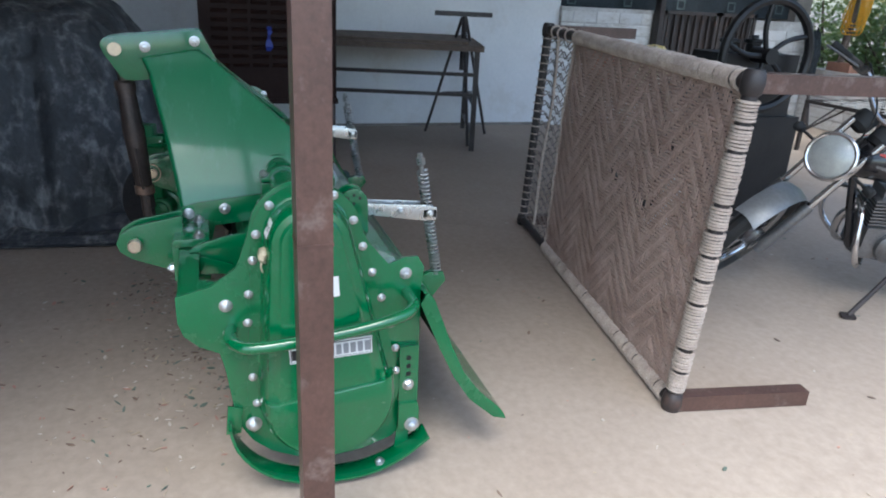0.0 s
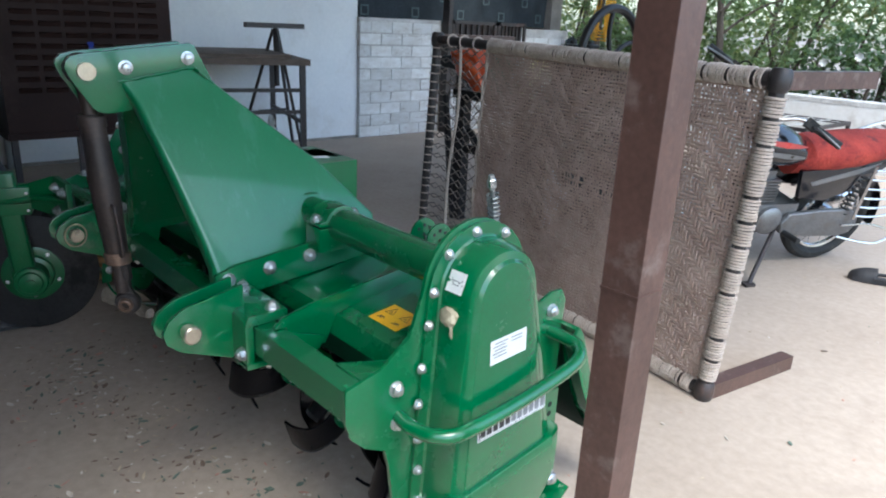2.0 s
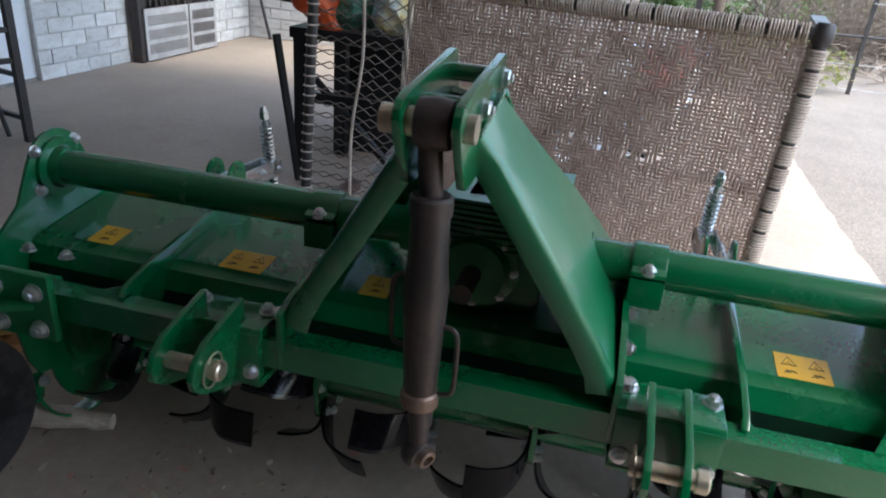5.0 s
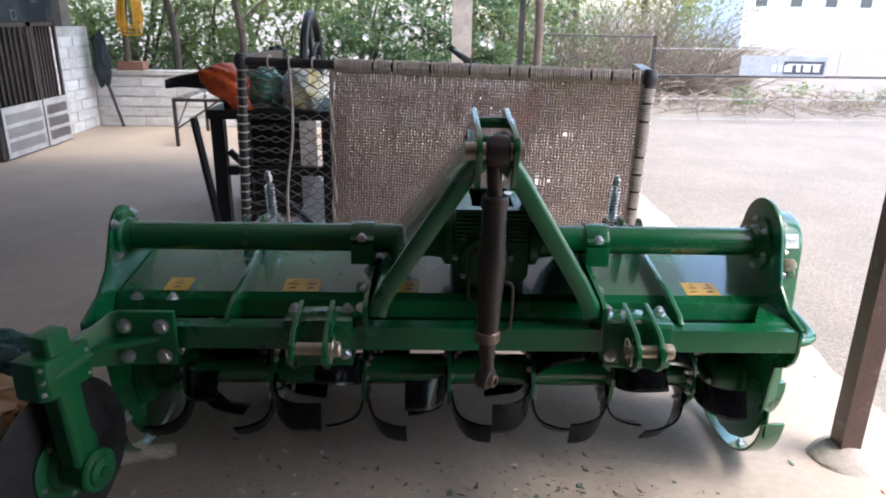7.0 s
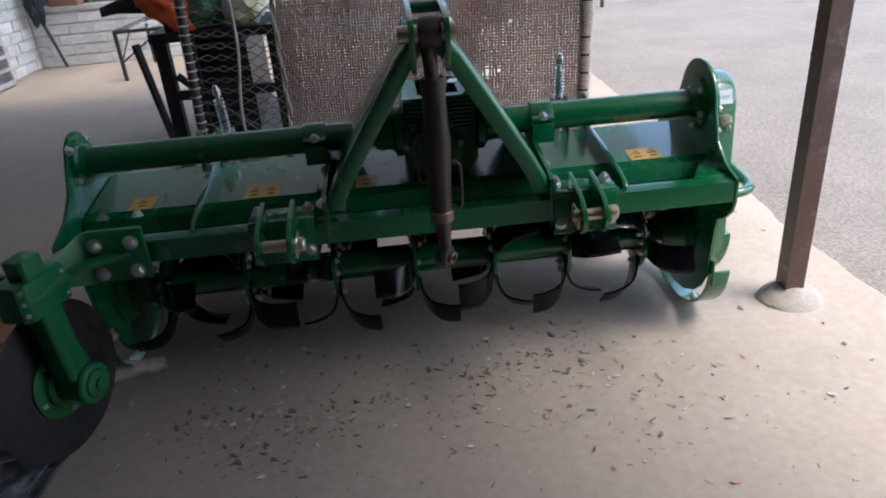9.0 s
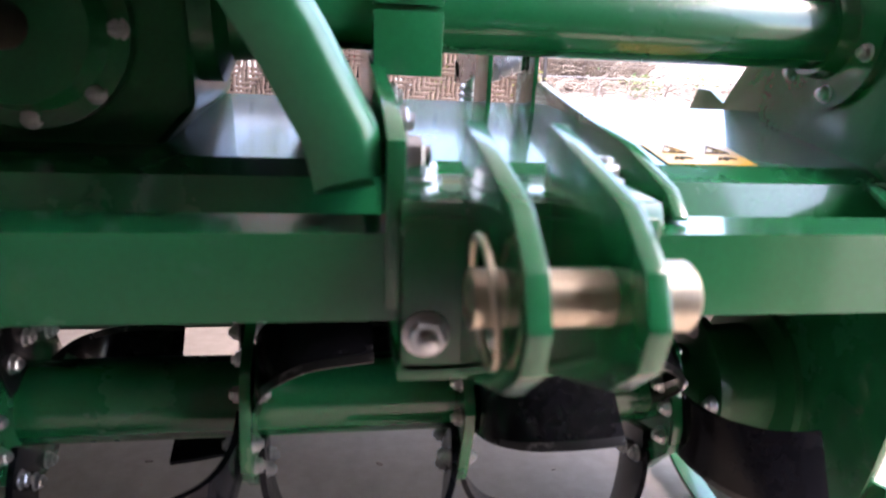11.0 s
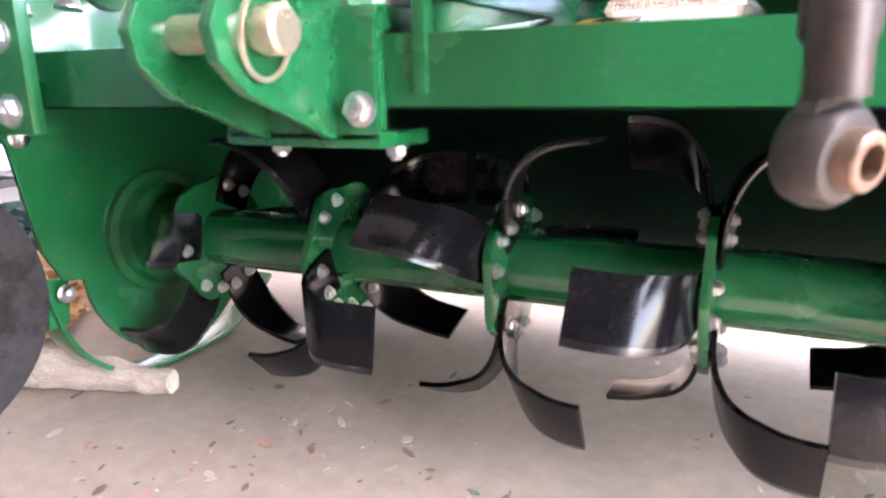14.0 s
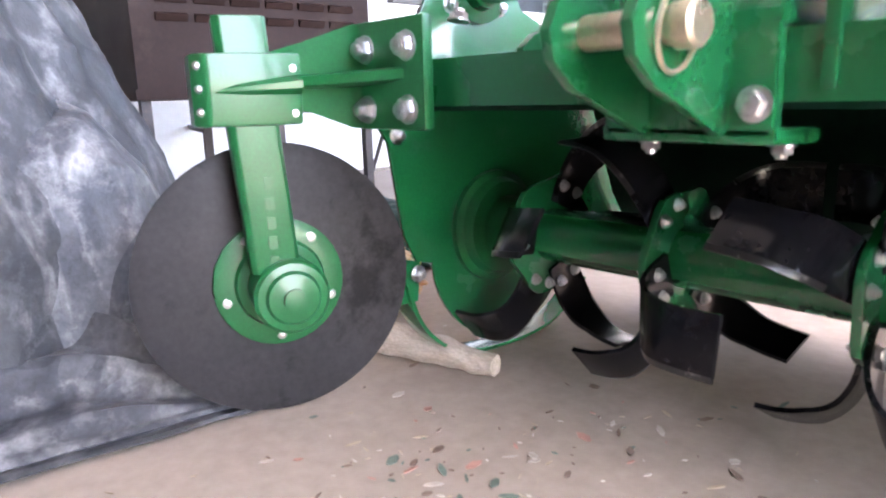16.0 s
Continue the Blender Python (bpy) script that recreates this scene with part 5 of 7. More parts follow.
crumple("green_netting", (-1.85, 0.68, 0.05), (0.36, 0.16, 0.10), GREENCLOTH, "folded dark green shade netting on the floor", "netting", 5.0, 0.35)

# ---- air cooler on its stand ----
COOLER = material("brown_cooler_paint", (0.022, 0.010, 0.008), 0.6, spec=0.15, patch=5, grain=80, amount=0.25, bump=0.1, spots=(0.04, 0.025, 0.02), spot_amount=0.4, spot_scale=7)
cooler = thing("air_cooler", (-2.40, 0.41, 0.0), "large dark brown steel air cooler with louvred sides on a stand", "air cooler")
body = part("body", bevel(box(B(), -2.76, -2.072, 0.0, 0.815, 0.545, 1.50), 0.008), COOLER, cooler)
part("water_tray", bevel(box(B(), -2.77, -2.062, -0.01, 0.825, 0.515, 0.545), 0.004), COOLER, cooler)
for fx, y0, y1, n in ((-2.072, 0.06, 0.755, 6),):
    for c in range(n):
        for r in range(13):
            y, z = y0 + (y1 - y0) * c / n + 0.010, 0.74 + r * 0.052
            part("louvre", bevel(box(B(), -0.010, 0.006, 0, (y1 - y0) / n - 0.022, 0, 0.020, pose(fx, y, z, 0, 24, 0)), 0.002), COOLER, body)
for c in range(5):
    for r in range(13):
        x, z = -2.70 + c * 0.118, 0.74 + r * 0.052
        part("louvre", bevel(box(B(), 0, 0.10, -0.006, 0.010, 0, 0.020, pose(x, 0.815, z, 24, 0, 0)), 0.002), COOLER, body)
for x in (-2.74, -2.09):
    for y in (0.02, 0.795):
        part("stand_leg", bevel(box(B(), x - 0.014, x + 0.014, y - 0.014, y + 0.014, 0, 0.515), 0.003), DARKSTEEL, cooler)
part("stand_leg", bevel(box(B(), -2.098, -2.072, 0.30, 0.326, 0, 0.515), 0.003), DARKSTEEL, cooler)
for z in (0.20,):
    for y in (0.02, 0.795):
        part("stand_rail", bevel(box(B(), -2.74, -2.09, y - 0.01, y + 0.01, z, z + 0.024), 0.002), DARKSTEEL, cooler)
    part("stand_rail", bevel(box(B(), -2.10, -2.08, 0.02, 0.795, z, z + 0.024), 0.002), DARKSTEEL, cooler)
BLUE = material("blue_ribbon", (0.02, 0.04, 0.26), 0.5, patch=10, amount=0.2, bump=0.1)
for y in (0.40,):
    rb = B()
    loft(rb, [[(-2.060 + 0.006 * math.sin(4 * k + y), y - 0.012 + 0.008 * math.sin(k), 0.98 - 0.024 * k), (-2.060 + 0.006 * math.sin(4 * k + y), y + 0.016 + 0.010 * math.sin(k * 1.7), 0.98 - 0.024 * k)] for k in range(7)], closed=False, caps=False)
    bmesh.ops.solidify(rb, geom=rb.faces[:], thickness=0.002)
    part("ribbon", rb, BLUE, cooler, "torn blue ribbon")
solo("wall_pipe", rod(B(), (-3.93, 0.30, 0.0), (-3.93, 0.30, 2.90), 0.022, 12), material("grey_pipe", (0.20, 0.21, 0.21), 0.5, patch=6, amount=0.2), "grey pipe running up the plaster wall", "pipe")
crumple("black_bundle", (-2.35, 0.15, 0.10), (0.17, 0.15, 0.13), material("black_plastic", (0.012, 0.012, 0.013), 0.4, patch=8, amount=0.3, bump=0.2), "black plastic bundle beneath the cooler", "bundle", 9.0, 0.2)

# ---- work table and tripod stand ----
tm = Matrix.Translation((-2.80, 2.11, 0)) @ Matrix.Rotation(radians(-15.5), 4, "Z")
table = thing("work_table", (-3.2, 1.6, 0), "dusty wooden work table with a dark steel frame", "table")
part("top", bevel(box(B(), -1.08, 0.0, -1.55, 0.0, 0.795, 0.838, tm), 0.005), OLDWOOD, table)
part("loose_board", bevel(box(B(), -0.98, -0.10, -1.5, -0.12, 0.839, 0.862, tm), 0.004), OLDWOOD, table)
for x in (-1.04, -0.045):
    for y in (-1.50, -0.05):
        part("leg", bevel(box(B(), x - 0.02, x + 0.02, y - 0.02, y + 0.02, 0, 0.795, tm), 0.003), DARKSTEEL, table)
for z in (0.44, 0.60):
    part("rail", bevel(box(B(), -0.055, -0.035, -1.48, -0.07, z, z + 0.028, tm), 0.003), DARKSTEEL, table)
for y in (-1.50, -0.05):
    for z in (0.12, 0.36):
        part("rail", bevel(box(B(), -1.02, -0.065, y - 0.012, y + 0.012, z, z + 0.024, tm), 0.003), DARKSTEEL, table)
tri = thing("tripod_stand", (-3.33, 2.12, 0), "dark steel tripod stand with a flat bar on top", "stand")
part("top_bar", bevel(box(B(), -3.36, -3.30, 1.866, 2.362, 1.040, 1.078), 0.004), DARKSTEEL, tri)
part("stem", rod(B(), (-3.33, 2.12, 0.60), (-3.33, 2.12, 1.04), 0.020, 12), DARKSTEEL, tri)
for fx, fy in ((-3.02, 2.10), (-3.53, 2.46), (-3.70, 1.93)):
    part("leg", rod(B(), (-3.33 + (fx + 3.33) * 0.06, 2.12 + (fy - 2.12) * 0.06, 1.03), (fx, fy, 0), 0.013, 10), DARKSTEEL, tri)
part("ring", pipe(B(), [(-3.33 + 0.16 * math.cos(a), 2.13 + 0.16 * math.sin(a), 0.40) for a in [k * math.tau / 3 + 0.1 for k in range(3)]], 0.008, 6, True), DARKSTEEL, tri)

# ---- small steel table by the low wall ----
st = thing("steel_side_table", (-1.5, 5.65, 0), "low steel table with a gridded wire top", "table")
TZ2 = 0.47
GRIDSTEEL = material("worn_flat_bar", (0.50, 0.50, 0.50), 0.5, metal=0.3, patch=8, grain=80, amount=0.25, bump=0.1, spots=(0.24, 0.17, 0.13), spot_amount=0.4, spot_scale=10)
for a, b, c, d in ((-2.60, -0.42, 5.22, 5.25), (-2.60, -0.42, 6.17, 6.20), (-2.60, -2.57, 5.25, 6.17), (-0.45, -0.42, 5.25, 6.17)):
    part("top_frame", bevel(box(B(), a, b, c, d, TZ2 - 0.03, TZ2), 0.003), DARKSTEEL, st)
for k in range(1, 14):
    x = -2.585 + 2.15 * k / 14
    part("grid_bar", bevel(box(B(), x - 0.012, x + 0.012, 5.25, 6.17, TZ2 - 0.003, TZ2), 0.001), GRIDSTEEL, st)
for k in range(1, 6):
    y = 5.235 + 0.95 * k / 6
    part("grid_bar", bevel(box(B(), -2.57, -0.45, y - 0.011, y + 0.011, TZ2 + 0.0002, TZ2 + 0.003), 0.001), GRIDSTEEL, st)
for x in (-2.585, -0.435):
    for y in (5.235, 6.185):
        part("leg", bevel(box(B(), x - 0.015, x + 0.015, y - 0.015, y + 0.015, 0, TZ2 - 0.03), 0.003), DARKSTEEL, st)
part("brace", rod(B(), (-2.57, 5.235, 0.18), (-2.15, 5.235, TZ2 - 0.02), 0.009, 8), DARKSTEEL, st)
part("brace", rod(B(), (-2.585, 5.25, 0.18), (-2.585, 5.7, TZ2 - 0.02), 0.009, 8), DARKSTEEL, st)

# ---- black stationary machine with flywheel, and what lies on its bench ----
IRON = material("oily_black_iron", (0.018, 0.017, 0.018), 0.45, metal=0.3, patch=7, grain=90, amount=0.35, bump=0.25)
bench = thing("machine_bench", (-0.95, 2.45, 0), "oily black iron bench with braced legs", "bench")
part("bench_top", bevel(box(B(), -1.27, -0.55, 2.14, 2.75, 0.735, 0.785), 0.006), IRON, bench)
for x in (-1.225, -0.62):
    for y in (2.19, 2.70):
        part("leg", bevel(box(B(), x - 0.035, x + 0.035, y - 0.03, y + 0.03, 0, 0.735), 0.005), IRON, bench)
part("brace", rod(B(), (-1.245, 2.17, 0.0), (-1.345, 2.15, 0.74), 0.022, 8), IRON, bench)
part("brace", rod(B(), (-1.18, 2.2, 0.55), (-0.66, 2.2, 0.05), 0.022, 8), IRON, bench)
part("cross_rail", bevel(box(B(), -1.2, -0.64, 2.17, 2.21, 0.42, 0.47), 0.004), IRON, bench)
engine = thing("stationary_machine", (-0.95, 2.95, 0), "black iron stationary machine with a large spoked flywheel", "machine")
part("base", bevel(box(B(), -1.25, -0.90, 2.80, 3.45, 0.0, 0.62), 0.01), IRON, engine)
part("block", bevel(box(B(), -1.22, -0.93, 2.84, 3.38, 0.62, 0.98), 0.015), IRON, engine)
for y in (2.98, 3.16):
    part("cylinder", lathe(B(), (-1.08, y, 0.98), (0, 0, 1), [(0, 0.045), (0.05, 0.045), (0.055, 0.06), (0.075, 0.06), (0.08, 0.025), (0.10, 0.022)], 18), IRON, engine)
wh = B()
WC = Vector((-0.84, 3.05, 0.98))
pipe(wh, [WC + Vector((0, 0.30 * math.cos(a), 0.30 * math.sin(a))) for a in [k * math.tau / 48 for k in range(48)]], 0.026, 8, True)
wheel = part("flywheel", wh, IRON, engine)
for k in range(5):
    a = k * math.tau / 5 + 0.4
    part("spoke", pipe(B(), smooth_path([WC, WC + Vector((0, 0.15 * math.cos(a + 0.18), 0.15 * math.sin(a + 0.18))), WC + Vector((0, 0.29 * math.cos(a), 0.29 * math.sin(a)))]), 0.015, 8), IRON, wheel)
part("hub", rod(B(), WC - Vector((0.10, 0, 0)), WC + Vector((0.05, 0, 0)), 0.045, 16), IRON, engine)
ORANGE = material("glossy_orange_plastic", (0.62, 0.10, 0.02), 0.3, second=(0.45, 0.06, 0.02), patch=8, amount=0.2, bump=0.1)
och = B()
rows = []
for k in range(15):
    f = k / 14
    c = Vector((-1.26 + 0.22 * f + 0.02 * math.sin(5 * f), 2.20, 1.00 - 0.24 * f ** 1.2))
    r = 0.075 + 0.035 * math.sin(math.pi * min(1, f * 1.3)) - 0.03 * f
    rows.append([c + Vector((math.cos(a), 0.9 * math.sin(a), 0.35 * math.cos(a))) * r * (1 + 0.30 * noise.noise(Vector((math.cos(a) * 2.2, math.sin(a) * 2.2, f * 5))) + 0.16 * abs(noise.noise(Vector((math.cos(a) * 6, math.sin(a) * 6, f * 9)))))
                 for a in [q * math.tau / 40 for q in range(40)]])
loft(och, rows)
solo("orange_bag", och, ORANGE, "glossy crumpled orange plastic bag hanging over the bench", "bag")
bl = B()
loft(bl, [[(-1.50, 2.2, 0.885), (-1.50, 2.24, 0.885), (-1.50, 2.24, 0.925), (-1.50, 2.2, 0.935)], [(-1.40, 2.16, 0.90), (-1.40, 2.30, 0.90), (-1.40, 2.30, 0.960), (-1.40, 2.16, 0.965)], [(-1.25, 2.15, 0.89), (-1.25, 2.34, 0.89), (-1.25, 2.34, 0.975), (-1.25, 2.15, 0.98)], [(-1.15, 2.15, 0.80), (-1.15, 2.40, 0.80), (-1.15, 2.40, 0.93), (-1.15, 2.15, 0.93)]])
chute = thing("feed_chute", (-1.3, 2.25, 0.785), "black sheet-iron chute propped on the bench", "chute")
part("chute_sheet", bevel(bl, 0.01), IRON, chute)
part("chute_foot", bevel(box(B(), -1.19, -1.13, 2.2, 2.36, 0.7845, 0.82), 0.004), IRON, chute)
GBAG = material("green_plastic", (0.03, 0.12, 0.07), 0.4, second=(0.10, 0.22, 0.15), patch=14, amount=0.3, bump=0.2)


def bag(name, c, s, mat, label, seed):
    bm = B()
    bmesh.ops.create_icosphere(bm, subdivisions=4, radius=1.0)
    for v in bm.verts:
        n = v.co.normalized()
        k = 1 + 0.25 * noise.noise(n * 2 + Vector((seed, 0, 0))) + 0.18 * abs(noise.noise(n * 5 + Vector((0, seed, 0))))
        v.co = Vector((c[0] + n.x * s[0] * k, c[1] + n.y * s[1] * k, max(c[2] - s[2] * 0.9, c[2] + n.z * s[2] * k)))
    return solo(name, bm, mat, label, "bag")


bag("green_bag", (-0.98, 2.30, 0.885), (0.13, 0.12, 0.11), GBAG, "crumpled green plastic bag on the bench", 1.0)
bag("printed_bag", (-0.76, 2.24, 0.895), (0.105, 0.09, 0.12), material("yellow_bag", (0.70, 0.48, 0.06), 0.4, second=(0.30, 0.48, 0.66), patch=5, grain=60, amount=0.15, bump=0.15), "yellow and pale blue printed bag on the bench", 4.0)
pl = B()
prism(pl, [(-0.95, 0.0), (-0.72, 0.0), (-0.70, 0.10), (-0.60, 0.22), (-0.74, 0.36), (-0.80, 0.20)], "y", 2.46, 2.48)
solo("paper_sheet", bevel(pl, 0.002), material("grey_paper", (0.55, 0.56, 0.58), 0.7, patch=6, amount=0.15), "pale grey plastic sheet standing beneath the bench", "sheet")

# ---- things on the floor ----
def shoe(m, label):
    g = thing("slipper", (0, 0, 0), label, "slipper", "cast-off slippers")
    SHOE = bpy.data.materials.get("worn_black_rubber") or material("worn_black_rubber", (0.035, 0.033, 0.036), 0.6, patch=8, grain=60, amount=0.3, bump=0.2, spots=(0.15, 0.13, 0.12), spot_amount=0.4, spot_scale=9)
    out = [(-0.125, -0.030), (-0.115, -0.040), (-0.02, -0.040), (0.06, -0.050), (0.115, -0.036), (0.135, 0.0), (0.115, 0.036), (0.06, 0.048), (-0.02, 0.038), (-0.115, 0.036), (-0.125, 0.025)]
    part("sole", bevel(prism(B(), out, "z", 0.0, 0.022), 0.004), SHOE, g)
    up = B()
    loft(up, [[(x, 0.047 * math.cos(a) * w, 0.02 + h * math.sin(a)) for a in [radians(q) for q in range(0, 181, 15)]] for x, w, h in ((0.01, 0.98, 0.055), (0.05, 1.05, 0.052), (0.09, 0.92, 0.042), (0.12, 0.6, 0.028), (0.133, 0.15, 0.012))], closed=False, caps=False)
    bmesh.ops.solidify(up, geom=up.faces[:], thickness=0.004)
    part("upper", up, SHOE, g)
    bk = B()
    pipe(bk, smooth_path([(0.02, 0.045, 0.03), (-0.06, 0.042, 0.035), (-0.115, 0.02, 0.045), (-0.12, 0.0, 0.048), (-0.115, -0.02, 0.045), (-0.06, -0.042, 0.035), (0.02, -0.045, 0.03)]), 0.009, 8)
    part("heel_strap", bk, SHOE, g)
    g.matrix_basis = m
    return g


shoe(pose(0.83, 3.20, 0, 0, 0, 200), "worn dark rubber slipper lying on the concrete")
shoe(pose(1.16, 3.10, 0, 0, 0, 150), "worn dark rubber slipper lying apart on the concrete")

bucket = thing("paint_bucket", (0.93, 6.03, 0), "white plastic paint bucket with a printed label", "bucket")
WPL = material("white_plastic", (0.76, 0.76, 0.74), 0.35, patch=10, amount=0.08, bump=0.05)
part("tub", lathe(B(), (0.93, 6.03, 0.0), (0, 0, 1), [(0, 0.095), (0.01, 0.10), (0.22, 0.122), (0.222, 0.132), (0.24, 0.132)], 32), WPL, bucket)
part("lid", lathe(B(), (0.93, 6.03, 0.24), (0, 0, 1), [(0, 0.137), (0.02, 0.137), (0.024, 0.128), (0.02, 0.11)], 32), WPL, bucket)
lb = B()
loft(lb, [[(0.93 + r * math.cos(a), 6.03 + r * math.sin(a), z) for a in [radians(q) for q in range(230, 331, 8)]] for z, r in ((0.05, 0.1055), (0.18, 0.1195))], closed=False, caps=False)
bmesh.ops.solidify(lb, geom=lb.faces[:], thickness=0.0015)
lbl = part("label", lb, material("pale_label", (0.66, 0.62, 0.58), 0.5, patch=20, amount=0.1, bump=0), bucket)
for k in range(5):
    a = radians(262 + 3 * (k % 2))
    z = 0.07 + 0.022 * k
    r = 0.108 + (z - 0.05) / 0.13 * 0.014 + 0.002
    part("print_bar", box(B(), -0.028, 0.028, -0.001, 0.001, -0.004, 0.004, Matrix.Translation((0.93 + r * math.cos(a), 6.03 + r * math.sin(a), z)) @ Matrix.Rotation(a + math.pi / 2, 4, "Z")), GREY_INK, lbl)
sl = B()
bmesh.ops.create_icosphere(sl, subdivisions=3, radius=1.0)
for v in sl.verts:
    n = v.co.normalized()
    v.co = Vector((0.86, 6.56, 0.655)) + Vector((n.x * 0.075, n.y * 0.05, n.z * 0.034)) * (1 + 0.3 * noise.noise(n * 2.5))
    v.co.z = max(v.co.z, 0.6255)
solo("stone", sl, IRON, "dark rough stone lying on the wall coping", "stone")
solo("wall_block", bevel(box(B(), -3.66, -3.36, 6.50, 6.66, 0.625, 0.72), 0.01), material("red_brick", (0.26, 0.13, 0.09), 0.85, patch=9, grain=70, amount=0.3, bump=0.5), "red-brown brick block lying on the low wall", "brick")

# wooden stake under the machine
wd = B()
pipe(wd, [Vector((-1.08, 0.10, 0.032)).lerp(Vector((-0.81, 0.165, 0.018)), k / 24) for k in range(25)], [0.040 - 0.020 * k / 24 for k in range(25)], 18)
for v in wd.verts:
    v.co += Vector((noise.noise(v.co * 20), noise.noise(v.co * 20 + Vector((3, 0, 0))), noise.noise(v.co * 20 + Vector((0, 7, 0))))) * 0.009
    v.co.z = max(v.co.z, 0.002)
solo("wooden_stake", wd, material("pale_split_wood", (0.55, 0.46, 0.38), 0.85, patch=10, grain=60, amount=0.3, bump=0.6, bump_size=0.004, stretch=(1, 5, 5)), "pale split wooden stake beneath the end plate", "stake")

# chips, leaves and grit scattered on the concrete
CHIP = [material("straw_chip", (0.47, 0.37, 0.26), 0.9, patch=20, amount=0.2, bump=0), material("brown_leaf", (0.22, 0.15, 0.115), 0.9, patch=20, amount=0.3, bump=0),
        material("grey_leaf", (0.14, 0.185, 0.15), 0.9, patch=20, amount=0.3, bump=0), material("pale_chip", (0.55, 0.47, 0.40), 0.9, patch=20, amount=0.2, bump=0), material("red_chip", (0.46, 0.24, 0.19), 0.9, patch=20, amount=0.2, bump=0)]
lr = random.Random(21)
HEAPS = [(-0.41, -0.19, 0.06), (-0.44, -0.27, 0.06), (-0.47, -0.26, 0.10), (-0.31, -0.18, 0.06), (0.24, -0.08, 0.05), (0.37, -0.03, 0.06), (0.05, -0.21, 0.07), (0.39, -0.27, 0.09), (-0.52, -0.14, 0.07), (-0.43, -0.23, 0.09), (-0.08, -0.11, 0.08), (0.19, 0.07, 0.09), (0.52, -0.06, 0.09), (0.47, 0.08, 0.08), (-0.22, 0.02, 0.10), (0.71, -0.26, 0.12),
         (-0.66, -0.18, 0.10), (-0.52, 0.13, 0.08), (-0.10, -0.30, 0.22), (0.40, -0.35, 0.25), (0.10, -0.15, 0.25), (-0.40, -0.35, 0.18), (0.80, -0.45, 0.35)]
for mi, (mat, n) in enumerate(zip(CHIP, (330, 330, 220, 300, 120))):
    bm = B()
    for k in range(n):
        if lr.random() < 0.72:
            cx, cy, sd = lr.choice(HEAPS)
            x, y = cx + lr.gauss(0, sd * 1.5), cy + lr.gauss(0, sd * 1.1)
        else:
            x, y = lr.uniform(-1.4, 1.6), lr.uniform(-1.8, 3.2)
        s = lr.choice((0.003, 0.003, 0.004, 0.004, 0.005, 0.006, 0.007, 0.009, 0.011, 0.014))
        a, asp = lr.uniform(0, 6.28), lr.uniform(0.15, 0.6) if mi else lr.uniform(0.08, 0.25)
        ca, sa = math.cos(a), math.sin(a)
        tilt = lr.uniform(0.0, 0.4) * s
        pts = [(1, 0), (0.2, asp), (-0.8, asp * 0.6), (-1, -0.1), (-0.3, -asp), (0.6, -asp * 0.7)]
        top = [bm.verts.new((x + s * (p * ca - q * sa), y + s * (p * sa + q * ca), 0.0022 + tilt * (0.5 + 0.5 * p) + 0.0012)) for p, q in pts]
        low = [bm.verts.new((v.co.x, v.co.y, v.co.z - 0.0012)) for v in top]
        bm.faces.new(top)
        for i in range(6):
            bm.faces.new((top[i], low[i], low[(i + 1) % 6], top[(i + 1) % 6]))
    solo("floor_litter", bm, mat, "dry chips and leaf bits scattered on the concrete", "litter", kind="stuff")

# ---- parked motorcycle: local x ahead, y to its left, z up, from the rear tyre's foot ----
RUBBER = material("tyre_rubber", (0.018, 0.018, 0.018), 0.75, patch=9, grain=90, amount=0.3, bump=0.3, spots=(0.16, 0.13, 0.10), spot_amount=0.5, spot_scale=8)
CHROME = material("dull_chrome", (0.62, 0.62, 0.63), 0.2, metal=1.0, patch=12, grain=120, amount=0.15, bump=0.03)
ALLOY = material("grey_alloy", (0.22, 0.22, 0.225), 0.42, metal=0.7, patch=10, grain=120, amount=0.25, bump=0.15, spots=(0.20, 0.16, 0.13), spot_amount=0.4, spot_scale=10)
TANK = material("black_tank_paint", (0.012, 0.012, 0.015), 0.18, patch=6, grain=60, amount=0.2, bump=0, coat=0.6)
RED = material("red_trim", (0.50, 0.03, 0.02), 0.3, patch=8, amount=0.2, bump=0)
SEATRED = material("mottled_red_seat_cover", (0.40, 0.045, 0.028), 0.85, second=(0.24, 0.02, 0.016), patch=9, grain=110, amount=0.45, bump=0.9, bump_size=0.006, spots=(0.10, 0.02, 0.02), spot_amount=0.8, spot_scale=11)
SILVER = material("silver_paint", (0.22, 0.225, 0.23), 0.35, metal=0.5, patch=8, amount=0.15, bump=0.05)
LENS = material("lamp_glass", (0.42, 0.43, 0.40), 0.08, patch=30, grain=200, amount=0.12, bump=0.25, bump_size=0.002, coat=0.8)
LEAN, YAWB = radians(-13), radians(-114)
BM = Matrix.Translation((0.425, 3.34, 0.0)) @ Matrix.Rotation(YAWB, 4, "Z") @ Matrix.Rotation(LEAN, 4, "X") @ Matrix.Scale(0.94, 4)
STEER = BM @ Matrix.Translation((0.80, 0, 0.80)) @ Matrix.Rotation(radians(-33), 4, "Y") @ Matrix.Rotation(radians(46), 4, "Z")
bike = thing("motorcycle", (0.1, 2.8, 0), "parked black commuter motorcycle with a mottled red seat cover", "motorcycle")


def bpart(name, bm, mat, label="", m=BM, parent=None):
    bm.transform(m)
    return part(name, bm, mat, parent or bike, label)


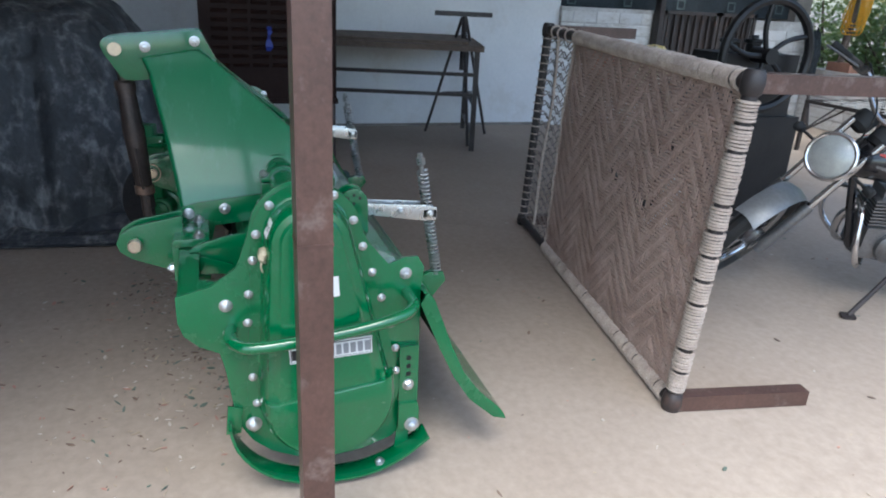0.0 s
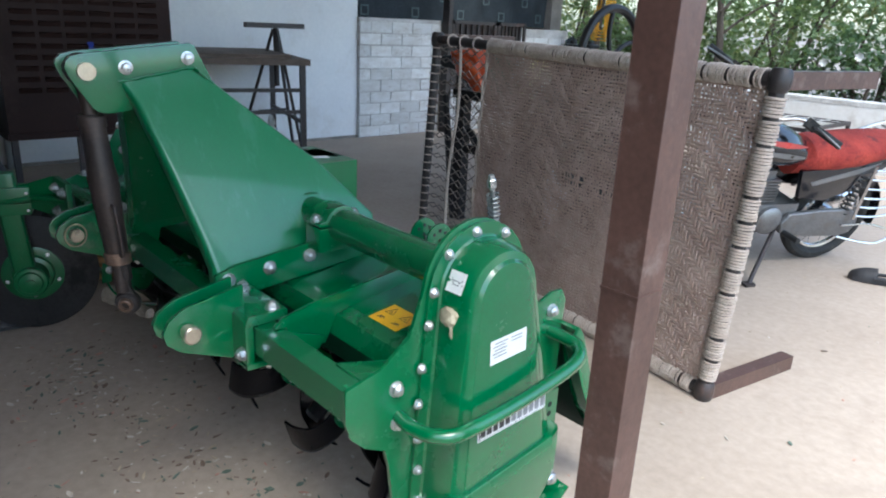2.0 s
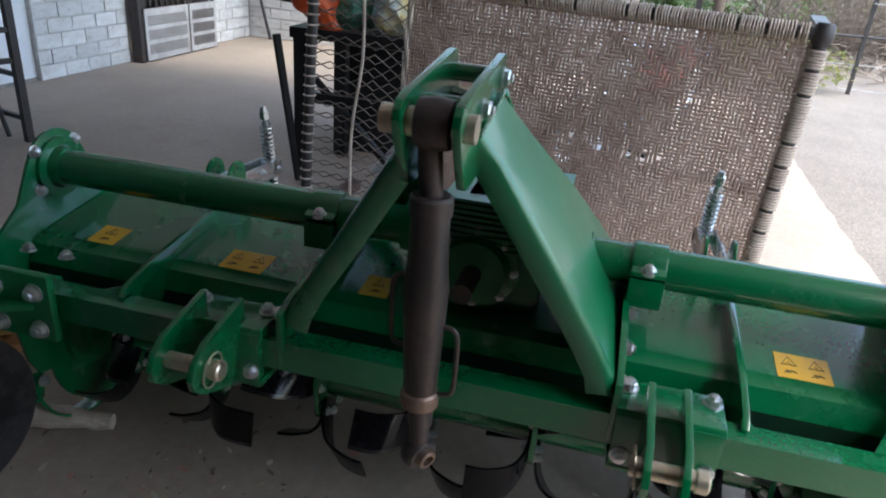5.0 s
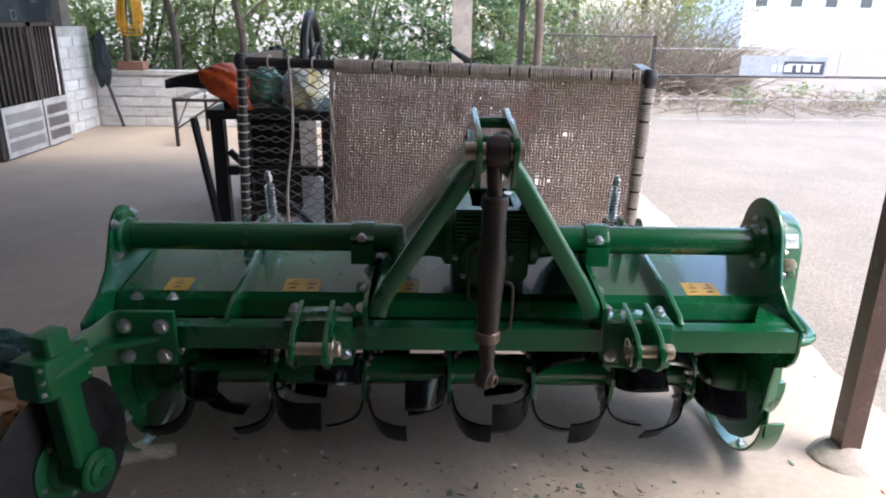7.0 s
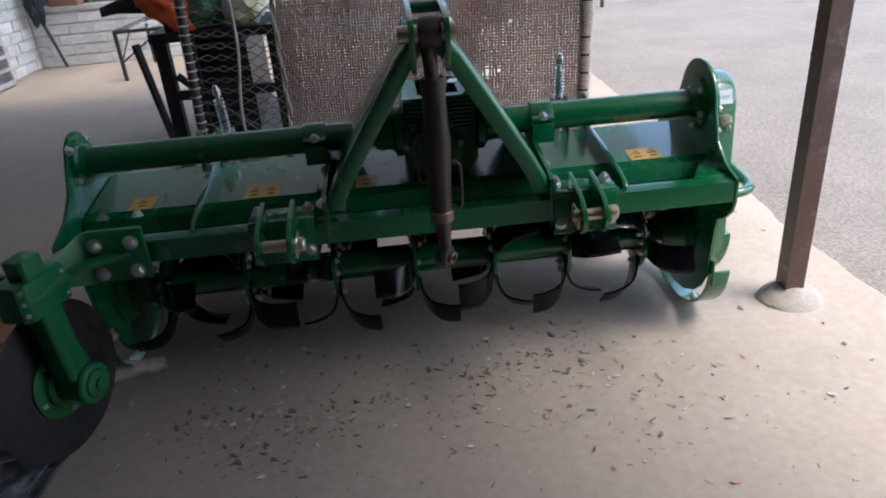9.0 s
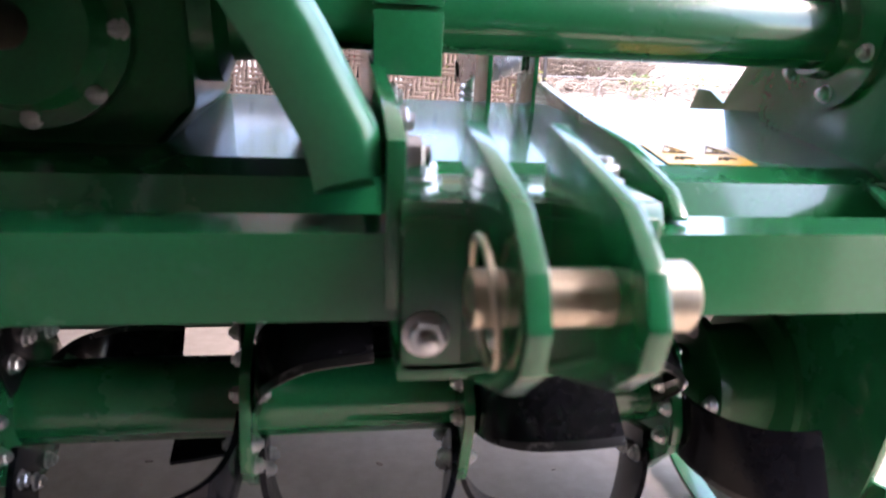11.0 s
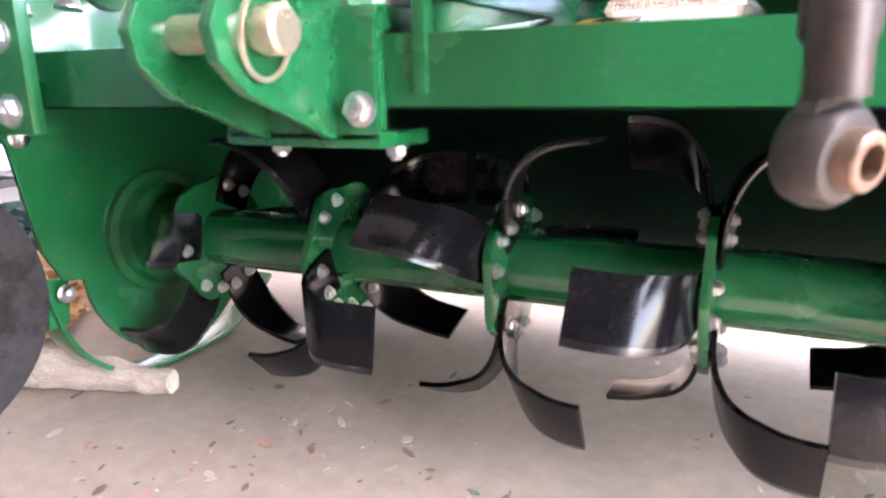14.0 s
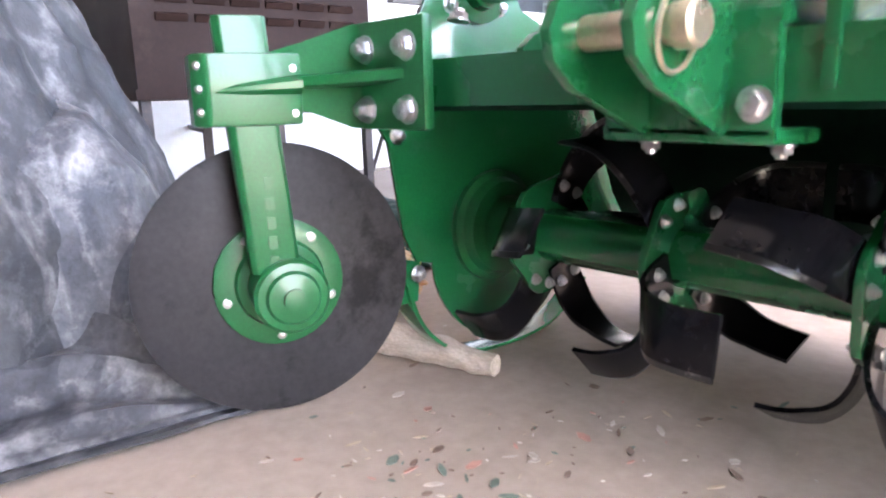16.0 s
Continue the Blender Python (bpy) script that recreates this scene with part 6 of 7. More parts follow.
def wheel_of(c, m, r=0.285, name="wheel"):
    bm = B()
    pipe(bm, [(c[0] + (r - 0.035) * math.cos(a), c[1], c[2] + (r - 0.035) * math.sin(a)) for a in [k * math.tau / 44 for k in range(44)]], 0.038, 10, True)
    t = bpart("tyre", bm, RUBBER, "", m)
    rm = B()
    pipe(rm, [(c[0] + (r - 0.075) * math.cos(a), c[1], c[2] + (r - 0.075) * math.sin(a)) for a in [k * math.tau / 44 for k in range(44)]], 0.016, 8, True)
    rod(rm, (c[0], c[1] - 0.06, c[2]), (c[0], c[1] + 0.06, c[2]), 0.055, 18)
    rim = bpart("rim", rm, CHROME, "", m, t)
    sp = B()
    for k in range(18):
        a = k * math.tau / 18
        rod(sp, (c[0] + 0.05 * math.cos(a + 0.5), c[1] + (0.04 if k % 2 else -0.04), c[2] + 0.05 * math.sin(a + 0.5)), (c[0] + (r - 0.08) * math.cos(a), c[1], c[2] + (r - 0.08) * math.sin(a)), 0.0018, 5)
    bpart("spokes", sp, CHROME, "", m, t)
    return t


wheel_of((0.0, 0, 0.285), BM)
# steering group: origin at the upper yoke, z along the fork
FD = 0.62
wheel_of((0.045, 0, -FD + 0.02), STEER)
for s in (-0.085, 0.085):
    f = B()
    rod(f, (0.01, s, 0.06), (0.01, s, -0.36), 0.017, 14)
    bpart("fork_tube", f, CHROME, "", STEER)
    f = B()
    lathe(f, (0.012, s, -0.33), (0, 0, -1), [(0, 0.024), (0.02, 0.026), (0.25, 0.025), (0.31, 0.02)], 16)
    bpart("fork_slider", f, ALLOY, "", STEER)
fe = B()
loft(fe, [[(0.045 + 0.300 * math.cos(a), y, -FD + 0.02 + 0.300 * math.sin(a) - abs(y) * 4 * abs(y)) for y in (-0.062, -0.045, 0, 0.045, 0.062)] for a in [radians(q) for q in range(20, 166, 8)]], closed=False, caps=False)
bmesh.ops.solidify(fe, geom=fe.faces[:], thickness=0.003)
bpart("front_mudguard", fe, SILVER, "dull silver front mudguard", STEER)
hl = B()
lathe(hl, (0.03, 0, -0.10), (1, 0, -0.05), [(0, 0.05), (0.02, 0.085), (0.07, 0.100), (0.10, 0.102)], 30)
lampb = bpart("headlamp", hl, TANK, "", STEER)
rg = B()
pipe(rg, [(0.132, 0.100 * math.cos(a), -0.105 + 0.100 * math.sin(a)) for a in [k * math.tau / 36 for k in range(36)]], 0.010, 8, True)
bpart("chrome_rim", rg, CHROME, "", STEER, lampb)
lg = B()
lathe(lg, (0.128, 0, -0.105), (1, 0, -0.05), [(0, 0.097), (0.012, 0.085), (0.022, 0.06), (0.028, 0.02)], 30)
bpart("headlamp_glass", lg, LENS, "ribbed headlamp glass", STEER, lampb)
for s in (-0.055, 0.055):
    d = B()
    lathe(d, (-0.01, s, 0.03), (-0.35, 0, 1), [(0, 0.03), (0.02, 0.048), (0.075, 0.050), (0.085, 0.045)], 22)
    bpart("instrument", d, RUBBER, "", STEER)
hb = B()
pipe(hb, smooth_path([(-0.008, -0.395, 0.225), (-0.030, -0.20, 0.223), (-0.015, -0.10, 0.155), (0.0, 0, 0.12), (-0.015, 0.10, 0.155), (-0.030, 0.20, 0.223), (-0.008, 0.395, 0.225)]), 0.011, 10)
bar_ = bpart("handlebar", hb, CHROME, "", STEER)
for s in (-1, 1):
    gr = B()
    rod(gr, (-0.007, s * 0.402, 0.225), (-0.023, s * 0.265, 0.224), 0.019, 14)
    bpart("grip", gr, RUBBER, "", STEER, bar_)
    sw_ = B()
    box(sw_, -0.05, 0.005, -0.03, 0.03, -0.022, 0.022)
    sw_.transform(Matrix.Translation((0.0, s * 0.232, 0.223)))
    bpart("switch", bevel(sw_, 0.004), RUBBER, "", STEER, bar_)
    lv = B()
    pipe(lv, smooth_path([(-0.015, s * 0.235, 0.220), (0.045, s * 0.285, 0.216), (0.055, s * 0.40, 0.205)]), 0.006, 7)
    bpart("lever", lv, ALLOY, "", STEER, bar_)
cb_ = B()
pipe(cb_, smooth_path([(-0.01, -0.235, 0.24), (0.12, -0.18, 0.25), (0.16, 0.0, 0.12), (0.06, 0.02, -0.10)], 8), 0.004, 6)
bpart("control_cable", cb_, RUBBER, "", STEER)
for s in (-0.15, 0.15):
    ind = B()
    lathe(ind, (0.06, s * 0.8, -0.11), (0, 1 if s > 0 else -1, 0), [(0, 0.007), (0.06, 0.007), (0.065, 0.02), (0.10, 0.024), (0.11, 0.016)], 14)
    bpart("indicator", ind, RUBBER, "", STEER)
# tank, seat, side cover
tk = B()
loft(tk, [[(x, w * math.cos(a), z + h * math.sin(a) * (1 if math.sin(a) > 0 else 0.75)) for a in [k * math.tau / 20 for k in range(20)]] for x, w, z, h in ((0.39, 0.07, 0.675, 0.06), (0.43, 0.112, 0.69, 0.095), (0.55, 0.137, 0.715, 0.125), (0.68, 0.132, 0.725, 0.125), (0.77, 0.098, 0.715, 0.10), (0.81, 0.05, 0.705, 0.05))])
tank = bpart("fuel_tank", tk, TANK, "black fuel tank with red and silver stripes")
for dz, mat in ((0.045, RED), (-0.010, SILVER)):
    for s in (-1, 1):
        q = B()
        loft(q, [[(x, s * (math.sqrt(max(0.0, 1 - ((dz + e * 0.012 * k) / 0.115) ** 2)) * w + 0.003), 0.725 + dz + e * 0.014 * k + (x - 0.58) * 0.12) for e in (-1, 1)] for x, w, k in ((0.45, 0.117, 0.2), (0.52, 0.131, 0.7), (0.60, 0.136, 1.0), (0.68, 0.131, 0.8), (0.74, 0.107, 0.3))], closed=False, caps=False)
        bmesh.ops.solidify(q, geom=q.faces[:], thickness=0.002)
        bpart("tank_stripe", q, mat, "", BM, tank)
se = B()
loft(se, [[(x, w * math.cos(a), z + (h * math.sin(a) if math.sin(a) > 0 else 0.115 * math.sin(a))) for a in [k * math.tau / 18 for k in range(18)]] for x, w, z, h in ((0.43, 0.085, 0.675, 0.055), (0.38, 0.125, 0.688, 0.085), (0.22, 0.145, 0.695, 0.090), (0.05, 0.145, 0.712, 0.080), (-0.15, 0.125, 0.735, 0.06), (-0.27, 0.09, 0.75, 0.045), (-0.30, 0.04, 0.75, 0.02))])
bpart("seat", se, SEATRED, "mottled red seat cover")
for s in (-1, 1):
    sc = B()
    prism(sc, [(0.42, 0.62), (0.20, 0.63), (-0.12, 0.70), (-0.20, 0.68), (0.02, 0.50), (0.20, 0.44), (0.38, 0.46)], "y", s * 0.085, s * 0.115)
    bpart("side_cover", bevel(sc, 0.008), TANK)
    st_ = B()
    prism(st_, [(0.34, 0.555), (0.05, 0.625), (-0.10, 0.66), (0.03, 0.60), (0.32, 0.535)], "y", s * 0.1155, s * 0.118)
    bpart("cover_stripe", st_, SILVER)
    sh = B()
    rod(sh, (-0.03, s * 0.10, 0.60), (0.02, s * 0.11, 0.30), 0.011, 10)
    bpart("shock_rod", sh, CHROME)
    sh = B()
    pts = []
    for k in range(81):
        a = k * math.tau / 9
        pts.append((-0.025 + 0.045 * k / 80 + 0.024 * math.cos(a), s * 0.105 + 0.024 * math.sin(a), 0.58 - 0.24 * k / 80))
    pipe(sh, pts, 0.006, 6)
    bpart("shock_spring", sh, RUBBER)
# engine, exhaust, crash bar, stands
en = B()
box(en, 0.34, 0.66, -0.10, 0.10, 0.26, 0.42)
eng = bpart("crankcase", bevel(en, 0.03, 3), ALLOY, "grey alloy engine")
ec_ = B()
lathe(ec_, (0.52, 0.09, 0.33), (0, 1, 0), [(0, 0.085), (0.03, 0.08), (0.045, 0.06), (0.05, 0.02)], 24)
bpart("engine_cover", ec_, ALLOY, "", BM, eng)
for k in range(8):
    z = 0.43 + 0.017 * k
    fn = B()
    box(fn, 0.50, 0.66, -0.085, 0.085, z, z + 0.007)
    bpart("cylinder_fin", bevel(fn, 0.002), ALLOY, "", BM, eng)
cy = B()
box(cy, 0.53, 0.63, -0.06, 0.06, 0.41, 0.60)
bpart("cylinder", bevel(cy, 0.006), ALLOY, "", BM, eng)
ch = B()
prism(ch, [(0.42, 0.25), (0.44, 0.31), (0.40, 0.37), (0.20, 0.385), (-0.02, 0.385), (-0.085, 0.35), (-0.10, 0.29), (-0.07, 0.235), (0.0, 0.215), (0.25, 0.225)], "y", 0.095, 0.13)
bpart("chain_cover", bevel(ch, 0.012, 3), ALLOY)
ex = B()
pipe(ex, smooth_path([(0.64, -0.02, 0.50), (0.72, -0.05, 0.40), (0.66, -0.12, 0.24), (0.40, -0.15, 0.22), (0.20, -0.16, 0.24)]), 0.019, 10)
pipe(ex, [(0.20, -0.16, 0.24), (-0.35, -0.17, 0.33)], 0.045, 14)
bpart("exhaust", ex, CHROME)
cg = B()
pipe(cg, smooth_path([(0.72, 0.0, 0.56), (0.74, 0.14, 0.52), (0.75, 0.21, 0.40), (0.72, 0.21, 0.30), (0.66, 0.14, 0.24), (0.62, 0.06, 0.24)]), 0.0135, 10)
pipe(cg, smooth_path([(0.72, 0.0, 0.56), (0.74, -0.14, 0.52), (0.75, -0.21, 0.40), (0.72, -0.21, 0.30), (0.66, -0.14, 0.24), (0.62, -0.06, 0.24)]), 0.0135, 10)
bpart("crash_bar", cg, CHROME, "chrome crash bar")
fr_ = B()
pipe(fr_, smooth_path([(0.78, 0, 0.72), (0.70, 0, 0.40), (0.62, 0, 0.24), (0.30, 0, 0.22), (0.10, 0, 0.34), (0.0, 0, 0.60), (-0.22, 0, 0.68)]), 0.020, 8)
bpart("frame_tube", fr_, TANK)
ks = B()
foot_w = BM.inverted() @ Vector((0.45, 2.58, 0.012))
pipe(ks, [(0.42, 0.08, 0.25), foot_w], 0.012, 8)
box(ks, -0.03, 0.03, -0.02, 0.02, -0.008, 0.006, Matrix.Translation(foot_w))
bpart("side_stand", ks, DARKSTEEL)
pg = B()
rod(pg, (0.40, 0.10, 0.26), (0.40, 0.24, 0.27), 0.016, 10)
bpart("foot_peg", pg, RUBBER)
for k in range(6):
    z = 0.36 + 0.055 * k
    bpart("guard_bar", pipe(B(), smooth_path([(-0.02, 0.155, z), (-0.14, 0.175, z), (-0.28, 0.165, z + 0.01)]), 0.006, 6), CHROME, "chrome wheel guard bar")
for x in (-0.02, -0.28):
    bpart("guard_upright", pipe(B(), [(x, 0.157, 0.34), (x, 0.157, 0.66)], 0.008, 6), CHROME)
bpart("foot_guard", pipe(B(), smooth_path([(0.06, 0.17, 0.24), (-0.15, 0.23, 0.22), (-0.30, 0.20, 0.26), (-0.16, 0.16, 0.30), (0.04, 0.15, 0.30)]), 0.007, 6), CHROME)
rk = B()
pipe(rk, smooth_path([(-0.10, 0.14, 0.74), (-0.30, 0.13, 0.80), (-0.40, 0.07, 0.83), (-0.40, -0.07, 0.83), (-0.30, -0.13, 0.80), (-0.10, -0.14, 0.74)]), 0.009, 8)
for k in range(4):
    pipe(rk, [(-0.22 - 0.05 * k, 0.12, 0.77 + 0.012 * k), (-0.22 - 0.05 * k, -0.12, 0.77 + 0.012 * k)], 0.006, 6)
bpart("tail_rack", rk, CHROME)
rf = B()
loft(rf, [[(0.310 * math.cos(a), y, 0.285 + 0.310 * math.sin(a)) for y in (-0.06, -0.03, 0, 0.03, 0.06)] for a in [radians(q) for q in range(60, 200, 10)]], closed=False, caps=False)
bmesh.ops.solidify(rf, geom=rf.faces[:], thickness=0.003)
bpart("rear_mudguard", rf, TANK)

# ---- garden beyond the low wall ----
def leaf_mat(name, a, b):
    m = material(name, a, 0.55, second=b, patch=1.6, grain=14, amount=0.35, bump=0)
    bs = m.node_tree.nodes["Principled BSDF"]
    bs.inputs["Subsurface Weight"].default_value = 0.0
    bs.inputs["Transmission Weight"].default_value = 0.0
    tr = m.node_tree.nodes.new("ShaderNodeBsdfTranslucent")
    tr.inputs[0].default_value = (a[0] * 1.6, a[1] * 1.5, a[2], 1)
    mixs = m.node_tree.nodes.new("ShaderNodeMixShader")
    mixs.inputs[0].default_value = 0.45
    m.node_tree.links.new(bs.outputs[0], mixs.inputs[1])
    m.node_tree.links.new(tr.outputs[0], mixs.inputs[2])
    m.node_tree.links.new(mixs.outputs[0], m.node_tree.nodes["Material Output"].inputs[0])
    return m


LEAF_D = leaf_mat("dark_leaf", (0.095, 0.155, 0.09), (0.065, 0.12, 0.065))
LEAF_M = leaf_mat("mid_leaf", (0.145, 0.205, 0.105), (0.10, 0.16, 0.085))
LEAF_P = leaf_mat("pale_dry_leaf", (0.20, 0.21, 0.10), (0.14, 0.14, 0.08))
BARK = material("grey_brown_bark", (0.11, 0.085, 0.07), 0.9, patch=6, grain=40, amount=0.35, bump=0.8, bump_size=0.01, stretch=(3, 3, 1))
TWIG = material("dry_twig", (0.30, 0.24, 0.195), 0.9, patch=6, grain=40, amount=0.3, bump=0.4)
PETAL = material("white_petal", (0.80, 0.78, 0.74), 0.6, patch=20, amount=0.1, bump=0)


def leaves(bm, c, r, n, size, rg, flat=1.0):
    """Small folded leaves in clumps inside an ellipsoid."""
    for k in range(n):
        d = Vector((rg.gauss(0, 1), rg.gauss(0, 1), rg.gauss(0, 1))).normalized()
        f = rg.random() ** 0.45
        p = Vector((c[0] + d.x * r[0] * f, c[1] + d.y * r[1] * f, c[2] + d.z * r[2] * f))
        if noise.noise(p * 2.3) < -0.12:
            continue
        s = size * rg.uniform(0.6, 1.5)
        ax = Vector((rg.gauss(0, 1), rg.gauss(0, 1), rg.gauss(0, 0.7) - 0.2)).normalized()
        sd = ax.cross(Vector((rg.gauss(0, 0.4), rg.gauss(0, 0.4), 1))).normalized()
        up = sd.cross(ax)
        v = [bm.verts.new(q) for q in (p, p + ax * s * 0.5 + sd * s * 0.30 + up * s * 0.08, p + ax * s, p + ax * s * 0.5 - sd * s * 0.30 + up * s * 0.08)]
        bm.faces.new((v[0], v[1], v[2]))
        bm.faces.new((v[0], v[2], v[3]))


def shrub(name, at, blobs, mat, label, seed, n=1400, size=0.06, stems=5, bark=BARK, flowers=0, cat="shrub"):
    rg = random.Random(seed)
    g = thing(name, at, label, cat)
    tb = B()
    for k in range(stems):
        b = blobs[k % len(blobs)][0]
        p0 = Vector((at[0] + rg.uniform(-0.12, 0.12), at[1] + rg.uniform(-0.12, 0.12), at[2] - 0.05))
        p2 = Vector(b) + Vector((rg.uniform(-0.3, 0.3), rg.uniform(-0.3, 0.3), rg.uniform(0, 0.4)))
        p1 = p0.lerp(p2, 0.5) + Vector((rg.uniform(-0.15, 0.15), rg.uniform(-0.15, 0.15), 0.1))
        pts = smooth_path([p0, p1, p2], 6)
        pipe(tb, pts, [0.035 * (1 - 0.8 * i / (len(pts) - 1)) for i in range(len(pts))], 7)
    part("stem", tb, bark, g)
    cb = B()
    for c, r in blobs:
        leaves(cb, c, r, n, size, rg)
    part("crown", cb, mat, g)
    if flowers:
        for k in range(flowers):
            c, r = rg.choice(blobs)
            d = Vector((rg.gauss(0, 1), -abs(rg.gauss(0, 1)) - 0.3, rg.gauss(0, 1))).normalized()
            p = Vector((c[0] + d.x * r[0] * 0.95, c[1] + d.y * r[1] * 0.95, c[2] + d.z * r[2] * 0.95))
            fb = B()
            for q in range(7):
                a = q * math.tau / 7
                e = Vector((math.cos(a), -0.5, math.sin(a))) * 0.045
                w = Vector((-math.sin(a), 0, math.cos(a))) * 0.022
                vv = [fb.verts.new(x) for x in (p, p + e * 0.6 + w, p + e * 1.1 + Vector((0, -0.012, 0)), p + e * 0.6 - w)]
                fb.faces.new(vv)
            part("flower", fb, PETAL, g)
    return g


GZ = -0.014
for i, (x, y, h, w, m, fl) in enumerate(((-5.6, 8.6, 1.9, 1.2, LEAF_M, 0), (-4.2, 8.3, 1.6, 0.9, LEAF_M, 0), (-3.1, 8.8, 1.7, 1.0, LEAF_M, 0), (-2.0, 8.2, 1.5, 0.9, LEAF_M, 4),
                                          (-0.9, 8.3, 1.6, 0.95, LEAF_D, 9), (0.25, 8.5, 1.7, 0.9, LEAF_D, 9), (1.3, 9.3, 1.7, 0.8, LEAF_M, 3))):
    shrub("rose_bush" if fl else "garden_bush", (x, y, GZ), [((x, y, h * 0.62), (w, w * 0.8, h * 0.62)), ((x + 0.4, y + 0.5, h * 1.15), (w * 0.9, w * 0.7, h * 0.5)), ((x - 0.5, y - 0.1, h * 0.4), (w * 0.7, w * 0.6, h * 0.4))],
          m, "leafy green rose bush with white blooms" if fl else "loose leafy green garden bush", 40 + i, 2300, 0.075, 6, BARK, fl)
# tall trees behind, whose crowns shade the view
# the five over 5 m rise out of view to block low sky
for i, (x, y, tz, mat) in enumerate(((-3.30, 7.3, 3.4, LEAF_D), (-2.55, 7.6, 3.6, LEAF_D), (-5.4, 9.6, 5.6, LEAF_M), (-3.2, 10.6, 5.8, LEAF_M), (-1.2, 11.5, 6.0, LEAF_M), (1.2, 12.5, 5.4, LEAF_M), (-7.5, 9.0, 5.6, LEAF_M))):
    rg = random.Random(90 + i)
    g = thing("garden_tree", (x, y, GZ), "slim garden tree with a thin dark trunk and open crown", "tree")
    tb = B()
    pts = smooth_path([(x, y, GZ - 0.05), (x + 0.06, y, 0.9), (x - 0.05, y + 0.05, 1.8), (x + 0.1, y + 0.1, tz)], 6)
    pipe(tb, pts, [0.06 * (1 - 0.65 * k / (len(pts) - 1)) for k in range(len(pts))], 9)
    for k in range(6):
        z0 = 1.1 + 0.3 * k
        a = rg.uniform(0, 6.28)
        q = smooth_path([(x, y, z0), (x + 0.4 * math.cos(a), y + 0.4 * math.sin(a), z0 + 0.35), (x + 0.9 * math.cos(a), y + 0.9 * math.sin(a), z0 + 0.55)], 4)
        pipe(tb, q, [0.022 * (1 - 0.7 * j / (len(q) - 1)) for j in range(len(q))], 6)
    part("trunk", tb, BARK, g)
    cb = B()
    for k in range(int((tz - 0.9) / 0.42)):
        a = rg.uniform(0, 6.28)
        leaves(cb, (x + 0.7 * math.cos(a), y + 0.7 * math.sin(a), 1.9 + 0.42 * k), (0.85, 0.85, 0.5), 600, 0.10, rg)
    part("crown", cb, mat, g)
# farther garden trees closing the view
for i, (x, y, tz) in enumerate(((-9.5, 14.0, 3.6), (-6.8, 14.5, 3.8), (-4.2, 13.5, 3.6), (-1.8, 15.0, 4.2), (0.8, 16.0, 4.4), (3.4, 16.5, 4.0), (5.4, 17.5, 3.2))):
    rg = random.Random(140 + i)
    g = thing("orchard_tree", (x, y, GZ), "bushy pale green orchard tree beyond the garden", "tree")
    tb = B()
    pipe(tb, smooth_path([(x, y, GZ - 0.05), (x + 0.08, y, 0.7), (x, y + 0.1, tz * 0.8)], 5), 0.08, 8)
    part("trunk", tb, BARK, g)
    cb = B()
    for k in range(8):
        a = rg.uniform(0, 6.28)
        leaves(cb, (x + 1.0 * math.cos(a), y + 0.8 * math.sin(a), 0.5 + (tz - 0.7) * k / 7), (1.25, 1.0, 0.75), 360, 0.16, rg)
    part("crown", cb, LEAF_M if i % 2 else LEAF_P, g)
# dry thorn brush beside the gate track
for i, (x, y, h) in enumerate(((2.2, 9.6, 1.7), (3.2, 9.9, 2.0), (4.1, 9.8, 1.6), (2.7, 10.6, 2.3), (1.7, 10.2, 2.1), (3.7, 10.8, 2.3), (4.6, 11.2, 1.9), (5.2, 10.9, 1.5))):
    rg = random.Random(200 + i)
    g = thing("dry_brush", (x, y, GZ), "dry thorny brush with bare twigs and dusty leaves", "brush")
    tb = B()
    for k in range(230 if x > 2.4 else 110):
        a, e = rg.uniform(0, 6.28), rg.uniform(0.25, 1.4)
        L = rg.uniform(0.5, 1.0) * h
        d = Vector((math.cos(a) * math.cos(e), math.sin(a) * math.cos(e), math.sin(e)))
        p0 = Vector((x + rg.uniform(-0.25, 0.25), y + rg.uniform(-0.25, 0.25), GZ))
        p = [p0, p0 + d * L * 0.5 + Vector((0, 0, 0.08)), p0 + d * L + Vector((rg.uniform(-0.2, 0.2), rg.uniform(-0.2, 0.2), -0.12))]
        q = smooth_path(p, 3)
        pipe(tb, q, [0.009 * (1 - 0.7 * j / (len(q) - 1)) for j in range(len(q))], 4)
    tagged(part("twig_tangle", tb, TWIG, g), "dry bare twigs", kind="stuff")
    cb = B()
    leaves(cb, (x, y, h * 0.55), (0.75, 0.6, h * 0.55), 420 if x > 2.4 else 1300, 0.055, rg)
    leaves(cb, (x, y + 0.2, h * 0.85), (0.6, 0.5, h * 0.3), 160 if x > 2.4 else 600, 0.055, rg)
    part("leaves", cb, LEAF_P if i % 2 else LEAF_M, g)
# cut branches and weeds along the fence
rg = random.Random(77)
wb = B()
for k in range(520):
    x, y = rg.uniform(1.4, 9.0), rg.uniform(7.9, 9.4)
    a, L = rg.uniform(0, 6.28), rg.uniform(0.2, 0.9)
    z = rg.uniform(0.0, 0.12)
    q = smooth_path([(x, y, z), (x + L * 0.5 * math.cos(a), y + 0.4 * L * math.sin(a), z + rg.uniform(0.02, 0.16)), (x + L * math.cos(a), y + 0.8 * L * math.sin(a), z + rg.uniform(-0.02, 0.22))], 3)
    pipe(wb, q, 0.006, 4)
solo("cut_branches", wb, TWIG, "cut dry branches heaped along the fence", "branches", kind="stuff")
gb_ = B()
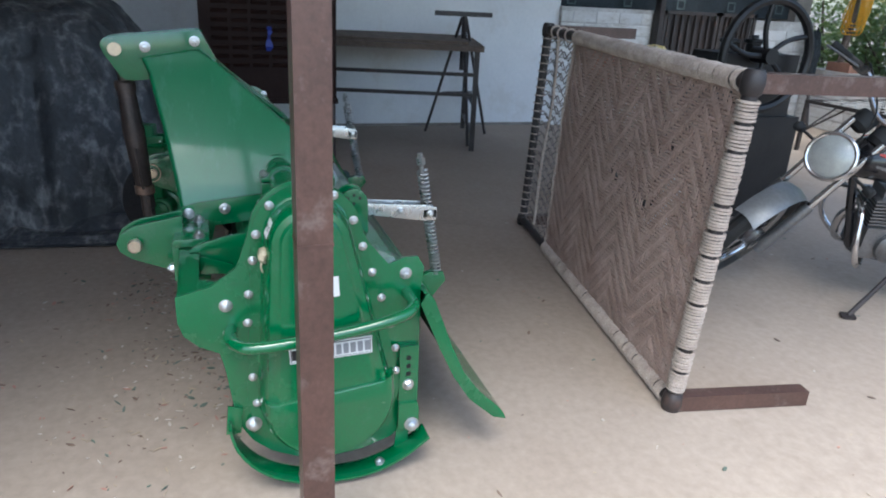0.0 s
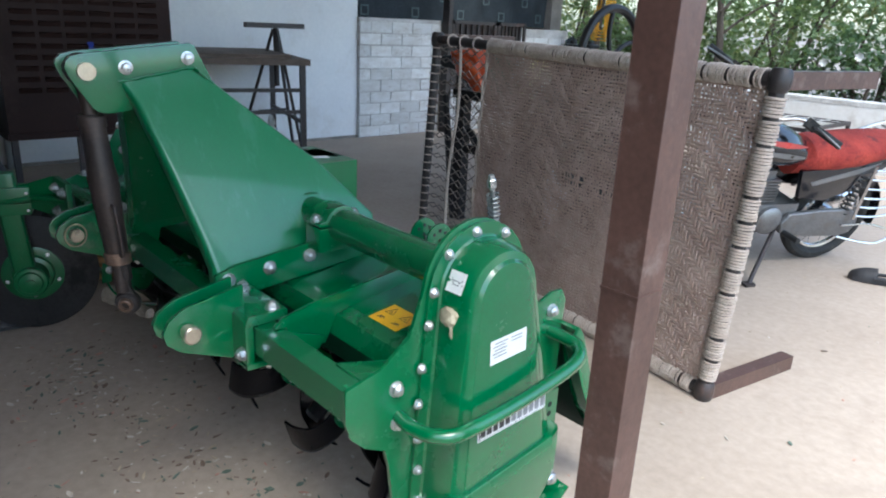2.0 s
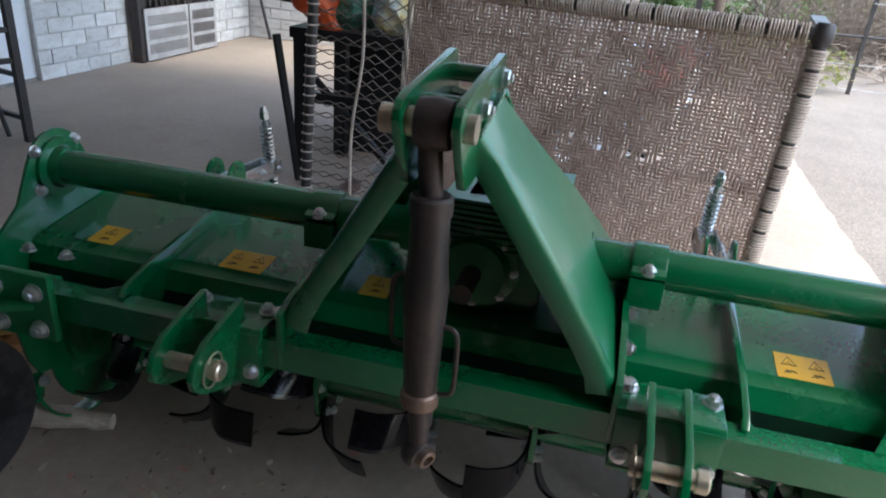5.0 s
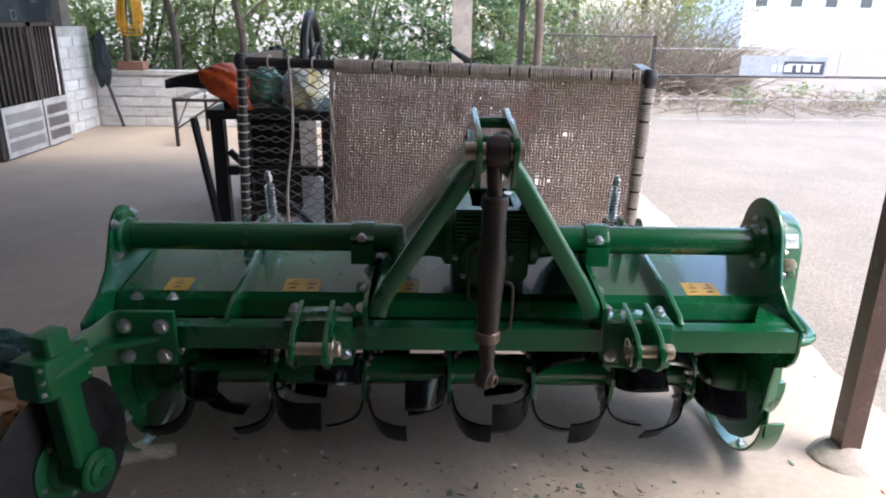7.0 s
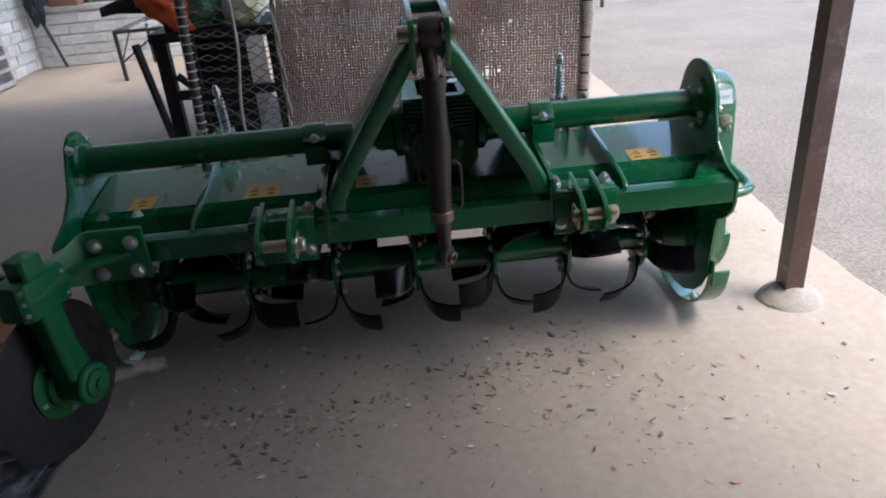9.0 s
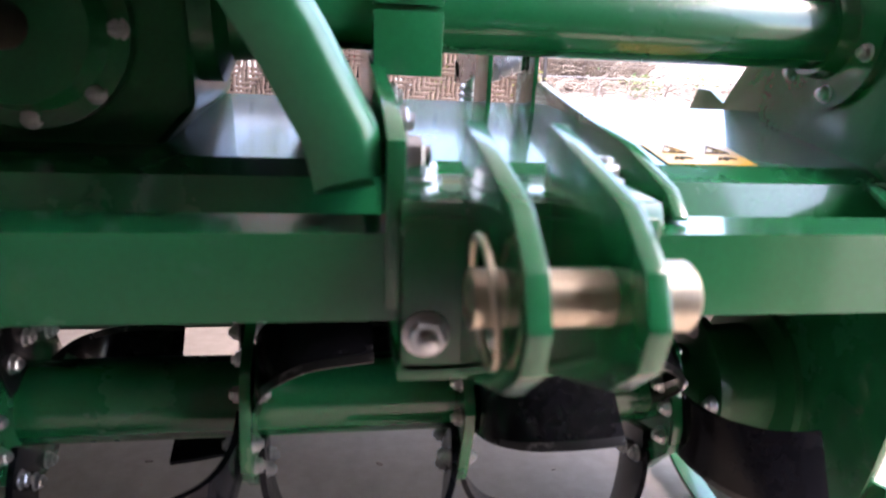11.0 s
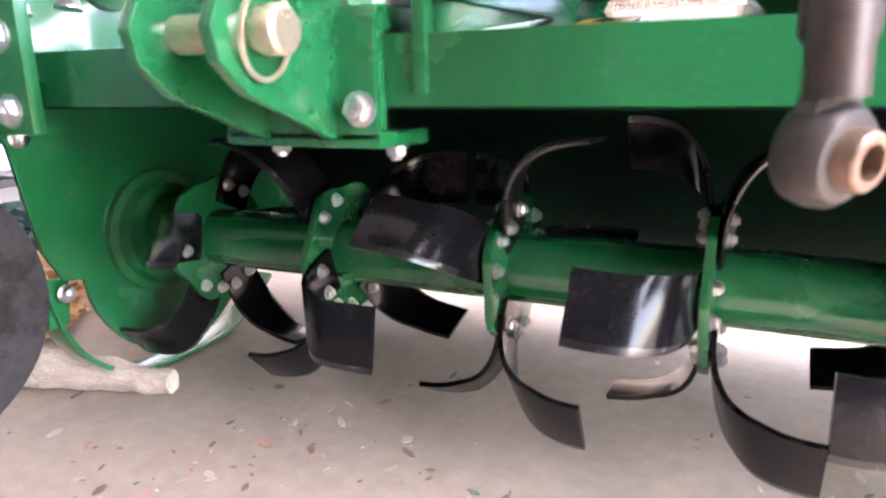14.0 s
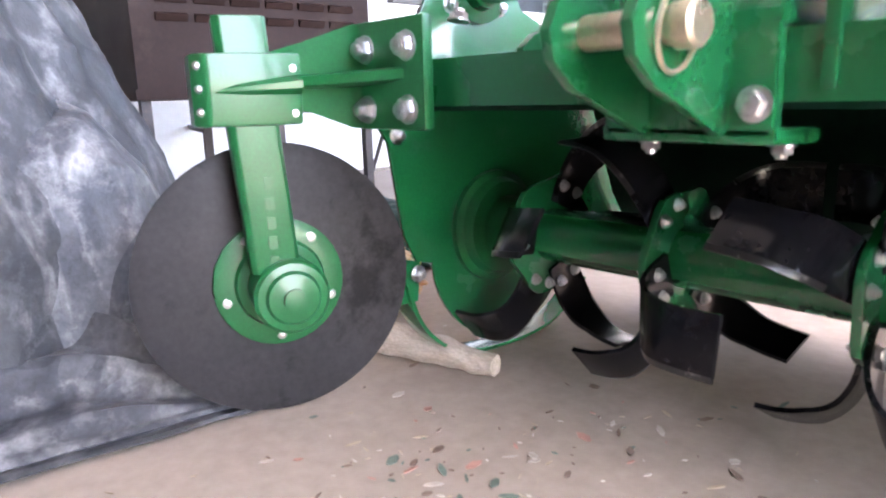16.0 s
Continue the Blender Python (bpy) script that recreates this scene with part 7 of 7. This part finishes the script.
for k in range(17):
    leaves(gb_, (rg.uniform(4.4, 9.5), rg.uniform(8.4, 10.5), 0.12), (0.35, 0.25, 0.16), 130, 0.07, rg)
solo("weeds", gb_, LEAF_M, "low green weeds along the track", "weeds", kind="stuff")
dl = B()
for k in range(9):
    leaves(dl, (rg.uniform(0.9, 2.3), rg.uniform(7.0, 8.3), 0.25), (0.5, 0.4, 0.28), 300, 0.07, rg)
solo("dry_leaf_heap", dl, LEAF_P, "heap of dry yellow-green cuttings behind the wall", "cuttings", kind="stuff")

# ---- wire fence with a name board ----
fence = thing("wire_fence", (4.0, 7.4, GZ), "rusty pipe and wire fence along the yard", "fence")
part("top_rail", rod(B(), (1.2, 7.32, 0.585), (9.5, 7.46, 0.60), 0.014, 8), DARKSTEEL, fence)
for z in (0.30, 0.04, 0.92):
    part("wire", rod(B(), (1.2 if z < 0.9 else 2.7, 7.32, z), (9.5, 7.46, z + 0.01), 0.005, 6), GATEGREY, fence)
for x in (2.72, 9.4):
    part("fence_post", bevel(box(B(), x - 0.018, x + 0.018, 7.33, 7.366, GZ - 0.05, 1.07), 0.003), DARKSTEEL, fence)
part("side_rail", rod(B(), (1.35, 7.34, 1.06), (2.72, 7.35, 1.055), 0.010, 8), DARKSTEEL, fence)
for k in range(9):
    x = 3.40 + 0.86 * k * 0.72
    part("upright_wire", rod(B(), (x, 7.36, GZ), (x, 7.36, 0.30), 0.005, 6), GATEGREY, fence)
for k in range(7):
    x = 4.4 + 0.7 * k
    part("upright_wire", rod(B(), (x, 7.38, 0.59), (x, 7.38, 0.93), 0.004, 6), GATEGREY, fence)
sign = thing("name_board", (4.45, 7.36, 0.58), "weathered pale name board with a dark painted panel", "sign")
part("board", bevel(box(B(), 3.83, 4.93, 7.335, 7.350, 0.60, 0.845), 0.003), material("weathered_white_board", (0.42, 0.43, 0.46), 0.7, patch=5, grain=40, amount=0.25, bump=0.1, spots=(0.22, 0.2, 0.2), spot_amount=0.6, spot_scale=9), sign)
part("dark_panel", box(B(), 4.38, 4.90, 7.3310, 7.3345, 0.625, 0.785), material("dark_sign_paint", (0.06, 0.06, 0.085), 0.5, patch=8, amount=0.2), sign)
for k, (x, w) in enumerate(((4.26, 0.05), (4.34, 0.04), (4.44, 0.10), (4.57, 0.05), (4.68, 0.09), (4.80, 0.08))):
    part("letter_bar", box(B(), x - w / 2, x + w / 2, 7.3275, 7.3305, 0.655, 0.735), STICK_W, sign)
part("headline_bar", box(B(), 4.42, 4.86, 7.3275, 7.3305, 0.740, 0.752), STICK_W, sign)

# ---- pale house beyond the track ----
house = thing("far_house", (19.0, 34.0, GZ), "pale two-storey house beyond the track", "house")
HW = material("white_house_paint", (0.82, 0.82, 0.81), 0.8, patch=0.6, grain=10, amount=0.06, bump=0.1)
part("wall", bevel(box(B(), 14.2, 34.0, 32.0, 42.0, -0.1, 8.0), 0.03), HW, house)
part("roof_slab", bevel(box(B(), 13.8, 34.4, 31.6, 42.4, 8.0, 8.25), 0.03), HW, house)
PANE = material("dusk_glass", (0.10, 0.11, 0.12), 0.15, patch=5, amount=0.2, bump=0)
for r, z in enumerate((1.7, 5.0)):
    for k in range(11):
        x = 14.95 + 1.62 * k
        w = part("window", bevel(box(B(), x - 0.38, x + 0.38, 31.93, 32.02, z, z + 1.5), 0.02), HW, house)
        part("pane", box(B(), x - 0.27, x + 0.27, 31.915, 31.929, z + 0.10, z + 1.40), PANE, w)

# yellow rope hanging by the trees
YR = material("yellow_nylon_rope", (0.70, 0.36, 0.02), 0.6, patch=20, grain=200, amount=0.2, bump=0.4)
yrope = thing("rope_coil", (-3.45, 6.50, 1.47), "bright yellow nylon rope hung in loops from a pole", "rope")
for k in range(9):
    yr = B()
    w, dz = 0.03 + 0.012 * k, 0.30 + 0.035 * (k % 4)
    pipe(yr, smooth_path([(-3.45 - w, 6.50 + 0.01 * k, 1.47), (-3.46 - w * 1.1, 6.50, 1.47 - dz), (-3.45, 6.51, 1.47 - dz - 0.05), (-3.44 + w * 1.1, 6.50, 1.47 - dz), (-3.44 + w * 0.8, 6.50 + 0.01 * k, 1.47)], 5), 0.006, 5)
    part("rope_loop", yr, YR, yrope)
part("pole", rod(B(), (-3.55, 6.56, 0.62), (-3.46, 6.55, 2.9), 0.038, 12, 0.034), BARK, yrope, "rough wooden pole")
solo("leaning_stick", pipe(B(), smooth_path([(-3.60, 6.36, 0.008), (-3.72, 6.38, 0.45), (-3.86, 6.40, 0.98)], 5), [0.017] * 11, 8), DARKSTEEL, "thin dark stick leaning in the wall corner", "stick")
crumple("dark_rag", (-3.74, 6.33, 0.74), (0.085, 0.07, 0.26), CLOTH, "dark rag hung in the wall corner", "rag", 3.3, 0.3)

# gravel and dead leaves on the yard
for mi, (mat, n) in enumerate(((CHIP[1], 380), (FOOTING, 4200), (CHIP[2], 190))):
    bm = B()
    gr_ = random.Random(300 + mi)
    for k in range(n):
        x, y = gr_.uniform(1.72, 7.5), gr_.uniform(-1.0, 8.5)
        if mi == 1:
            x, y = 1.60 + abs(gr_.gauss(0, 0.6)), gr_.uniform(-0.8, 4.5)
        s = gr_.uniform(0.004, 0.013)
        vs = [bm.verts.new((x + s * math.cos(a) * gr_.uniform(0.5, 1.2), y + s * math.sin(a) * gr_.uniform(0.5, 1.2), GZ)) for a in (0, 1.3, 2.6, 3.9, 5.2)]
        top = bm.verts.new((x, y, GZ + s * gr_.uniform(0.3, 0.8)))
        for i in range(5):
            bm.faces.new((vs[i], vs[(i + 1) % 5], top))
    solo("yard_litter", bm, mat, "gravel and dead leaves strewn on the yard", "gravel", kind="stuff")
